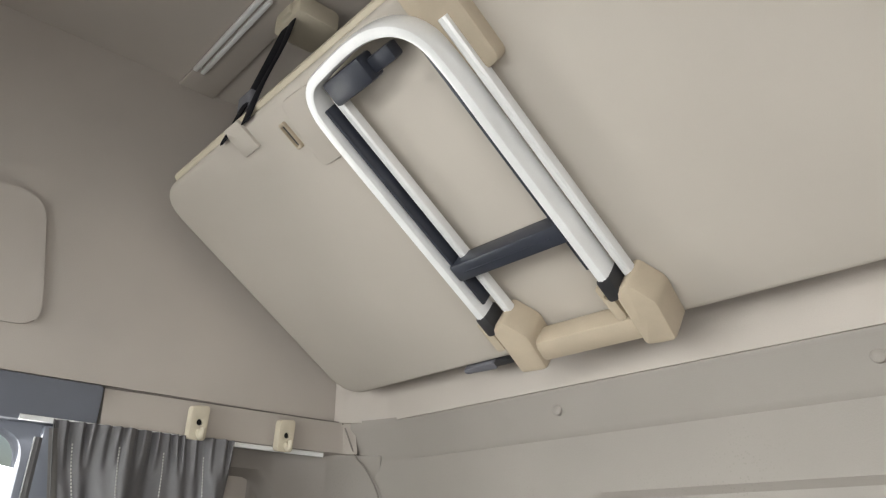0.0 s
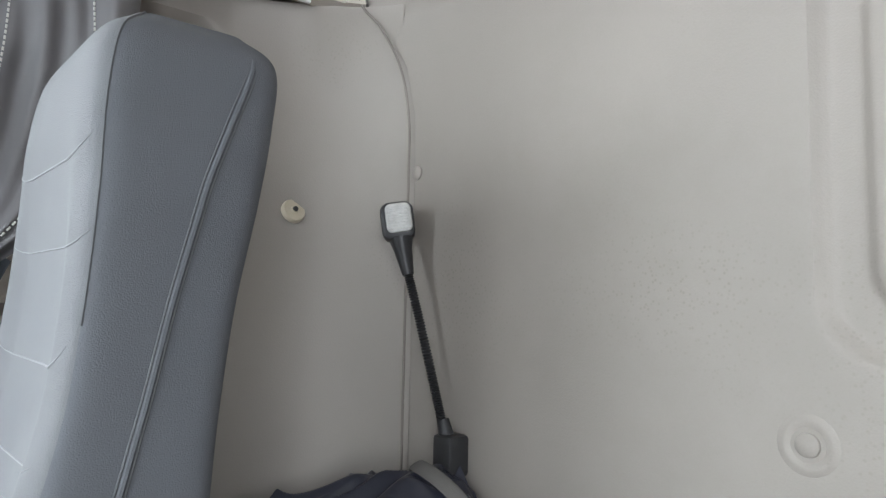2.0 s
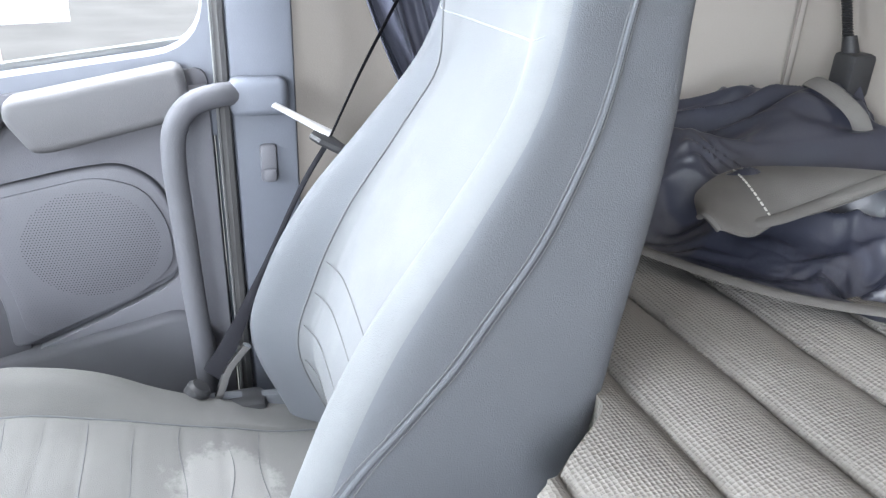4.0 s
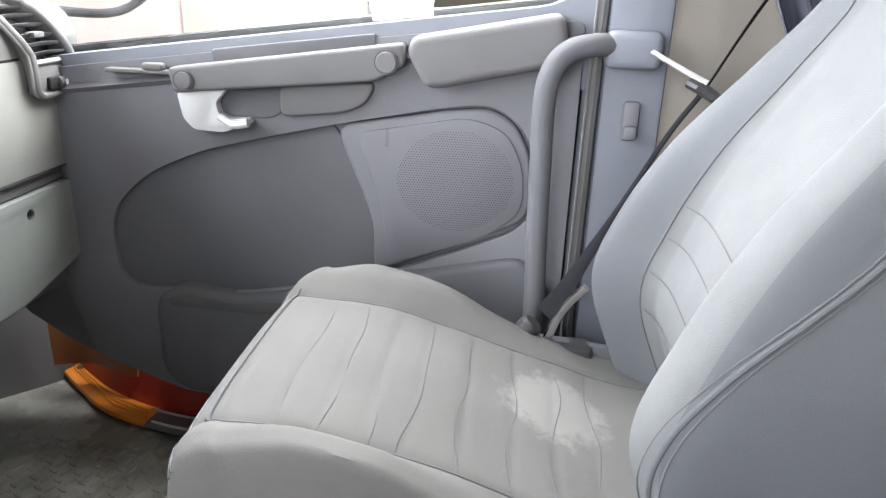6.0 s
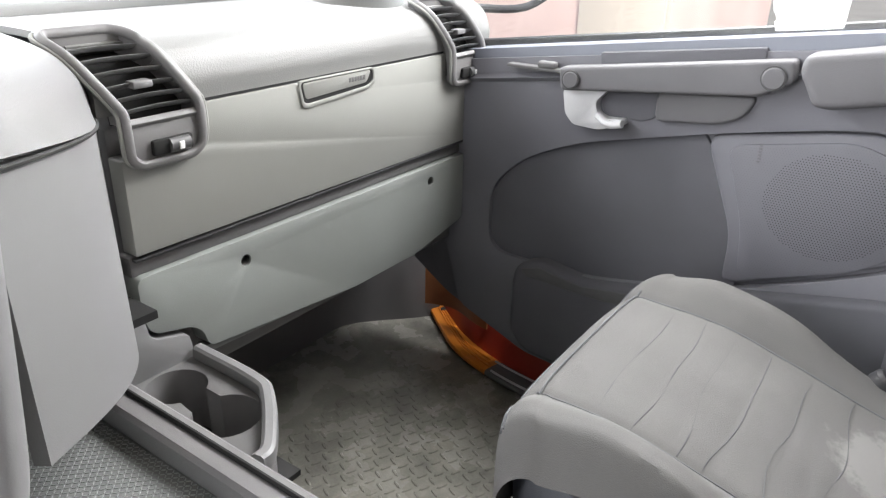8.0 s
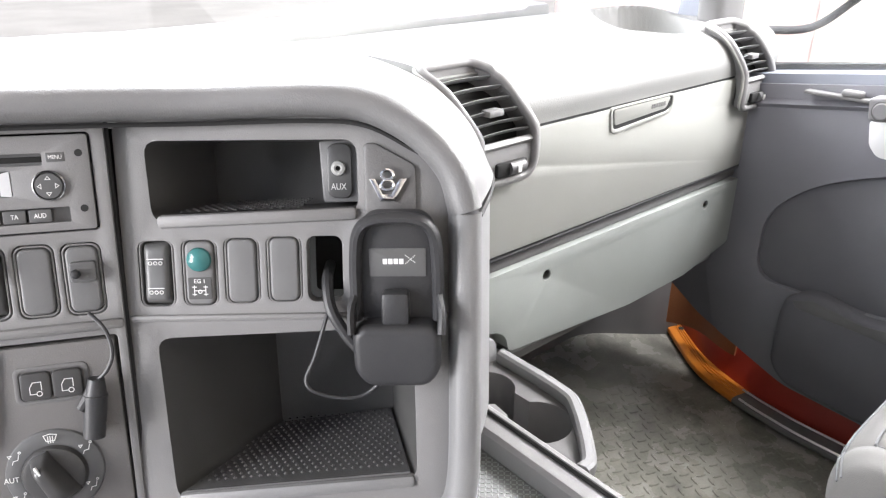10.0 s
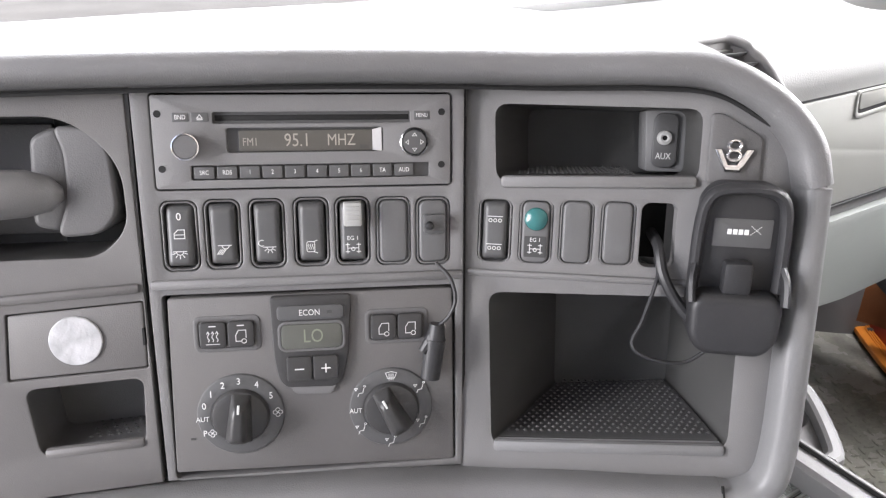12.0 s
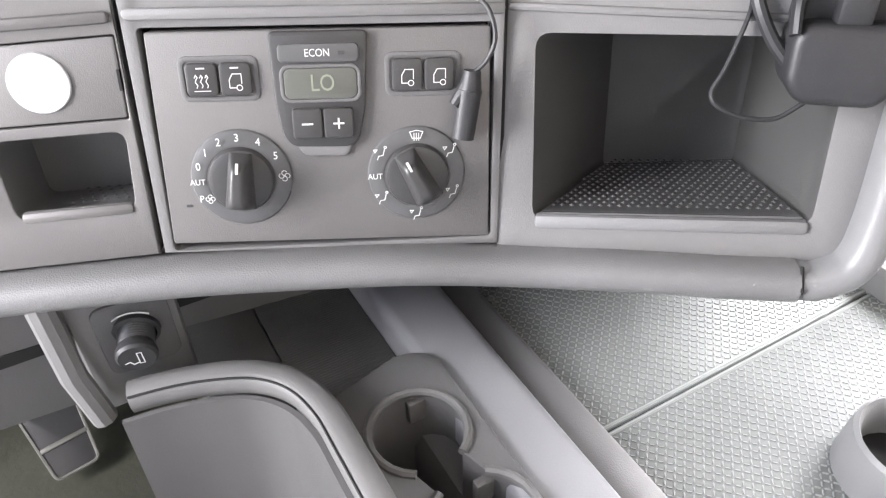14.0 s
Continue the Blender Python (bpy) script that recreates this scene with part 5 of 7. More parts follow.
def dash_top(u, v):
    x = 0.355 + (1.125 - 0.355) * u
    p = along(PROF, v)
    z = p.z
    # round dish near the far end, and a shallow step towards the windscreen
    d = math.hypot((x - 0.90) / 0.095, (p.y - 1.80) / 0.085)
    z -= 0.030 * (1 - step(0.90, 1.02, d))
    z += 0.020 * step(0.94, 1.03, d) * (1 - step(1.12, 1.40, d)) * step(1.76, 1.88, p.y)
    z -= 0.018 * step(1.90, 1.93, p.y)
    return V(x, p.y, z)


VP = smoothline([(0, 1.6615, 0.607), (0, 1.656, 0.640), (0, 1.657, 0.672), (0, 1.664, 0.702), (0, 1.682, 0.733), (0, 1.720, 0.753), (0, 1.775, 0.760)], 10)
pad = sheet(dash_top, 260, 110)
# openings for the two air vents
gone = []
for f_ in pad.faces:
    c = f_.calc_center_median()
    if c.y < 1.76:
        k = min(range(len(VP)), key=lambda q: (VP[q].y - c.y) ** 2 + (VP[q].z - c.z) ** 2) / (len(VP) - 1)
        if k < 0.76 and any(a + 0.007 < c.x + 0.115 * max(0, k - 0.35) < b - 0.007 for a, b in ((0.372, 0.474), (0.985, 1.085))):
            gone.append(f_)
bmesh.ops.delete(pad, geom=gone, context="FACES")
bmesh.ops.solidify(pad, geom=list(pad.faces), thickness=0.008)
part("top_pad", pad, DASHTOP, dash, "padded grained dash top")
part("body", box(0.372, 1.12, 1.69, 2.2, 0.30, 0.655, 0.01), DASHDARK, dash)
single("windscreen_base", box(-1.05, 1.12, 2.20, 2.34, 0.55, 0.742, 0.01), DASHTOP, "grey scuttle panel at the foot of the windscreen", "panel", kind="structure")

glove = thing("glovebox_lid", None, "light grey closed glovebox lid with a recessed pull", "glovebox")
X0, X1 = 0.3725, 1.100
lid_out = rounded([(X0, 0.5075), (X1, 0.5035), (X1, 0.668), (1.083, 0.668), (1.081, 0.622), (0.989, 0.622), (0.987, 0.668), (0.472, 0.668), (0.470, 0.622), (X0, 0.622)], 0.003)
lid = plate(lid_out, -1.69, -1.665, 0.003, axis="y")
lid.transform(Matrix.Diagonal((1, -1, 1, 1)))
part("lid", lid, DASHLIGHT, glove)
lc = plate(rounded([(0.638, 0.670), (0.6435, 0.6355), (0.654, 0.6315), (0.784, 0.640), (0.799, 0.648), (0.799, 0.670)], 0.010, 5), -1.668, -1.6622, 0.0015, [rounded([(0.642, 0.668), (0.648, 0.641), (0.656, 0.638), (0.780, 0.645), (0.792, 0.651), (0.793, 0.668)], 0.008, 4)], axis="y")
lc.transform(Matrix.Diagonal((1, -1, 1, 1)))
latch = part("latch_surround", lc, DASHLIGHT, glove)
lp = plate(rounded([(0.6465, 0.6672), (0.6515, 0.6435), (0.779, 0.6495), (0.7895, 0.6675)], 0.006, 4), -1.668, -1.6630, 0.002, axis="y")
lp.transform(Matrix.Diagonal((1, -1, 1, 1)))
part("latch_pull", lp, DASHLIGHT, glove, "recessed light grey pull")
lg = plate(rounded([(0.643, 0.668), (0.648, 0.640), (0.657, 0.637), (0.782, 0.645), (0.793, 0.652), (0.794, 0.668)], 0.008, 4), -1.668, -1.6642, 0, axis="y")
lg.transform(Matrix.Diagonal((1, -1, 1, 1)))
part("latch_groove", lg, DEEP, glove)
bars = bmesh.new()
for k in range(6):
    box(0.739 + 0.0062 * k, 0.7435 + 0.0062 * k, 1.6625, 1.6636, 0.655, 0.6615, 0, bars)
part("emblem_bars", bars, DASHDARK, glove, "six small grey raised bars")
part("top_gap", box(0.476, 0.983, 1.668, 1.69, 0.6685, 0.6725), DEEP, glove)

# dark strip and line fill in the shaded recess between lid and knee panel
part("gap_strip", box(0.366, 1.105, 1.672, 1.70, 0.480, 0.506, 0.004), DASHDARK, dash, "dark strip for the shaded gap under the glovebox")
part("strip_line", box(0.37, 1.10, 1.664, 1.68, 0.5005, 0.5045, 0.0015), BLACK, dash)

knee = thing("knee_panel", None, "grey-green lower knee panel with two screw holes", "panel")
kp = rounded([(0.366, 0.482), (0.366, 0.430), (0.376, 0.405), (0.430, 0.392), (0.446, 0.378), (0.452, 0.352), (0.739, 0.325), (0.903, 0.326), (1.045, 0.351), (1.100, 0.42), (1.104, 0.478)], 0.012, 5)
kb = plate(kp, -1.70, -1.662, 0.008, [circle(0.524, 0.450, 0.0085, 18), circle(0.944, 0.4515, 0.0085, 18)], axis="y", seg=3)
kb.transform(Matrix.Diagonal((1, -1, 1, 1)))
part("panel", kb, KNEE, knee)
for (x, z) in ((0.524, 0.450), (0.944, 0.4515)):
    part("screw_hole", lathe([(0.0085, 0.0), (0.0085, -0.028), (0, -0.028)], 18, None, Matrix.Translation((x, 1.6655, z)) @ pose(0, 0, 0, 90)), DEEP, knee)
ret = sheet(lambda u, v: V(0.452 + 0.46 * u, 1.672 + 0.30 * v, 0.348 - 0.021 * u - 0.02 * v), 8, 4, 0.01)
part("return_edge", ret, KNEE, knee)
single("footwell_bulkhead", box(0.30, 1.26, 2.02, 2.10, 0.0, 0.50, 0.01), DASHDARK, "dark footwell bulkhead", "bulkhead", kind="structure")

# air vents


def vent(xl, xr, lean):
    """Air vent that wraps over the dash edge; lean shifts its top sideways."""
    v = thing("air_vent", None, "dark grey dash air vent with slats and a thumb wheel", "air vent", "vents beside the glovebox")

    def at(u, f, d=0.0):
        p = along(VP, f)
        q = along(VP, min(1, f + 0.02)) - along(VP, max(0, f - 0.02))
        n = V(0, -q.z, q.y).normalized()
        if n.y > 0 and f < 0.5:
            n = -n
        if n.z < 0 and f >= 0.5:
            n = -n
        inset = 0.008 * max(0, 1 - f * 5) ** 2
        return V(xl + inset + (xr - xl - 2 * inset) * u + lean * max(0, f - 0.35), p.y, p.z) + n * (d + 0.004)

    # bezel all round, thin pale rim painting its outer highlight, sunken slats
    f0, f1 = 0.05, 0.80
    loop = [(x / 0.102, f0 + (f1 - f0) * y / 0.18) for x, y in rr(0.051, 0.09, 0.102, 0.18, 0.018, 6)]
    fine = []
    for (ua, fa), (ub, fb) in zip(loop, loop[1:] + loop[:1]):
        n_ = max(1, int(max(abs(fb - fa) / 0.03, abs(ub - ua) / 0.2)))
        fine += [(ua + (ub - ua) * k / n_, fa + (fb - fa) * k / n_) for k in range(n_)]
    part("bezel", tube([at(0.5 + (u - 0.5) * 0.93, f, 0.001) for u, f in fine], 0.0058, 12, closed=True, power=2.6), PANEL, v, "dark grey rounded bezel")
    part("rim", tube([at(0.5 + (u - 0.5) * 1.07, 0.425 + (f - 0.425) * 1.03, 0.001) for u, f in fine], 0.0024, 8, closed=True), DASHLIGHT, v, "thin pale rim drawn for the edge highlight")
    part("face", sheet(lambda a, b: at(0.03 + 0.94 * a, f0 + 0.005 + (0.285 - f0) * b, 0.001 - 0.004 * b ** 3), 8, 14, 0.012), PANEL, v)
    part("cross_bar", tube([at(0.04 + 0.92 * k / 8, 0.285, -0.002) for k in range(9)], 0.0045, 8, power=2.6), PANEL, v)
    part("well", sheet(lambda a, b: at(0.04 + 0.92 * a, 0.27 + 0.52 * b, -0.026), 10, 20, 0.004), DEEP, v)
    for ue in (0.055, 0.945):
        part("cheek", sheet(lambda a, b: at(ue, 0.28 + 0.51 * b, 0.002 - 0.028 * a), 4, 20, 0.003), PANEL, v)
    part("hood", sheet(lambda a, b: at(0.05 + 0.90 * a, 0.755 + 0.03 * b, -0.018 + 0.018 * b), 8, 4, 0.006), PANEL, v)
    for k in range(6):
        f = 0.345 + 0.074 * k
        part("slat", tube([at(0.07 + 0.86 * j / 6, f + 0.01 * math.sin(j / 6 * math.pi), -0.009) for j in range(7)], 0.0085, 8, None, (0, 0.5, 1), 0.0017), FRAMEGREY, v)
    part("slat_knob", box(-0.012, 0.012, -0.010, 0.006, -0.004, 0.004, 0.002, None, 2, Matrix.Translation(at(0.5, 0.50, -0.004))), FRAMEGREY, v)
    wc = at(0.55, 0.13, 0.003)
    part("wheel_slot", box(-0.026, 0.026, -0.004, 0.004, -0.008, 0.010, 0.003, None, 2, Matrix.Translation(wc)), DEEP, v)
    wh = part("thumb_wheel", tube([wc + V(-0.006, -0.001, 0.001), wc + V(0.020, -0.001, 0.001)], 0.0085, 16), SWITCH, v)
    part("wheel_mark", box(-0.0035, 0.0035, -0.0105, -0.0088, -0.004, 0.005, 0.001, None, 1, Matrix.Translation(wc + V(0.006, 0, 0))), WHITEINK, wh)
    return v


vent(0.372, 0.474, -0.115)
vent(0.985, 1.085, -0.115)

# tunnel, rubber mat and passenger cup holder
tun = thing("engine_tunnel", None, "grey engine tunnel with plastic side rails", "tunnel", kind="structure")
part("body", box(-0.16, 0.315, 0.70, 2.1, 0.0, 0.345, 0.02), DASHDARK, tun)
part("passenger_rail", tube([(0.302, 1.66, 0.362), (0.300, 1.50, 0.362), (0.298, 1.30, 0.360), (0.296, 0.85, 0.355)], 0.022, 12, None, (0, 0, 1), 0.020, power=4), PANEL, tun, "grey plastic tunnel edge rail")
part("rail_groove", tube([(0.306, 1.66, 0.3835), (0.304, 1.50, 0.3835), (0.302, 1.30, 0.3815), (0.300, 0.85, 0.3765)], 0.003, 6), DEEP, tun)
part("driver_rail", box(-0.137, -0.076, 0.90, 1.95, 0.34, 0.386, 0.010, None, 3), BEAM, tun, "pale grey plastic beam beside the mat")
part("rail_lip", box(-0.0755, -0.044, 0.90, 1.95, 0.345, 0.372, 0.005), DASHDARK, tun)
part("rail_edge", box(-0.0435, -0.037, 0.90, 1.95, 0.345, 0.360, 0.002), PANEL, tun)
mat_t = thing("tunnel_mat", None, "ribbed grey rubber mat with a moulded tread on the tunnel", "floor mat")
part("sheet", box(-0.036, 0.282, 0.90, 1.4262, 0.340, 0.352, 0.001, box(-0.036, 0.282, 1.4278, 1.95, 0.340, 0.352, 0.002)), RUBBERLOW, mat_t)
for yy in (1.4235, 1.4305):
    part("joint", tube([(-0.036, yy, 0.3525), (0.282, yy, 0.3520)], 0.0013, 6), RUBBER, mat_t)
part("joint_gap", box(-0.036, 0.282, 1.4260, 1.4280, 0.344, 0.350), DEEP, mat_t)


def tread(x0_, x1_, y0_, y1_, z, p, l, w, h, name, parent, material, skew=0.0):
    """Field of small raised lozenges in a basket pattern."""
    t = bmesh.new()
    ny, nx = int((y1_ - y0_) / p), int((x1_ - x0_) / p)
    for j in range(ny):
        for i in range(nx):
            cx, cy = x0_ + (i + 0.5) * p, y0_ + (j + 0.5) * p
            a = radians(45 if (i + j) % 2 else -45) + skew
            c, s = math.cos(a), math.sin(a)
            lo = [t.verts.new((cx + u * c - v * s, cy + u * s + v * c, z)) for u, v in ((l, 0), (l * 0.6, w), (-l * 0.6, w), (-l, 0), (-l * 0.6, -w), (l * 0.6, -w))]
            hi = [t.verts.new((cx + u * c - v * s, cy + u * s + v * c, z + h)) for u, v in ((l * 0.75, 0), (l * 0.5, w * 0.5), (-l * 0.5, w * 0.5), (-l * 0.75, 0), (-l * 0.5, -w * 0.5), (l * 0.5, -w * 0.5))]
            t.faces.new(hi)
            for k in range(6):
                t.faces.new((lo[k - 1], lo[k], hi[k], hi[k - 1]))
    return tagged(part(name, t, material, parent), kind="stuff")


tread(-0.034, 0.280, 1.10, 1.422, 0.3515, 0.0048, 0.0027, 0.00085, 0.0014, "tread", mat_t, RUBBER)
tread(-0.034, 0.280, 1.432, 1.80, 0.3515, 0.0048, 0.0027, 0.00085, 0.0014, "tread", mat_t, RUBBER)

cup = thing("passenger_cup_holder", None, "grey plastic double cup holder at the tunnel edge", "cup holder")
cout = rounded([(0.322, 1.425), (0.345, 1.430), (0.412, 1.500), (0.430, 1.535), (0.435, 1.664), (0.322, 1.668)], 0.03, 6)
hole1 = [(0.370 + 0.036 * math.cos(radians(a)), 1.620 + 0.036 * math.sin(radians(a))) for a in range(-60, 241, 15)]
hole2 = [(0.368 + 0.040 * math.cos(radians(a)), 1.528 + 0.040 * math.sin(radians(a))) for a in range(120, 421, 15)]
cupb = plate(cout, 0.02, 0.352, 0.006, [[(x, y) for x, y in hole1] + [(x, y) for x, y in hole2]], seg=2)
part("body", cupb, DASHDARK, cup)
part("rim", tube(smoothline([(0.330, 1.432, 0.358), (0.352, 1.440, 0.358), (0.410, 1.505, 0.358), (0.426, 1.545, 0.358), (0.429, 1.655, 0.358)], 6), 0.009, 10, None, (0, 0, 1), 0.011, power=3), FRAMEGREY, cup, "raised grey rim")
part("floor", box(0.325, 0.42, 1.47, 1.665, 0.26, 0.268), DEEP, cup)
part("back_bracket", plate(rounded([(0.30, 0.34), (0.430, 0.34), (0.425, 0.385), (0.372, 0.400), (0.366, 0.44), (0.30, 0.44)], 0.012), -1.69, -1.660, 0.004, axis="y"), FRAMEGREY, cup).matrix_basis = Matrix.Diagonal((1, -1, 1, 1))

# passenger floor covering with raised tread
fm = thing("floor_tread", None, "dirty diamond-tread vinyl of the passenger footwell", "floor covering", kind="stuff")
tread(0.50, 1.03, 1.20, 1.80, 0.0003, 0.021, 0.0108, 0.0030, 0.0018, "tread", fm, FLOORMAT, 0.35)

# ---- centre console ----
con = thing("centre_console", None, "dark grey centre console curved towards the driver", "console")


def cpart(name, bm, material, F, parent=con, label="", smooth=35):
    bm.transform(F)
    return part(name, bm, material, parent, label, smooth)


SW_M = [(-0.0702, 0.0033), (-0.0420, 0.0037), (-0.0124, 0.0035), (0.0176, 0.0038), (0.0460, 0.0035), (0.0745, 0.0029), (0.1027, 0.0021)]
SW_R = [(-0.0948, 0.0360), (-0.0656, 0.0363), (-0.0369, 0.0374), (-0.0080, 0.0381), (0.0198, 0.0380)]
SWW, SWH = 0.0205, 0.0450

# middle face
mid_out = [(-0.0955, 0.1030), (0.1252, 0.1055), (0.1240, -0.1810), (-0.0920, -0.1765)]
mid_holes = [rr(0.0162, 0.0665, 0.2000, 0.0640, 0.003)] + [rr(u, v, SWW + 0.004, SWH + 0.004, 0.006) for u, v in SW_M] + [rr(0.0165, -0.1065, 0.2045, 0.1375, 0.003)]
cpart("middle_face", plate(mid_out, -0.014, 0.0, 0.0016, mid_holes), PANEL, FM, label="dark grey textured middle facia")
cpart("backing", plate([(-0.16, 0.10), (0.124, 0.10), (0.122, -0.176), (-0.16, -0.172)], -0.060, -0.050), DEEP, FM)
cpart("ledge", box(-0.092, 0.1245, -0.0335, -0.0265, -0.002, 0.0035, 0.003), PANEL, FM)
cpart("groove", box(0.1247, 0.1268, -0.182, 0.106, -0.012, -0.003), DEEP, FM)
# right face
right_out = rounded([(-0.1185, 0.1395), (0.045, 0.1400), (0.096, 0.1120), (0.1115, 0.078), (0.1075, -0.143), (-0.1130, -0.1530)], 0.008)
UB = rounded([(-0.0985, 0.1262), (0.0435, 0.1262), (0.0440, 0.0770), (-0.0955, 0.0715)], 0.010)
LB = rounded([(-0.0975, -0.0095), (0.0800, -0.0040), (0.0815, -0.1170), (-0.0905, -0.1285)], 0.010)
right_holes = [UB, LB] + [rr(u, v, SWW + 0.004, SWH + 0.001, 0.006) for u, v in SW_R]
cpart("right_face", plate(right_out, -0.014, 0.0, 0.0022, right_holes), PANEL, FR, label="dark grey textured right facia with two open bins")
cpart("ledge", box(-0.115, 0.105, 0.0025, 0.0075, -0.002, 0.0030, 0.0025), PANEL, FR)
# left face with the brake lever well
left_out = [(-0.330, 0.098), (-0.0985, 0.1030), (-0.0950, -0.1765), (-0.330, -0.192)]
POD = rounded([(-0.240, 0.083), (-0.135, 0.084), (-0.104, 0.054), (-0.103, 0.010), (-0.122, -0.009), (-0.240, -0.010)], 0.026, 8)
PKT = rounded([(-0.1800, -0.1005), (-0.1020, -0.0960), (-0.1040, -0.1455), (-0.1745, -0.1500)], 0.008)
LIDL = [(-0.1855, -0.0475), (-0.0985, -0.0415), (-0.0990, -0.0880), (-0.1890, -0.0930)]
left_holes = [POD, PKT, rounded([(LIDL[0][0] - 0.001, LIDL[0][1] + 0.001), (LIDL[1][0] + 0.001, LIDL[1][1] + 0.001), (LIDL[2][0] + 0.001, LIDL[2][1] - 0.001), (LIDL[3][0] - 0.001, LIDL[3][1] - 0.001)], 0.002)]
cpart("left_face", plate(left_out, -0.014, 0.001, 0.0018, left_holes, seg=3), HEATERGREY, FM, label="dark grey left facia with lever well and pocket")
cpart("groove", box(-0.0982, -0.0962, -0.176, 0.103, -0.012, -0.001), SWITCH, FM)
cpart("ledge", box(-0.30, -0.0985, -0.0345, -0.0275, -0.001, 0.0045, 0.003, None, 2, pose(-0.0985, -0.031, 0, 0, 0, 3.5) @ Matrix.Translation((0.0985, 0.031, 0))), HEATERGREY, FM)
cpart("blank_lid", plate(rounded(LIDL, 0.002), -0.008, 0.0, 0.001), HEATERGREY, FM, label="square cover plate")
cpart("lid_notch", box(-0.1000, -0.0985, -0.072, -0.060, -0.002, 0.0015), DEEP, FM)


def bowl(outline, depth, material, F, name, parent=con, shrink=0.96, left=0.02, right=0.02, label=""):
    """Open box behind an opening: walls drawn in towards the back by the shares left and right."""
    t = bmesh.new()
    u0, u1 = min(p[0] for p in outline), max(p[0] for p in outline)
    cy = sum(p[1] for p in outline) / len(outline)
    a = [t.verts.new((x, y, -0.0005)) for x, y in outline]
    b = [t.verts.new((u0 + left * (u1 - u0) + (x - u0) * (1 - left - right), cy + (y - cy) * shrink, -depth)) for x, y in outline]
    for i in range(len(a)):
        t.faces.new((a[i - 1], a[i], b[i], b[i - 1]))
    t.faces.new(b)
    bmesh.ops.solidify(t, geom=list(t.faces), thickness=-0.002)
    return cpart(name, t, material, F, parent, label)


bowl(UB, 0.085, BINGREY, FR, "upper_bin", left=0.16, label="open upper storage bin")
bowl(LB, 0.130, BINGREY, FR, "lower_bin", left=0.30, right=0.12, label="open lower storage bin")
bowl(PKT, 0.048, PANEL, FM, "pocket")
bowl(POD, 0.055, BINGREY, FM, "lever_well")


def nubs(u0, u1, d0, d1, v_of, p, h, F, name, left=0.0, right=0.0):
    """Studded rubber liner on the floor of a bin."""
    t = bmesh.new()
    nu, nd = int((u1 - u0) / p), int((d1 - d0) / p)
    for i in range(nu):
        for j in range(nd):
            u = u0 + (i + 0.5 + 0.5 * (j % 2)) * p
            d = d0 + (j + 0.5) * p
            if u > u1 - right * d / d0 or u < u0 + left * d / d0:
                continue
            v = v_of(u, d)
            s = p * 0.30
            lo = [t.verts.new((u + a * s, v, d + b * s)) for a, b in ((1, 0), (0, 1), (-1, 0), (0, -1))]
            hi = t.verts.new((u, v + h, d))
            for k in range(4):
                t.faces.new((lo[k - 1], lo[k], hi))
    t.transform(F)
    return tagged(part(name, t, SWITCH, con), kind="stuff")


def lb_floor(u, d):
    return -0.1285 + (u + 0.0905) * 0.067 + 0.006 - d * 0.02


lm = sheet(lambda a, b: V(-0.086 + 0.048 * b + (0.162 - 0.066 * b) * a, lb_floor(-0.086 + 0.162 * a, -0.125 * b) - 0.001, -0.002 - 0.122 * b), 2, 2, 0.002)
cpart("bin_liner", lm, SWITCH, FR, label="black studded rubber liner")
nubs(-0.084, 0.074, -0.122, -0.006, lb_floor, 0.0062, 0.0012, FR, "liner_studs", 0.048, 0.018)
cpart("bin_lip", box(-0.089, 0.080, -0.128, -0.1185, -0.006, 0.003, 0.003, None, 2, pose(0, -0.124, 0, 0, 0, 3.6) @ Matrix.Translation((0, 0.124, 0))), FRAMEGREY, FR)
cpart("bin_lip", box(-0.092, 0.043, 0.0705, 0.0795, -0.004, 0.004, 0.003, None, 2, pose(0, 0.075, 0, 0, 0, 2.0) @ Matrix.Translation((0, -0.075, 0))), PANEL, FR)
nubs(-0.085, 0.005, -0.082, -0.006, lambda u, d: 0.0765 + (u + 0.09) * 0.03 - d * 0.02, 0.0062, 0.0012, FR, "liner_studs", 0.02)
nubs(-0.150, -0.108, -0.046, -0.008, lambda u, d: -0.1465 + (u + 0.17) * 0.06, 0.0068, 0.0007, FM, "liner_studs")
cpart("pocket_lip", box(-0.1720, -0.1045, -0.1500, -0.1425, -0.004, 0.003, 0.003, None, 2, pose(-0.137, -0.1465, 0, 0, 0, 3.6) @ Matrix.Translation((0.137, 0.1465, 0))), HEATERGREY, FM)

# padded rim over the top, plain frame at the side and along the bottom
top = [onM(-0.33, 0.104, 0.004), onM(-0.20, 0.110, 0.004), onM(-0.10, 0.1135, 0.004), onM(0.02, 0.1160, 0.004), onM(0.118, 0.1160, 0.004), onR(-0.06, 0.1510, 0.004), onR(0.01, 0.1525, 0.004), onR(0.050, 0.1490, 0.004), onR(0.085, 0.1310, 0.004), onR(0.108, 0.1060, 0.004), onR(0.1165, 0.078, 0.004)]
part("padded_rim", tube(smoothline(top, 14), 0.0118, 20, None, tuple(FR.to_3x3() @ V(0, 0, 1)), 0.020, power=2.4), ROLL, con, "padded grained vinyl rim")
part("rim_seam", tube(smoothline([p + V(-0.004, -0.006, -0.0125) for p in top[:9]], 7), 0.0018, 6), DEEP, con)
sidep = [onR(0.1165, 0.0765, 0.004), onR(0.1165, 0.03, 0.004), onR(0.1160, -0.05, 0.004), onR(0.1145, -0.110, 0.004), onR(0.108, -0.138, 0.004), onR(0.090, -0.1500, 0.004), onR(0.077, -0.1515, 0.004)]
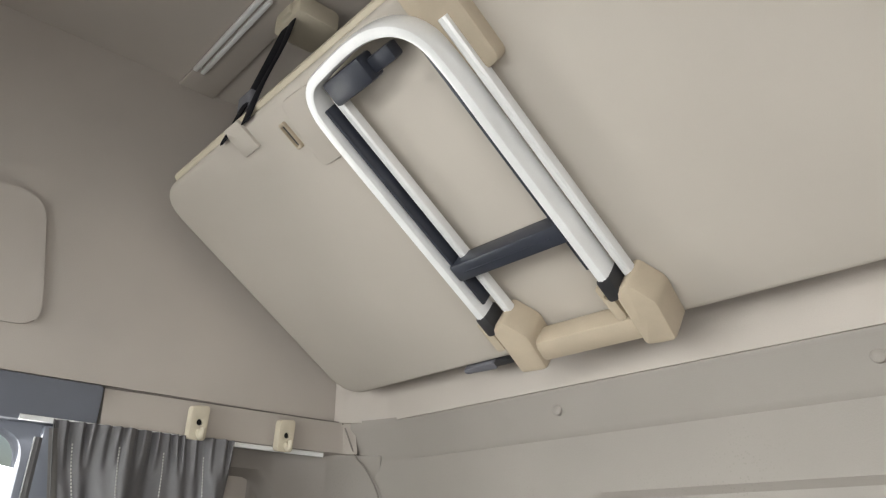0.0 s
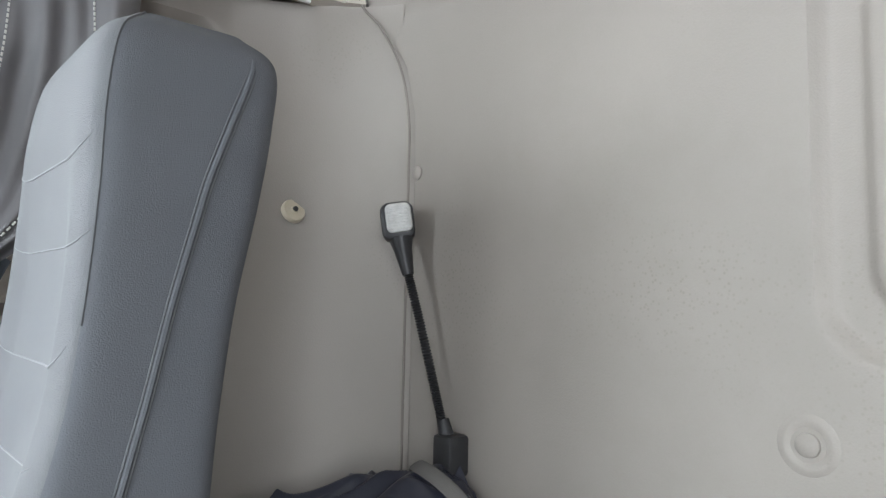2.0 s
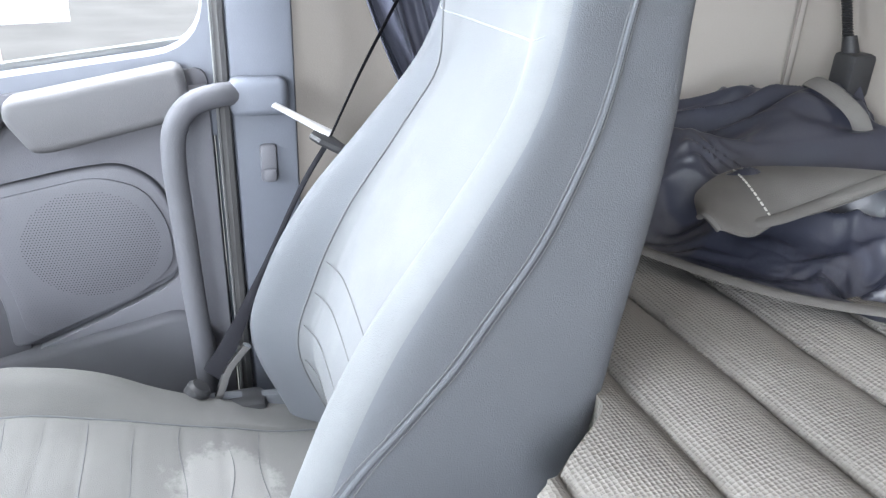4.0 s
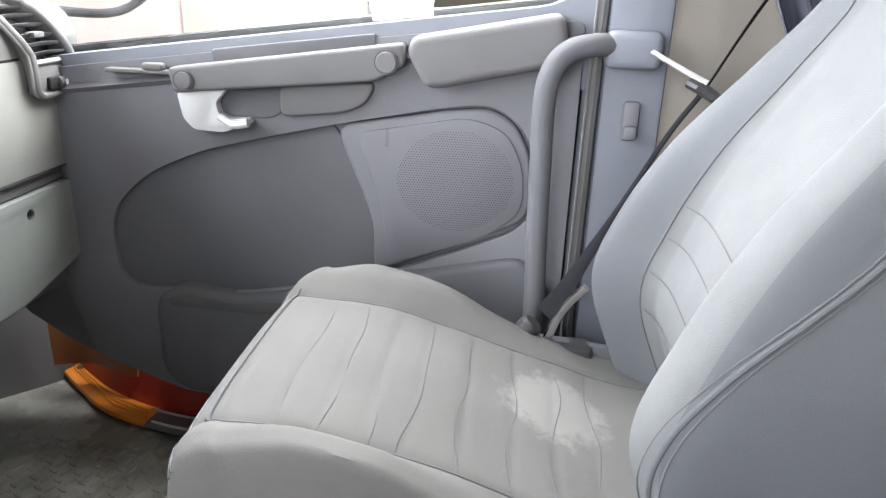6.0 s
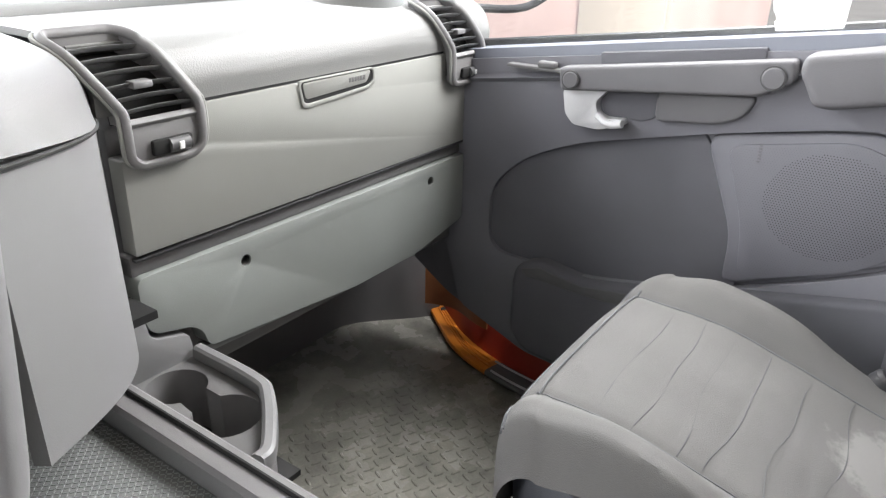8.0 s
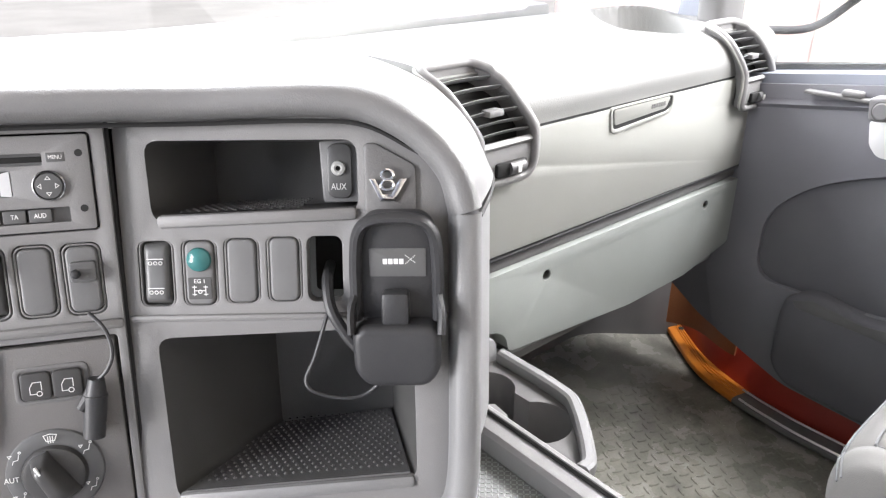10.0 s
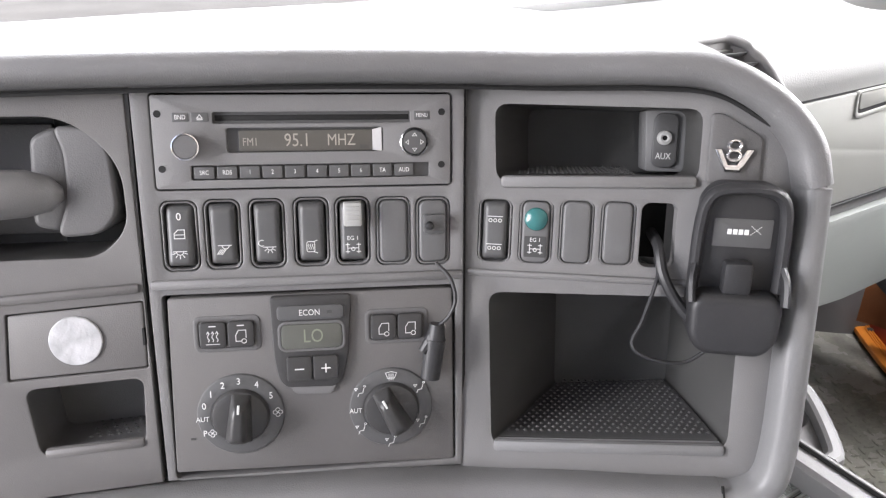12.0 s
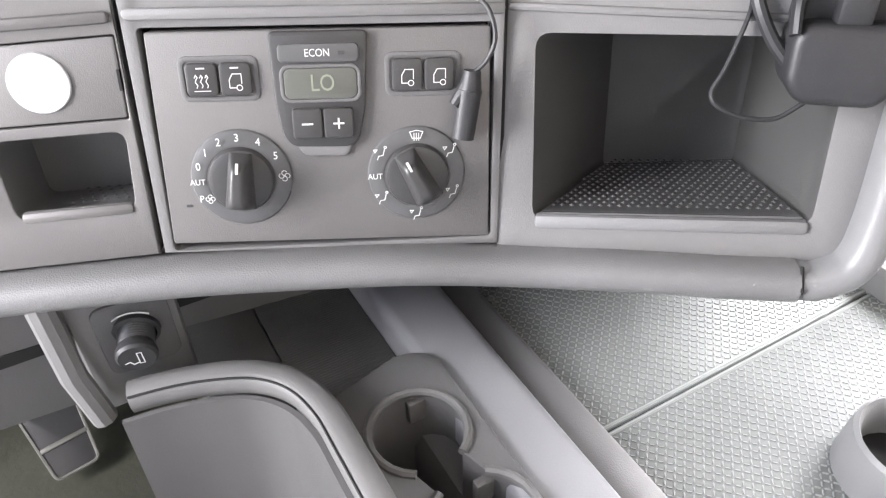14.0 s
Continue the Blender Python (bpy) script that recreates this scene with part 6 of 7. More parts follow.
part("side_frame", tube(smoothline(sidep, 7), 0.0115, 16, None, tuple(FR.to_3x3() @ V(0, 0, 1)), 0.018, power=2.6), FRAMEGREY, con, "smooth grey side frame")
bot = [onR(0.0765, -0.1515, 0.004), onR(0.03, -0.1540, 0.004), onR(-0.03, -0.1560, 0.004), onR(-0.105, -0.1600, 0.005), onM(0.06, -0.1900, 0.005), onM(-0.03, -0.1895, 0.004), onM(-0.10, -0.1910, 0.004), onM(-0.20, -0.1975, 0.004), onM(-0.33, -0.209, 0.004)]
part("bottom_beam", tube(smoothline(bot, 7), 0.0125, 16, None, tuple(FM.to_3x3() @ V(0, 0, 1)), 0.020, power=2.4), ROLL, con, "grained grey bottom beam")
part("beam_joint", tube([onR(0.0775, -0.1645, 0.010), onR(0.0770, -0.1515, 0.0240), onR(0.0765, -0.1385, 0.016)], 0.0012, 6), DEEP, con)

# console body towards the passenger: side wall and padded shoulder
A, B = V(0.128, 1.397, 0), V(0.366, 1.690, 0)


def side_wall(u, v):
    p = A.lerp(B, u)
    bow = V(0.78, -0.62, 0) * (0.030 * math.sin(math.pi * min(1, u * 1.05)) )
    zb = 0.512 - 0.10 * u
    zt = 0.724 - 0.055 * u
    return V(p.x, p.y, zb + (zt - zb) * v) + bow * (1 - 0.2 * v)


part("side_wall", sheet(side_wall, 24, 14, 0.012), FRAMEGREY, con, "light grey console flank", 60)


def pad_edge():
    """Line on the crown of the padded rim from which the top runs back."""
    n = (FR.to_3x3() @ V(0, 0, 1)).normalized()
    line, out = smoothline(top, 14), []
    for i, p in enumerate(line):
        d = (line[min(i + 1, len(line) - 1)] - line[max(i - 1, 0)]).normalized()
        o = n.cross(d).normalized()
        if o.z < 0 and o.x < 0:
            o = -o
        out.append(p + o * 0.0112 - n * 0.004)
    return out


PAD_EDGE = pad_edge()


def shoulder(u, v):
    """Padded top from the rim back to the windscreen."""
    p = along(PAD_EDGE, u)
    back = smoothline([(-0.62, 2.24, 0.735), (-0.3, 2.25, 0.738), (0.0, 2.25, 0.740), (0.20, 2.20, 0.745), (0.30, 1.90, 0.752), (0.345, 1.75, 0.740), (0.362, 1.70, 0.715), (0.366, 1.688, 0.668)], 8)
    q = along(back, u)
    r = p.lerp(q, v)
    lift = 0.022 * math.sin(math.pi * v) * (1 - 2.0 * max(0, u - 0.5))
    out = V(0.78, -0.62, 0) * (0.0245 * math.sin(math.pi * min(1, 1.05 * v)) * max(0, u - 0.75) / 0.25)
    return r + V(0, 0, lift) + out


part("padded_shoulder", sheet(shoulder, 150, 30, 0.010), ROLL, con, "padded grained console top", 60)
part("shoulder_seam", tube([side_wall(k / 20, 1.0) + V(0.0015, -0.0015, 0.0) for k in range(21)], 0.0022, 6), DEEP, con)
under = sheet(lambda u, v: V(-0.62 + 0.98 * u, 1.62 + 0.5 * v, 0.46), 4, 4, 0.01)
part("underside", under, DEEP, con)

# ---- radio ----
radio = thing("car_radio", FM, "grey car radio with a display, buttons and two dials", "radio")
part("face", plate(rr(0.0162, 0.0665, 0.1975, 0.0615, 0.002), -0.04, 0.0012, 0.0008, [rr(0.0217, 0.0823, 0.1315, 0.0078, 0.0010), rr(0.0164, 0.0675, 0.1045, 0.0165, 0.0020), rr(0.0202, 0.0462, 0.1600, 0.0100, 0.0010)]), PANEL, radio)
part("recess", plate(rr(0.0162, 0.0665, 0.1955, 0.0595, 0.002), -0.01, -0.0032), SWITCH, radio)
for (u, v) in ((-0.0785, 0.0851), (0.1090, 0.0854), (-0.0780, 0.0491), (0.1087, 0.0494)):
    part("key_hole", lathe([(0, 0.0014), (0.0024, 0.0014), (0.0024, 0.0)], 14, None, Matrix.Translation((u, v, 0))), DEEP, radio)
part("disc_slot", box(-0.043, 0.0865, 0.0803, 0.0840, -0.004, -0.0028, 0.0004), DEEP, radio, "narrow disc slot")
part("display", plate(rr(0.0165, 0.0668, 0.0890, 0.0142, 0.0008), -0.0031, -0.0012, 0.0004), LCDBACK, radio, "dim amber display")
part("display_end", plate([(0.0612, 0.0600), (0.0675, 0.0592), (0.0675, 0.0755), (0.0612, 0.0738)], -0.0031, -0.0004), SATIN, radio)
seg = words("95.1", 0.0125, 0.0105, 0.0668, -0.0011, None, "CENTER", 0.0001, 0.82)
words("MHZ", 0.0112, 0.0400, 0.0668, -0.0011, seg, "CENTER", 0.0001, 0.80)
words("FM1", 0.0075, -0.0205, 0.0660, -0.0011, seg, "CENTER", 0.0001, 0.8)
part("display_text", seg, LCDINK, radio, "lit frequency reading")
part("display_note", words("RDS", 0.0036, 0.0558, 0.0625, -0.0011, None, "CENTER", 0.0001), DARKINK, radio)


def key(u, v, w, h, s, size=0.0042):
    k = part("button", plate(rr(u, v, w, h, 0.0008), -0.0031, 0.0016, 0.0006), SWITCH, radio)
    if s:
        part("legend", words(s, size, u, v, 0.0017, None, "CENTER", 0.00008, 0.82), WHITEINK, k)
    return k


key(-0.0642, 0.0828, 0.0108, 0.0062, "BND")
ek = key(-0.0518, 0.0828, 0.0112, 0.0062, "")
ej = bmesh.new()
stroke(ej, [(-0.0535, 0.0822), (-0.0518, 0.0845), (-0.0501, 0.0822), (-0.0535, 0.0822)], 0.0004, 0.0017, 0.0001)
stroke(ej, [(-0.0535, 0.0812), (-0.0501, 0.0812)], 0.0004, 0.0017, 0.0001)
part("legend", ej, WHITEINK, ek)
key(0.0952, 0.0832, 0.0112, 0.0062, "MENU", 0.0036)
names = ["SRC", "RDS", "1", "2", "3", "4", "5", "6", "TA", "AUD"]
for k, s in enumerate(names):
    key(-0.0512 + 0.01485 * k, 0.0462, 0.0132, 0.0082, s)
dial = part("volume_dial", lathe([(0, 0.0095), (0.0072, 0.0095), (0.0078, 0.0088), (0.0080, 0.0), (0.0110, 0.0008), (0.0115, -0.002)], 40, None, Matrix.Translation((-0.0610, 0.0640, 0))), DASHDARK, radio, "round volume dial")
part("dial_ring", lathe([(0.0076, 0.0088), (0.0080, 0.0098), (0.0088, 0.0096), (0.0090, 0.0070), (0.0082, 0.002)], 40, None, Matrix.Translation((-0.0610, 0.0640, 0))), CHROME, dial, "chrome ring")
nav = part("cursor_pad", lathe([(0, 0.0040), (0.0078, 0.0036), (0.0085, 0.0020), (0.0085, 0.0)], 40, None, Matrix.Translation((0.0898, 0.0652, 0))), SWITCH, radio, "round four-way pad")
part("pad_ring", lathe([(0.0085, 0.0022), (0.0090, 0.0034), (0.0099, 0.0026), (0.0102, 0.0)], 40, None, Matrix.Translation((0.0898, 0.0652, 0))), CHROME, nav, "chrome ring")
ar = bmesh.new()
for a in (0, 90, 180, 270):
    c, s = math.cos(radians(a)), math.sin(radians(a))
    pts = [(0.0062, 0.0), (0.0042, 0.0015), (0.0042, -0.0015), (0.0062, 0.0)]
    stroke(ar, [(0.0898 + x * c - y * s, 0.0652 + x * s + y * c) for x, y in pts], 0.0004, 0.0042, 0.0001)
part("legend", ar, WHITEINK, nav)

# ---- rocker switches ----
def icon(kind, bm, u, v, d, s=1.0):
    """Small printed pictograms of the switches."""
    def L(*pts, w=0.0005):
        stroke(bm, [(u + x * s, v + y * s) for x, y in pts], w, d, 0.0001)
    def arc(cx, cy, r, a0, a1, n=10):
        L(*[(cx + r * math.cos(radians(a0 + (a1 - a0) * k / n)), cy + r * math.sin(radians(a0 + (a1 - a0) * k / n))) for k in range(n + 1)])
    if kind == "lamp":
        L((-0.0045, 0.003), (0.0045, 0.003)); arc(0, 0.003, 0.0025, 180, 360)
        for a in (200, 235, 270, 305, 340):
            c, q = math.cos(radians(a)), math.sin(radians(a))
            L((0.0035 * c, 0.003 + 0.0035 * q), (0.0052 * c, 0.003 + 0.0052 * q))
    elif kind == "spot":
        L((-0.0035, 0.003), (0.0055, 0.003)); arc(0.0015, 0.003, 0.0025, 180, 360)
        for k in range(4):
            L((-0.002 + 0.0012 * k, 0.0), (-0.0045 + 0.0012 * k, -0.0035))
    elif kind == "moon":
        arc(-0.0042, 0.004, 0.0022, 60, 300); L((-0.003, 0.001), (0.0055, 0.001)); arc(0.0015, 0.001, 0.0022, 180, 360)
        for a in (215, 250, 290, 325):
            c, q = math.cos(radians(a)), math.sin(radians(a))
            L((0.0015 + 0.003 * c, 0.001 + 0.003 * q), (0.0015 + 0.0045 * c, 0.001 + 0.0045 * q))
    elif kind == "mirror":
        L(*[(x, y) for x, y in rr(-0.001, 0, 0.006, 0.008, 0.0015, 3)], (0.002, 0.0025))
        L((0.0015, 0.004), (0.004, 0.005)); L((0.0015, -0.004), (0.004, -0.005))
        for k in range(3):
            L(*[(-0.0026 + 0.0016 * k + 0.0005 * math.sin(j * 1.6), -0.002 + 0.001 * j) for j in range(5)], w=0.0004)
    elif kind == "door":
        L((-0.004, -0.003), (-0.004, 0.001), (-0.001, 0.004), (0.004, 0.004), (0.004, -0.003), (-0.004, -0.003)); L((-0.004, 0.0), (0.004, 0.0))
    elif kind == "axle":
        L((-0.0045, 0.004), (-0.0045, -0.004)); L((0.0045, 0.004), (0.0045, -0.004)); L((-0.0045, 0.0), (0.0045, 0.0))
        L((-0.006, 0.003), (-0.003, 0.003)); L((-0.006, -0.003), (-0.003, -0.003)); L((0.003, 0.003), (0.006, 0.003)); L((0.003, -0.003), (0.006, -0.003)); arc(0, -0.0008, 0.0014, 0, 360)
    elif kind == "wheels":
        L((-0.0055, 0.0022), (0.0055, 0.0022))
        for x in (-0.0036, 0.0, 0.0036):
            arc(x, -0.0008, 0.0012, 0, 360, 12)
    elif kind == "heat":
        for k in range(3):
            L(*[(-0.003 + 0.003 * k + 0.0006 * math.sin(j * 1.5), -0.003 + 0.0011 * j) for j in range(7)])
            L((-0.0038 + 0.003 * k, 0.0028), (-0.003 + 0.003 * k, 0.0042), (-0.0022 + 0.003 * k, 0.0028))
        L((-0.0045, -0.005), (0.0045, -0.005))
    elif kind == "cab":
        L((-0.0035, -0.003), (-0.0035, 0.001), (-0.0015, 0.0045), (0.0035, 0.0045), (0.0035, -0.001)); arc(0.002, -0.0035, 0.0016, 0, 360, 12); L((-0.0035, -0.0035), (0.0, -0.0035))
    elif kind == "fan":
        for a in (0, 90, 180, 270):
            arc(0.002 * math.cos(radians(a)), 0.002 * math.sin(radians(a)), 0.0017, a - 60, a + 200, 8)
    elif kind == "seat":
        L((0.002, 0.003), (0.001, -0.001), (-0.002, -0.0015), (-0.003, -0.004)); arc(0.0026, 0.0046, 0.0008, 0, 360, 8); L((-0.0045, 0.001), (-0.003, 0.003), (-0.0055, 0.003), (-0.0045, 0.001))
    elif kind == "screen":
        L((-0.0045, 0.002), (-0.0028, -0.0025), (0.0028, -0.0025), (0.0045, 0.002), (0.0, 0.003), (-0.0045, 0.002))
        for k in range(3):
            L((-0.0016 + 0.0016 * k, -0.004), (-0.0016 + 0.0016 * k, 0.001))


def rocker(F, u, v, label, legends=(), blank=False, tilt=0.0):
    s = thing("rocker_switch", F @ Matrix.Translation((u, v, 0)), label, "switch", "rocker switches on the console")
    part("bezel", plate(rr(0, 0, SWW + 0.0030, SWH + 0.0028, 0.006), -0.016, -0.0005, 0.0008, [rr(0, 0, SWW, SWH, 0.005)]), DASHDARK if not blank else PANEL, s)
    if blank:
        part("cap", plate(rr(0, 0, SWW - 0.001, SWH - 0.001, 0.005), -0.010, 0.0012, 0.0018, seg=3), BLANK, s)
        return s
    def face(a, b):
        x, y = (a - 0.5) * 2, (b - 0.5) * 2
        e = (1 - abs(x) ** 8) * (1 - abs(y) ** 10)
        return V(x * (SWW / 2 - 0.0008), y * (SWH / 2 - 0.0008), -0.006 + e * (0.0085 + 0.0035 * tilt * y - 0.0012 * (1 - y * y) + 0.0006 * (1 - x * x)))
    k = part("rocker", sheet(face, 16, 28, 0.0), SWITCH, s, "", 60)
    for kind, dv, sz in legends:
        t = bmesh.new()
        y = dv / (SWH / 2)
        d = 0.0028 + 0.0035 * tilt * y + 0.0006 - 0.0012 * (1 - y * y)
        if kind[0] == "#":
            words(kind[1:], sz, 0, dv, d, t, "CENTER", 0.00008)
        else:
            icon(kind, t, 0, dv, d, sz)
        part("legend", t, WHITEINK, k)
    return s


rocker(FM, *SW_M[0], "black rocker switch with zero, door and lamp symbols", [("#0", 0.0135, 0.0072), ("door", 0.0015, 0.85), ("lamp", -0.0125, 0.95)], tilt=-0.8)
rocker(FM, *SW_M[1], "black rocker switch with a spot lamp symbol", [("spot", -0.010, 0.95)], tilt=0.5)
rocker(FM, *SW_M[2], "black rocker switch with a night lamp symbol", [("moon", -0.010, 0.95)], tilt=0.5)
rocker(FM, *SW_M[3], "black rocker switch with a heated mirror symbol", [("mirror", -0.010, 0.9)], tilt=0.5)
s5 = rocker(FM, *SW_M[4], "black rocker switch with a white guard and axle symbol", [("#EG 1", -0.0045, 0.0042), ("axle", -0.0115, 0.85)], tilt=0.2)
gd = plate(rr(0.0, 0.0130, 0.0125, 0.0165, 0.0015), 0.0010, 0.0085, 0.0012)
for k in range(4):
    box(-0.0045, 0.0045, 0.0085 + 0.003 * k, 0.0097 + 0.003 * k, 0.0082, 0.0092, 0.0002, gd)
part("guard", gd, GUARDWHITE, s5, "white ribbed switch guard")
rocker(FM, *SW_M[5], "plain grey blanking cap", blank=True)
s7 = rocker(FM, *SW_M[6], "grey blanking cap with a cable socket", blank=True)
part("socket_block", plate(rr(0.0008, 0.0058, 0.0160, 0.0135, 0.0020), 0.0, 0.0055, 0.0012), SWITCH, s7)
part("plug_ball", lathe([(0, 0.0105), (0.0022, 0.0095), (0.0032, 0.0072), (0.0022, 0.0048)], 14, None, Matrix.Translation((-0.0035, 0.0050, 0))), BLACK, s7)
rocker(FR, *SW_R[0], "black rocker switch with wheel symbols", [("wheels", 0.0085, 0.95), ("wheels", -0.0115, 0.95)], tilt=-0.3)
s9 = rocker(FR, *SW_R[1], "blanking cap with a round green telephone lamp", blank=True)
part("lamp_lens", lathe([(0, 0.0062), (0.0045, 0.0055), (0.0078, 0.0032), (0.0088, 0.0)], 28, None, Matrix.Translation((0.0, 0.0095, 0))), GREEN, s9, "green lens")
part("label_plate", plate(rr(0.0, -0.0105, 0.0155, 0.0150, 0.0006), 0.0, 0.0018), DARKINK, s9)
t = words("EG 1", 0.0040, 0.0, -0.0055, 0.0019, None, "CENTER", 0.00008)
icon("axle", t, 0.0, -0.0120, 0.0019, 0.85)
part("legend", t, WHITEINK, s9)
rocker(FR, *SW_R[2], "plain grey blanking cap", blank=True)
rocker(FR, *SW_R[3], "plain grey blanking cap", blank=True)
cpart("empty_slot", plate(rr(SW_R[4][0], SW_R[4][1], SWW + 0.003, SWH, 0.003), -0.045, -0.040), DEEP, FR)

# cable with inline plug hanging from the last middle switch
pc = thing("plug_cable", None, "black cable with an inline plug hanging over the heater panel", "cable")
cab = smoothline([onM(0.104, -0.020, 0.006), onM(0.113, -0.030, 0.012), onM(0.1165, -0.045, 0.014), onM(0.112, -0.058, 0.012), onM(0.104, -0.066, 0.010)], 6)
part("lead", tube(cab, 0.0014, 8), BLACK, pc)
part("strain_relief", tube([onM(0.104, -0.064, 0.010), onM(0.1025, -0.076, 0.010)], [0.0052, 0.0072], 14), BLACK, pc)
part("plug", tube([onM(0.1025, -0.075, 0.010), onM(0.1005, -0.090, 0.010), onM(0.0985, -0.1045, 0.010)], [0.0078, 0.0074, 0.0070], 16), BLACK, pc)
part("side_tab", tube([onM(0.1015, -0.073, 0.010), onM(0.0930, -0.084, 0.012)], [0.0055, 0.0035], 10), BLACK, pc)

# ---- heater panel ----
hv = thing("heater_panel", FM, "grey heater control panel with two dials and a display", "control panel")
part("face", plate(rounded([(-0.0820, -0.0400), (0.1160, -0.0400), (0.1175, -0.1745), (-0.0850, -0.1700)], 0.002), -0.02, 0.0006, 0.0008), HEATERGREY, hv)
# centre unit
cu_ = part("display_unit", plate(rounded([(-0.0125, -0.0405), (0.0445, -0.0405), (0.0415, -0.085), (0.0370, -0.1050), (0.0310, -0.1095), (-0.0030, -0.1085), (-0.0080, -0.1030), (-0.0110, -0.085)], 0.004), 0.0, 0.0045, 0.0018), KNOB, hv)
cu_.location.x = -0.001
part("econ_key", plate(rr(0.0157, -0.0525, 0.0465, 0.0105, 0.003), 0.004, 0.0062, 0.0010), SWITCH, cu_)
part("legend", words("ECON", 0.0062, 0.0150, -0.0525, 0.0063, None, "CENTER", 0.0001, 0.85), WHITEINK, cu_)
part("lamp", box(0.0270, 0.0305, -0.0535, -0.0515, 0.006, 0.0065), DARKINK, cu_)
part("display", plate(rr(0.0160, -0.0702, 0.0425, 0.0180, 0.004), 0.004, 0.0055, 0.0008), LCDGREEN, cu_, "greenish display")
part("display_bezel", plate(rr(0.0160, -0.0702, 0.0475, 0.0225, 0.006), 0.003, 0.0052, 0.0008, [rr(0.0160, -0.0702, 0.0425, 0.0180, 0.004)]), DASHDARK, cu_)
part("display_text", words("LO", 0.0140, 0.0170, -0.0702, 0.0056, None, "CENTER", 0.0001, 0.8), LCDINK2, cu_, "lit display letters")
for u, s in ((0.0065, "\u2212"), (0.0250, "+")):
    k = part("step_key", plate(rr(u, -0.0938, 0.0178, 0.0182, 0.002), 0.004, 0.0070, 0.0012), KNOB, cu_)
    t = bmesh.new()
    stroke(t, [(u - 0.0028, -0.0938), (u + 0.0028, -0.0938)], 0.0010, 0.0071, 0.0001)
    if s == "+":
        stroke(t, [(u, -0.0966), (u, -0.0910)], 0.0010, 0.0071, 0.0001)
    part("legend", t, WHITEINK, k)
part("lower_lip", plate(rounded([(-0.0020, -0.107), (0.0330, -0.108), (0.0290, -0.1155), (0.0030, -0.1145)], 0.003), 0.0, 0.0028, 0.001), PANEL, hv).location.x = -0.001
for u0, u1 in ((-0.0625, -0.0243), (0.0565, 0.0948)):
    part("key_surround", plate(rr((u0 + u1) / 2, -0.0668, u1 - u0 + 0.0075, 0.0265, 0.005), 0.0, 0.0014, 0.0008, [rr((u0 + u1) / 2, -0.0668, u1 - u0 + 0.001, 0.0200, 0.003)]), DASHDARK, hv)
for u0, u1, ks in ((-0.0625, -0.0243, ("heat", "cab")), (0.0565, 0.0948, ("cab", "cab"))):
    for k in range(2):
        w = (u1 - u0) / 2
        kk_ = part("key", plate(rr(u0 + w * (k + 0.5), -0.0668, w - 0.0010, 0.0190, 0.003), 0.0, 0.0042, 0.0012), KNOB, hv)
        t = bmesh.new()
        icon(ks[k], t, u0 + w * (k + 0.5), -0.0680, 0.0043, 1.0)
        if u0 < 0:
            stroke(t, [(u0 + w * (k + 0.5) - 0.002, -0.0600), (u0 + w * (k + 0.5) + 0.002, -0.0600)], 0.0008, 0.0043, 0.0001)
        part("legend", t, WHITEINK, kk_)


def dial_knob(cu, cv, ang, marks):
    ring = part("dial_ring", lathe([(0.0205, 0.004), (0.0222, 0.0045), (0.0300, 0.0020), (0.0312, 0.0)], 56, None, Matrix.Translation((cu, cv, 0))), SWITCH, hv, "printed dial ring")
    kn = part("dial_knob", lathe([(0, 0.0085), (0.0160, 0.0085), (0.0190, 0.0075), (0.0204, 0.0045), (0.0206, 0.001)], 48, None, Matrix.Translation((cu, cv, 0))), KNOB, hv, "black rotary dial")
    grip = sheet(lambda a, b: V((a - 0.5) * 0.0150 * (0.9 + 0.35 * (1 - b)), (b - 0.5) * 0.0355, 0.0080 + 0.0165 * (1 - (2 * abs(a - 0.5)) ** 4) * (1 - (2 * abs(b - 0.5)) ** 6)), 14, 20, 0.0)
    grip.transform(Matrix.Translation((cu, cv, 0)) @ pose(0, 0, 0, 0, 0, ang))
    part("grip", grip, KNOB, kn, "", 60)
    ptr = box(-0.0008, 0.0008, 0.0095, 0.0160, 0.0222, 0.0240, 0.0002)
    ptr.transform(Matrix.Translation((cu, cv, 0)) @ pose(0, 0, 0, 0, 0, ang))
    part("pointer", ptr, WHITEINK, kn)
    for a, s in marks:
        x, y = cu + 0.0262 * math.cos(radians(a)), cv + 0.0262 * math.sin(radians(a))
        t = bmesh.new()
        if s == "park_fan":
            words("P", 0.0062, x - 0.0018, y, 0.0046, t, "CENTER", 0.0001, 0.9)
            icon("fan", t, x + 0.0032, y, 0.0046, 0.75)
        elif s[0] == "#":
            words(s[1:], 0.0068 if len(s) == 2 else 0.0052, x, y, 0.0050, t, "CENTER", 0.0001, 0.9)
        else:
            icon(s, t, x, y, 0.0048, 0.9)
        part("legend", t, WHITEINK, ring)


dial_knob(-0.0375, -0.1275, -6, [(207, "park_fan"), (182, "#AUT"), (160, "#0"), (138, "#1"), (115, "#2"), (90, "#3"), (62, "#4"), (33, "#5"), (3, "fan")])
dial_knob(0.0705, -0.1292, 27, [(90, "screen"), (35, "seat"), (-28, "seat"), (-90, "seat"), (214, "seat"), (180, "#AUT"), (146, "seat")])
cpart("panel_mark", box(-0.0735, -0.0700, -0.1455, -0.1440, 0.0006, 0.0009), DARKINK, FM)

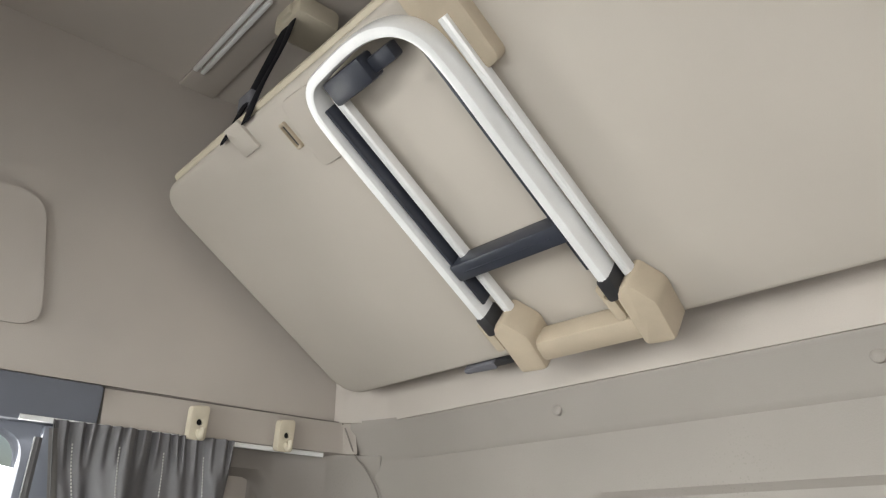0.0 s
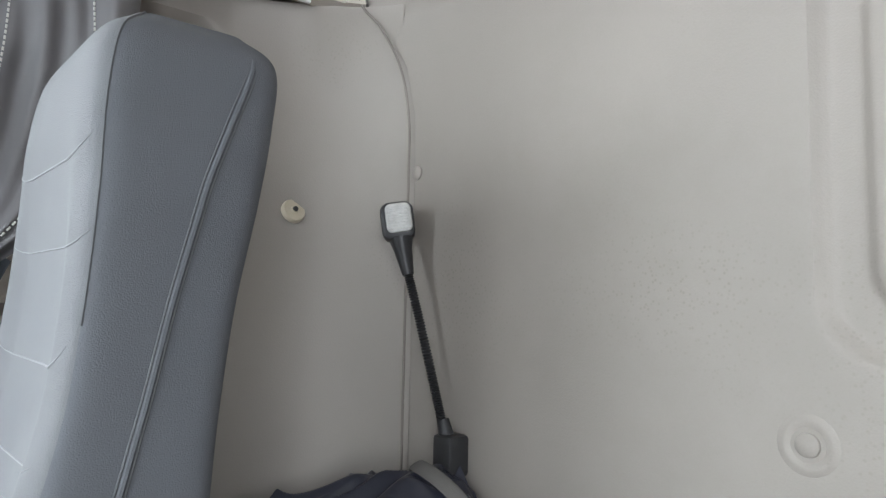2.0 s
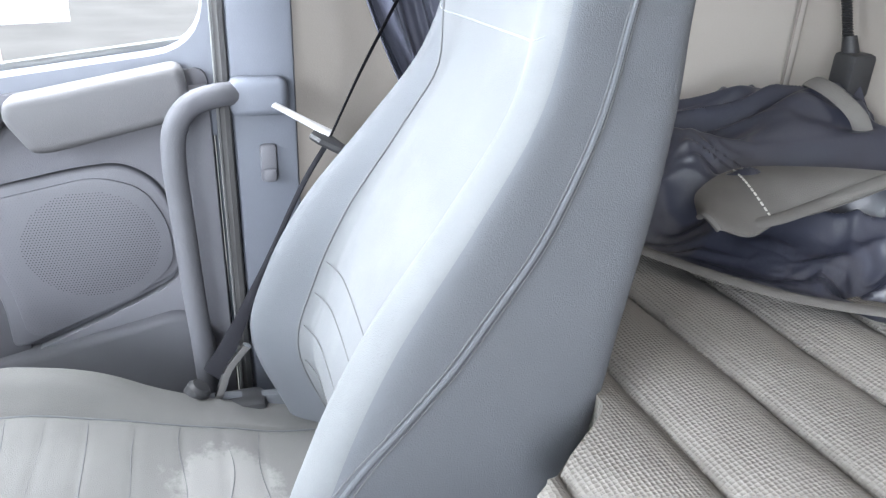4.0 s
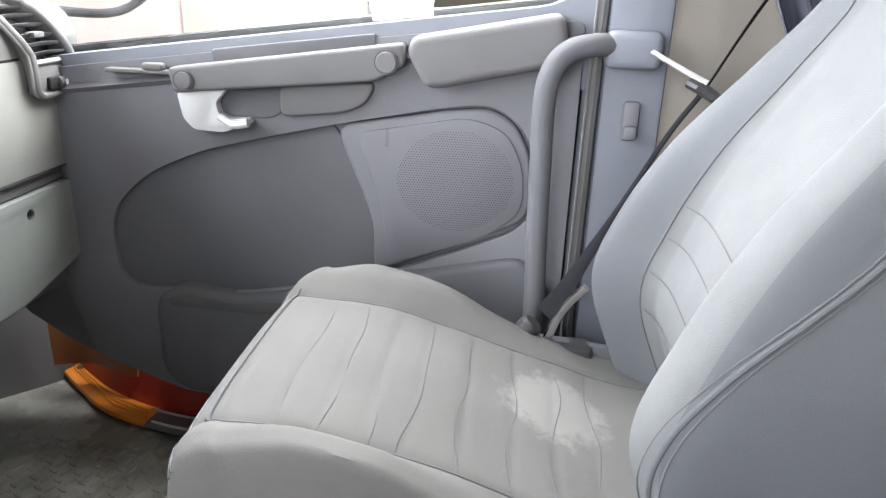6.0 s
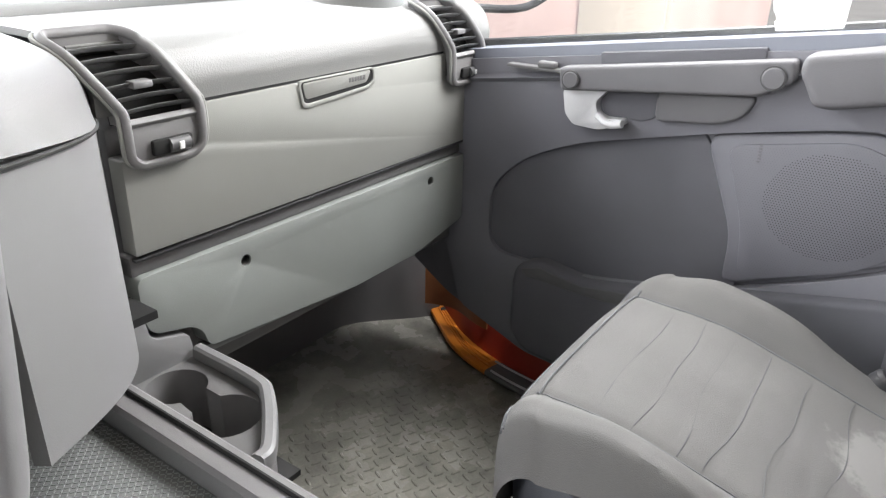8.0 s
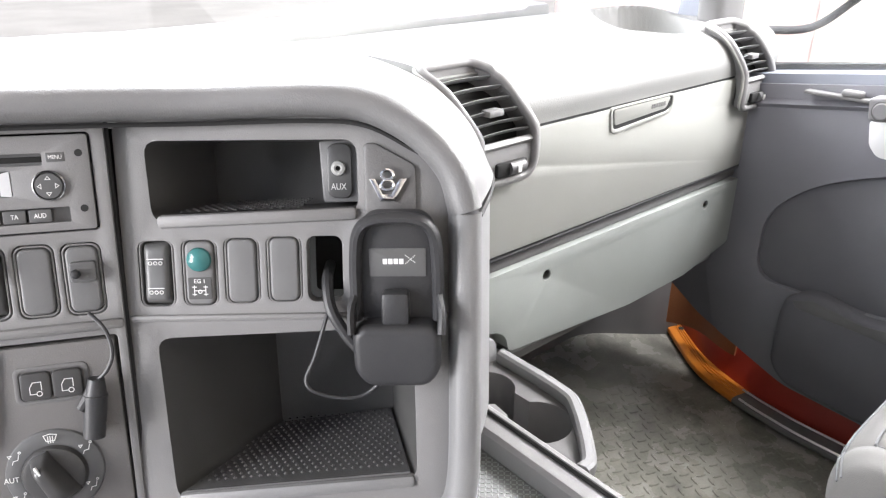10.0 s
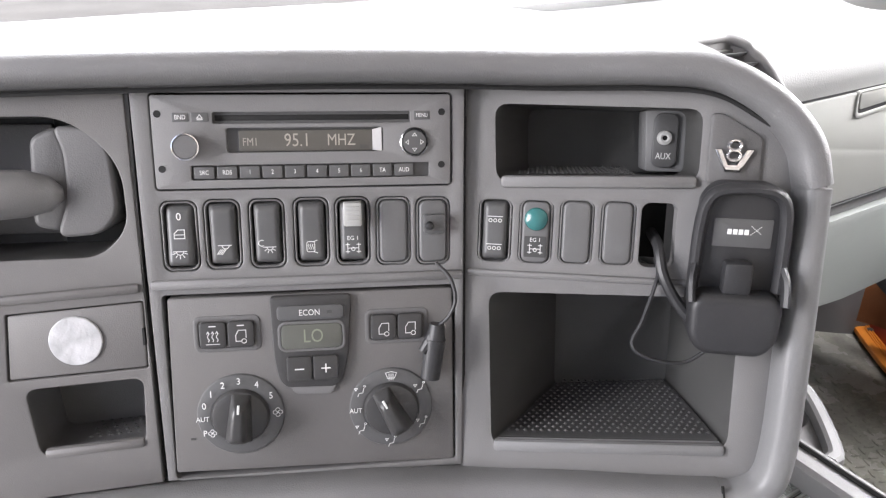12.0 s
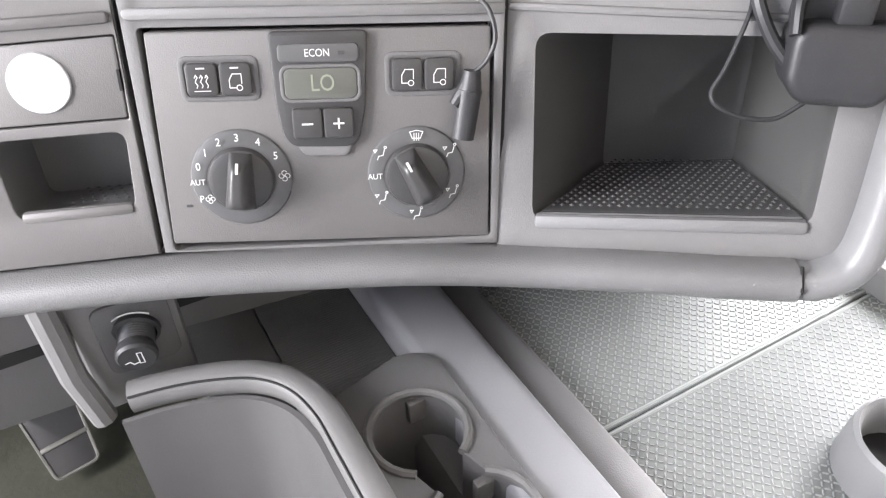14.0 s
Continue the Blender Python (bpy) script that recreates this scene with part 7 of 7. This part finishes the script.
# ---- sticker, lever, aux socket, badge ----
disc = thing("round_sticker", FM @ Matrix.Translation((-0.1437, -0.0668, 0.0)), "scratched round silver sticker on the cover plate", "sticker")
part("disc", lathe([(0, 0.0016), (0.0168, 0.0016), (0.0174, 0.0010), (0.0174, 0.0)], 44), STICKER, disc)
lev = thing("brake_lever", FM, "dark moulded parking brake lever in its well", "lever")
part("housing", plate(rounded([(-0.146, 0.078), (-0.118, 0.077), (-0.1105, 0.060), (-0.1085, 0.020), (-0.120, 0.006), (-0.150, 0.004), (-0.140, 0.030), (-0.140, 0.062)], 0.010, 6), -0.050, -0.001, 0.011, seg=6), DASHDARK, lev, "rounded dark housing", 60)
part("cheek", plate(rounded([(-0.165, 0.070), (-0.147, 0.078), (-0.141, 0.060), (-0.141, 0.032), (-0.150, 0.006), (-0.168, 0.010)], 0.006, 4), -0.050, -0.014, 0.006, seg=4), DASHDARK, lev, "", 60)
part("slot", box(-0.232, -0.160, 0.000, 0.078, -0.052, -0.046, 0.002), DASHDARK, lev)
arm = [V(-0.31, 0.036, 0.050), V(-0.24, 0.036, 0.030), V(-0.19, 0.035, 0.012), V(-0.163, 0.035, 0.003), V(-0.150, 0.034, -0.002), V(-0.143, 0.034, -0.005)]
part("lever_arm", tube(arm, [0.016, 0.0165, 0.0165, 0.0155, 0.0115, 0.004], 20), PANEL, lev, "worn grey-green lever knob", 60)

aux = thing("aux_socket", FR @ Matrix.Translation((0.0075, 0.0, -0.045)), "aux input socket in a grey plastic mount", "socket")
part("mount", plate(rounded([(0.0045, 0.1255), (0.0345, 0.1262), (0.0355, 0.0805), (0.0070, 0.0800)], 0.003), -0.038, -0.001, 0.001), FRAMEGREY, aux)
part("plate", plate(rr(0.0195, 0.1035, 0.0180, 0.0400, 0.006), -0.002, 0.0022, 0.0012), SWITCH, aux)
part("jack_ring", lathe([(0.0018, 0.0046), (0.0030, 0.0052), (0.0050, 0.0046), (0.0056, 0.0018)], 28, None, Matrix.Translation((0.0187, 0.1055, 0))), GUARDWHITE, aux, "pale jack ring")
part("jack_hole", lathe([(0, 0.0030), (0.0022, 0.0030)], 14, None, Matrix.Translation((0.0187, 0.1055, 0))), DEEP, aux)
part("legend", words("AUX", 0.0068, 0.0187, 0.0918, 0.0023, None, "CENTER", 0.0001, 0.8), WHITEINK, aux)

badge = thing("engine_badge", FR, "chrome engine badge on a dark raised plate", "badge")
part("plate", plate(rounded([(0.0480, 0.1235), (0.0560, 0.1240), (0.0835, 0.1085), (0.0840, 0.0750), (0.0485, 0.0755)], 0.004), -0.004, 0.003, 0.002), DASHDARK, badge)
vm = plate([(0.0515, 0.1000), (0.0560, 0.1000), (0.0572, 0.0975), (0.0610, 0.0895), (0.0665, 0.0895), (0.0708, 0.0975), (0.0725, 0.1000), (0.0775, 0.1000), (0.0690, 0.0845), (0.0590, 0.0845)], 0.003, 0.0062, 0.0008)
part("wing", vm, CHROME, badge)
for v in (0.0955, 0.1025):
    part("loop", tube([V(0.0643 + 0.0042 * math.cos(2 * math.pi * k / 20), v + 0.0033 * math.sin(2 * math.pi * k / 20), 0.0060) for k in range(20)], 0.0013, 8, closed=True), CHROME, badge)

# ---- phone cradle ----
FH = FR @ Matrix.Translation((0.0700, 0.0185, 0.017)) @ pose(0, 0, 0, 8, -3, 0)
ph = thing("phone_cradle", FH, "black plastic phone cradle mounted beside the bins", "phone holder")
part("mount_arm", box(-0.012, 0.012, -0.010, 0.030, -0.048, -0.010, 0.004), BLACK, ph)
part("back_plate", plate(rounded([(-0.0265, 0.0500), (-0.0180, 0.0600), (0.0180, 0.0600), (0.0265, 0.0500), (0.0285, -0.010), (0.0290, -0.045), (-0.0290, -0.045), (-0.0285, -0.010)], 0.010), -0.014, 0.0, 0.003), BLACK, ph)
part("side_rim", tube(smoothline([V(-0.0275, -0.012, 0.002), V(-0.0270, 0.030, 0.002), V(-0.0235, 0.050, 0.003), V(-0.012, 0.0575, 0.004), V(0.012, 0.0575, 0.004), V(0.0235, 0.050, 0.003), V(0.0270, 0.030, 0.002), V(0.0275, -0.012, 0.002)], 5), 0.0042, 10, None, (0, 0, 1), 0.006), BLACK, ph)
part("lower_cup", plate(rounded([(-0.0300, -0.012), (0.0300, -0.012), (0.0290, -0.045), (0.0200, -0.056), (-0.0200, -0.056), (-0.0290, -0.045)], 0.012, 6), -0.016, 0.018, 0.006, seg=4), BLACK, ph)
for s in (-1, 1):
    part("clamp", tube(smoothline([V(s * 0.0285, 0.004, 0.003), V(s * 0.0300, -0.004, 0.010), V(s * 0.0295, -0.018, 0.016)], 5), 0.0030, 8, None, (0, 0, 1), 0.006), BLACK, ph)
part("side_button", box(0.0275, 0.0305, 0.022, 0.038, -0.008, -0.001, 0.0015), BLACK, ph)
part("connector", box(-0.0100, 0.0085, -0.014, 0.0095, 0.0, 0.013, 0.003), BLACK, ph)
pl = part("emblem_plate", plate(rounded([(-0.018, 0.0175), (0.0195, 0.0175), (0.0195, 0.0370), (-0.018, 0.0370)], 0.001), -0.001, 0.0008, 0.0003), SWITCH, ph)
eb = bmesh.new()
for k in range(4):
    box(-0.0090 + 0.0036 * k, -0.0062 + 0.0036 * k, 0.0262, 0.0298, 0.0008, 0.0011, 0, eb)
for k in range(7):
    box(0.0058 + 0.0010 * k, 0.0064 + 0.0010 * k, 0.0262 + 0.0009 * k, 0.0268 + 0.0009 * k, 0.0008, 0.0011, 0, eb)
    box(0.0058 + 0.0010 * k, 0.0064 + 0.0010 * k, 0.0318 - 0.0008 * k, 0.0324 - 0.0008 * k, 0.0008, 0.0011, 0, eb)
part("emblem", eb, WHITEINK, pl, "pale printed emblem bars")
pcb = thing("cradle_cable", None, "black cable from the empty switch slot to the phone cradle", "cable")
part("lead", tube(smoothline([onR(0.020, 0.036, -0.03), onR(0.021, 0.030, -0.002), onR(0.024, 0.012, 0.008), onR(0.034, -0.006, 0.010), onR(0.046, -0.020, 0.012)], 6), 0.0040, 10), BLACK, pcb)
part("thin_lead", tube(smoothline([onR(0.022, 0.020, -0.01), onR(0.021, 0.008, 0.004), onR(0.012, -0.022, 0.010), onR(0.006, -0.036, 0.012), onR(0.010, -0.044, 0.014), onR(0.026, -0.050, 0.012), onR(0.044, -0.050, 0.010), onR(0.058, -0.040, 0.010)], 6), 0.0014, 8), BLACK, pcb)

# ---- below the console ----
lc_ = thing("lower_cover", None, "dark grey lower column cover under the console", "cover")
part("cover", sheet(lambda u, v: V(-0.72 + 0.355 * u, 1.66 - 0.02 * u - 0.03 * v, 0.375 + 0.125 * v), 8, 6, 0.02), DASHDARK, lc_)
part("edge_bead", tube([(-0.366, 1.640 - 0.03 * k / 6, 0.377 + 0.122 * k / 6) for k in range(7)], 0.007, 10), PANEL, lc_, "rounded edge of the cover")
lp_ = thing("lighter_panel", None, "grey panel holding a cigar lighter", "panel")
part("plate", box(-0.362, -0.290, 1.608, 1.655, 0.385, 0.515, 0.008), PANEL, lp_)
part("recess", plate(rr(-0.322, 0.452, 0.050, 0.062, 0.008), -1.6085, -1.6055, 0.001, axis="y"), DASHDARK, lp_).matrix_basis = Matrix.Diagonal((1, -1, 1, 1))
part("flank", tube([(-0.370, 1.605, 0.515), (-0.369, 1.600, 0.44), (-0.362, 1.596, 0.395)], 0.009, 10), PANEL, lp_)
lg_ = thing("cigar_lighter", pose(-0.322, 1.606, 0.456, 98, 0, -12), "black pull-out cigar lighter with a printed symbol", "cigar lighter")
part("surround_arc", tube([(0.019 * math.cos(radians(a)), 0.019 * math.sin(radians(a)), 0.001) for a in range(50, 131, 8)], 0.0006, 6), WHITEINK, lg_, "pale printed arc")
part("collar", lathe([(0.0165, 0.0), (0.016, 0.003), (0.0135, 0.004), (0.0125, 0.0)], 32), BLACK, lg_)
prof = [(0.0135, 0.002)]
for k in range(6):
    prof += [(0.0150, 0.004 + 0.003 * k), (0.0138, 0.0055 + 0.003 * k)]
prof += [(0.0150, 0.024), (0.0165, 0.028), (0.0165, 0.033), (0.0145, 0.036), (0, 0.036)]
lk = part("knob", lathe([(r_ * 0.84, h_ * 0.72) for r_, h_ in prof], 32), BLACK, lg_, "ribbed black knob")
t = bmesh.new()
stroke(t, [(0.001, -0.005), (0.001, 0.006), (0.004, 0.006), (0.004, -0.005), (0.001, -0.005)], 0.0007, 0.02602, 0.0001)
stroke(t, [(0.0, -0.004), (-0.003, -0.005), (-0.005, -0.002), (-0.008, -0.003)], 0.0010, 0.02602, 0.0001)
part("legend", t, WHITEINK, lk)
tr = thing("driver_console_lip", None, "grey moulded console with a raised curved lip beside the driver", "console")
LIP = smoothline([(-0.340, 1.584, 0.418), (-0.312, 1.577, 0.420), (-0.284, 1.567, 0.421), (-0.256, 1.552, 0.421), (-0.237, 1.529, 0.421), (-0.228, 1.498, 0.420), (-0.227, 1.46, 0.420), (-0.227, 1.40, 0.420), (-0.228, 1.25, 0.418)], 6)
part("lip", tube(LIP, 0.011, 12, None, (0, 0, 1), 0.011, power=2.6), BINGREY, tr, "raised grained lip")
groove = [p + (q - p).normalized().cross(V(0, 0, 1)) * 0.0088 + V(0, 0, 0.0085) for p, q in zip(LIP, LIP[1:])]
part("lip_groove", tube(groove, 0.0009, 6), DEEP, tr)
part("skirt", sheet(lambda u, v: along(LIP, u) + V(-0.010 - 0.03 * v * u, -0.012 * (1 - u) - 0.03 * v * (1 - u), -0.006 - 0.36 * v), 40, 10, 0.004), SKIRT, tr, "", 60)
part("well_floor", box(-0.290, -0.226, 1.605, 1.90, 0.30, 0.350, 0.002, box(-0.2255, -0.137, 1.545, 1.90, 0.30, 0.350, 0.002)), WELLFLOOR, tr, "dark fine-ribbed storage floor")
rb = bmesh.new()
for k in range(64):
    box(-0.225, -0.139, 1.55 + 0.0028 * k, 1.5514 + 0.0028 * k, 0.3498, 0.3505, 0.0, rb)
part("well_ribs", rb, WELLFLOOR, tr)
part("well_side", sheet(lambda u, v: V(-0.295 + 0.165 * u, 1.712 - 0.02 * u + 0.10 * v * u, 0.350 + 0.16 * v), 6, 6, 0.006), PANEL, tr, "grey side of the storage well")
ch2 = thing("driver_cup_holder", None, "dark grey double cup holder in the centre console", "cup holder")
h1 = [(-0.172 + 0.036 * math.cos(radians(a)), 1.474 + 0.036 * math.sin(radians(a))) for a in range(-60, 241, 15)]
h2 = [(-0.166 + 0.036 * math.cos(radians(a)), 1.392 + 0.036 * math.sin(radians(a))) for a in range(120, 421, 15)]
part("body", plate(rounded([(-0.219, 1.24), (-0.126, 1.24), (-0.126, 1.535), (-0.150, 1.548), (-0.219, 1.530)], 0.015), 0.25, 0.392, 0.005, [h1 + h2]), DASHDARK, ch2)
part("rim", tube([V(x, y, 0.392) for x, y in h1], 0.0035, 8), BINGREY, ch2)
part("rim", tube([V(x, y, 0.392) for x, y in h2], 0.0035, 8), BINGREY, ch2)
part("floor", box(-0.215, -0.128, 1.345, 1.52, 0.25, 0.262), SWITCH, ch2)
for (x, y) in ((-0.158, 1.508), (-0.150, 1.424)):
    part("spring_clip", box(x - 0.007, x + 0.007, y - 0.006, y + 0.002, 0.362, 0.384, 0.002), BINGREY, ch2, "small grey spring clip")
# added dark sheet that tones down the overbright floor by the pedals
single("driver_floor_dark_sheet", plate(rounded([(-1.0, 1.15), (-0.30, 1.15), (-0.30, 2.15), (-1.0, 2.15)], 0.04, 5), 0.001, 0.010, 0.003), DRIVERDARK, "dark olive sheet added to darken the driver footwell", "floor mat")
pedal = thing("accelerator_pedal", pose(-0.458, 1.915, 0.060, 35, 0, 10), "worn metal-edged accelerator pedal", "pedal")
PO = rounded([(-0.026, -0.042), (0.026, -0.042), (0.034, 0.055), (-0.034, 0.055)], 0.008)
part("pad", plate(PO, -0.008, 0.003, 0.003), KNOB, pedal)
part("edge", tube([V(x, y, 0.003) for x, y in PO], 0.0022, 6, closed=True), WORNMETAL, pedal)
part("bar", box(-0.028, 0.028, -0.004, 0.002, 0.002, 0.006, 0.001), WORNMETAL, pedal)
part("arm", box(-0.012, 0.012, 0.0, 0.12, -0.03, -0.008, 0.004), DASHDARK, pedal)
stub = thing("gaiter_stub", pose(0.122, 1.290, 0.352), "pale grey round moulded socket standing on the tunnel mat", "socket")
part("shell", lathe([(0.046, 0.0), (0.044, 0.024), (0.042, 0.038), (0.039, 0.041), (0.036, 0.036), (0.034, 0.0)], 36, None, pose(0, 0, 0, 0, 0, 0)), FRAMEGREY, stub)
part("hole", lathe([(0, 0.006), (0.0342, 0.006)], 24), DEEP, stub)
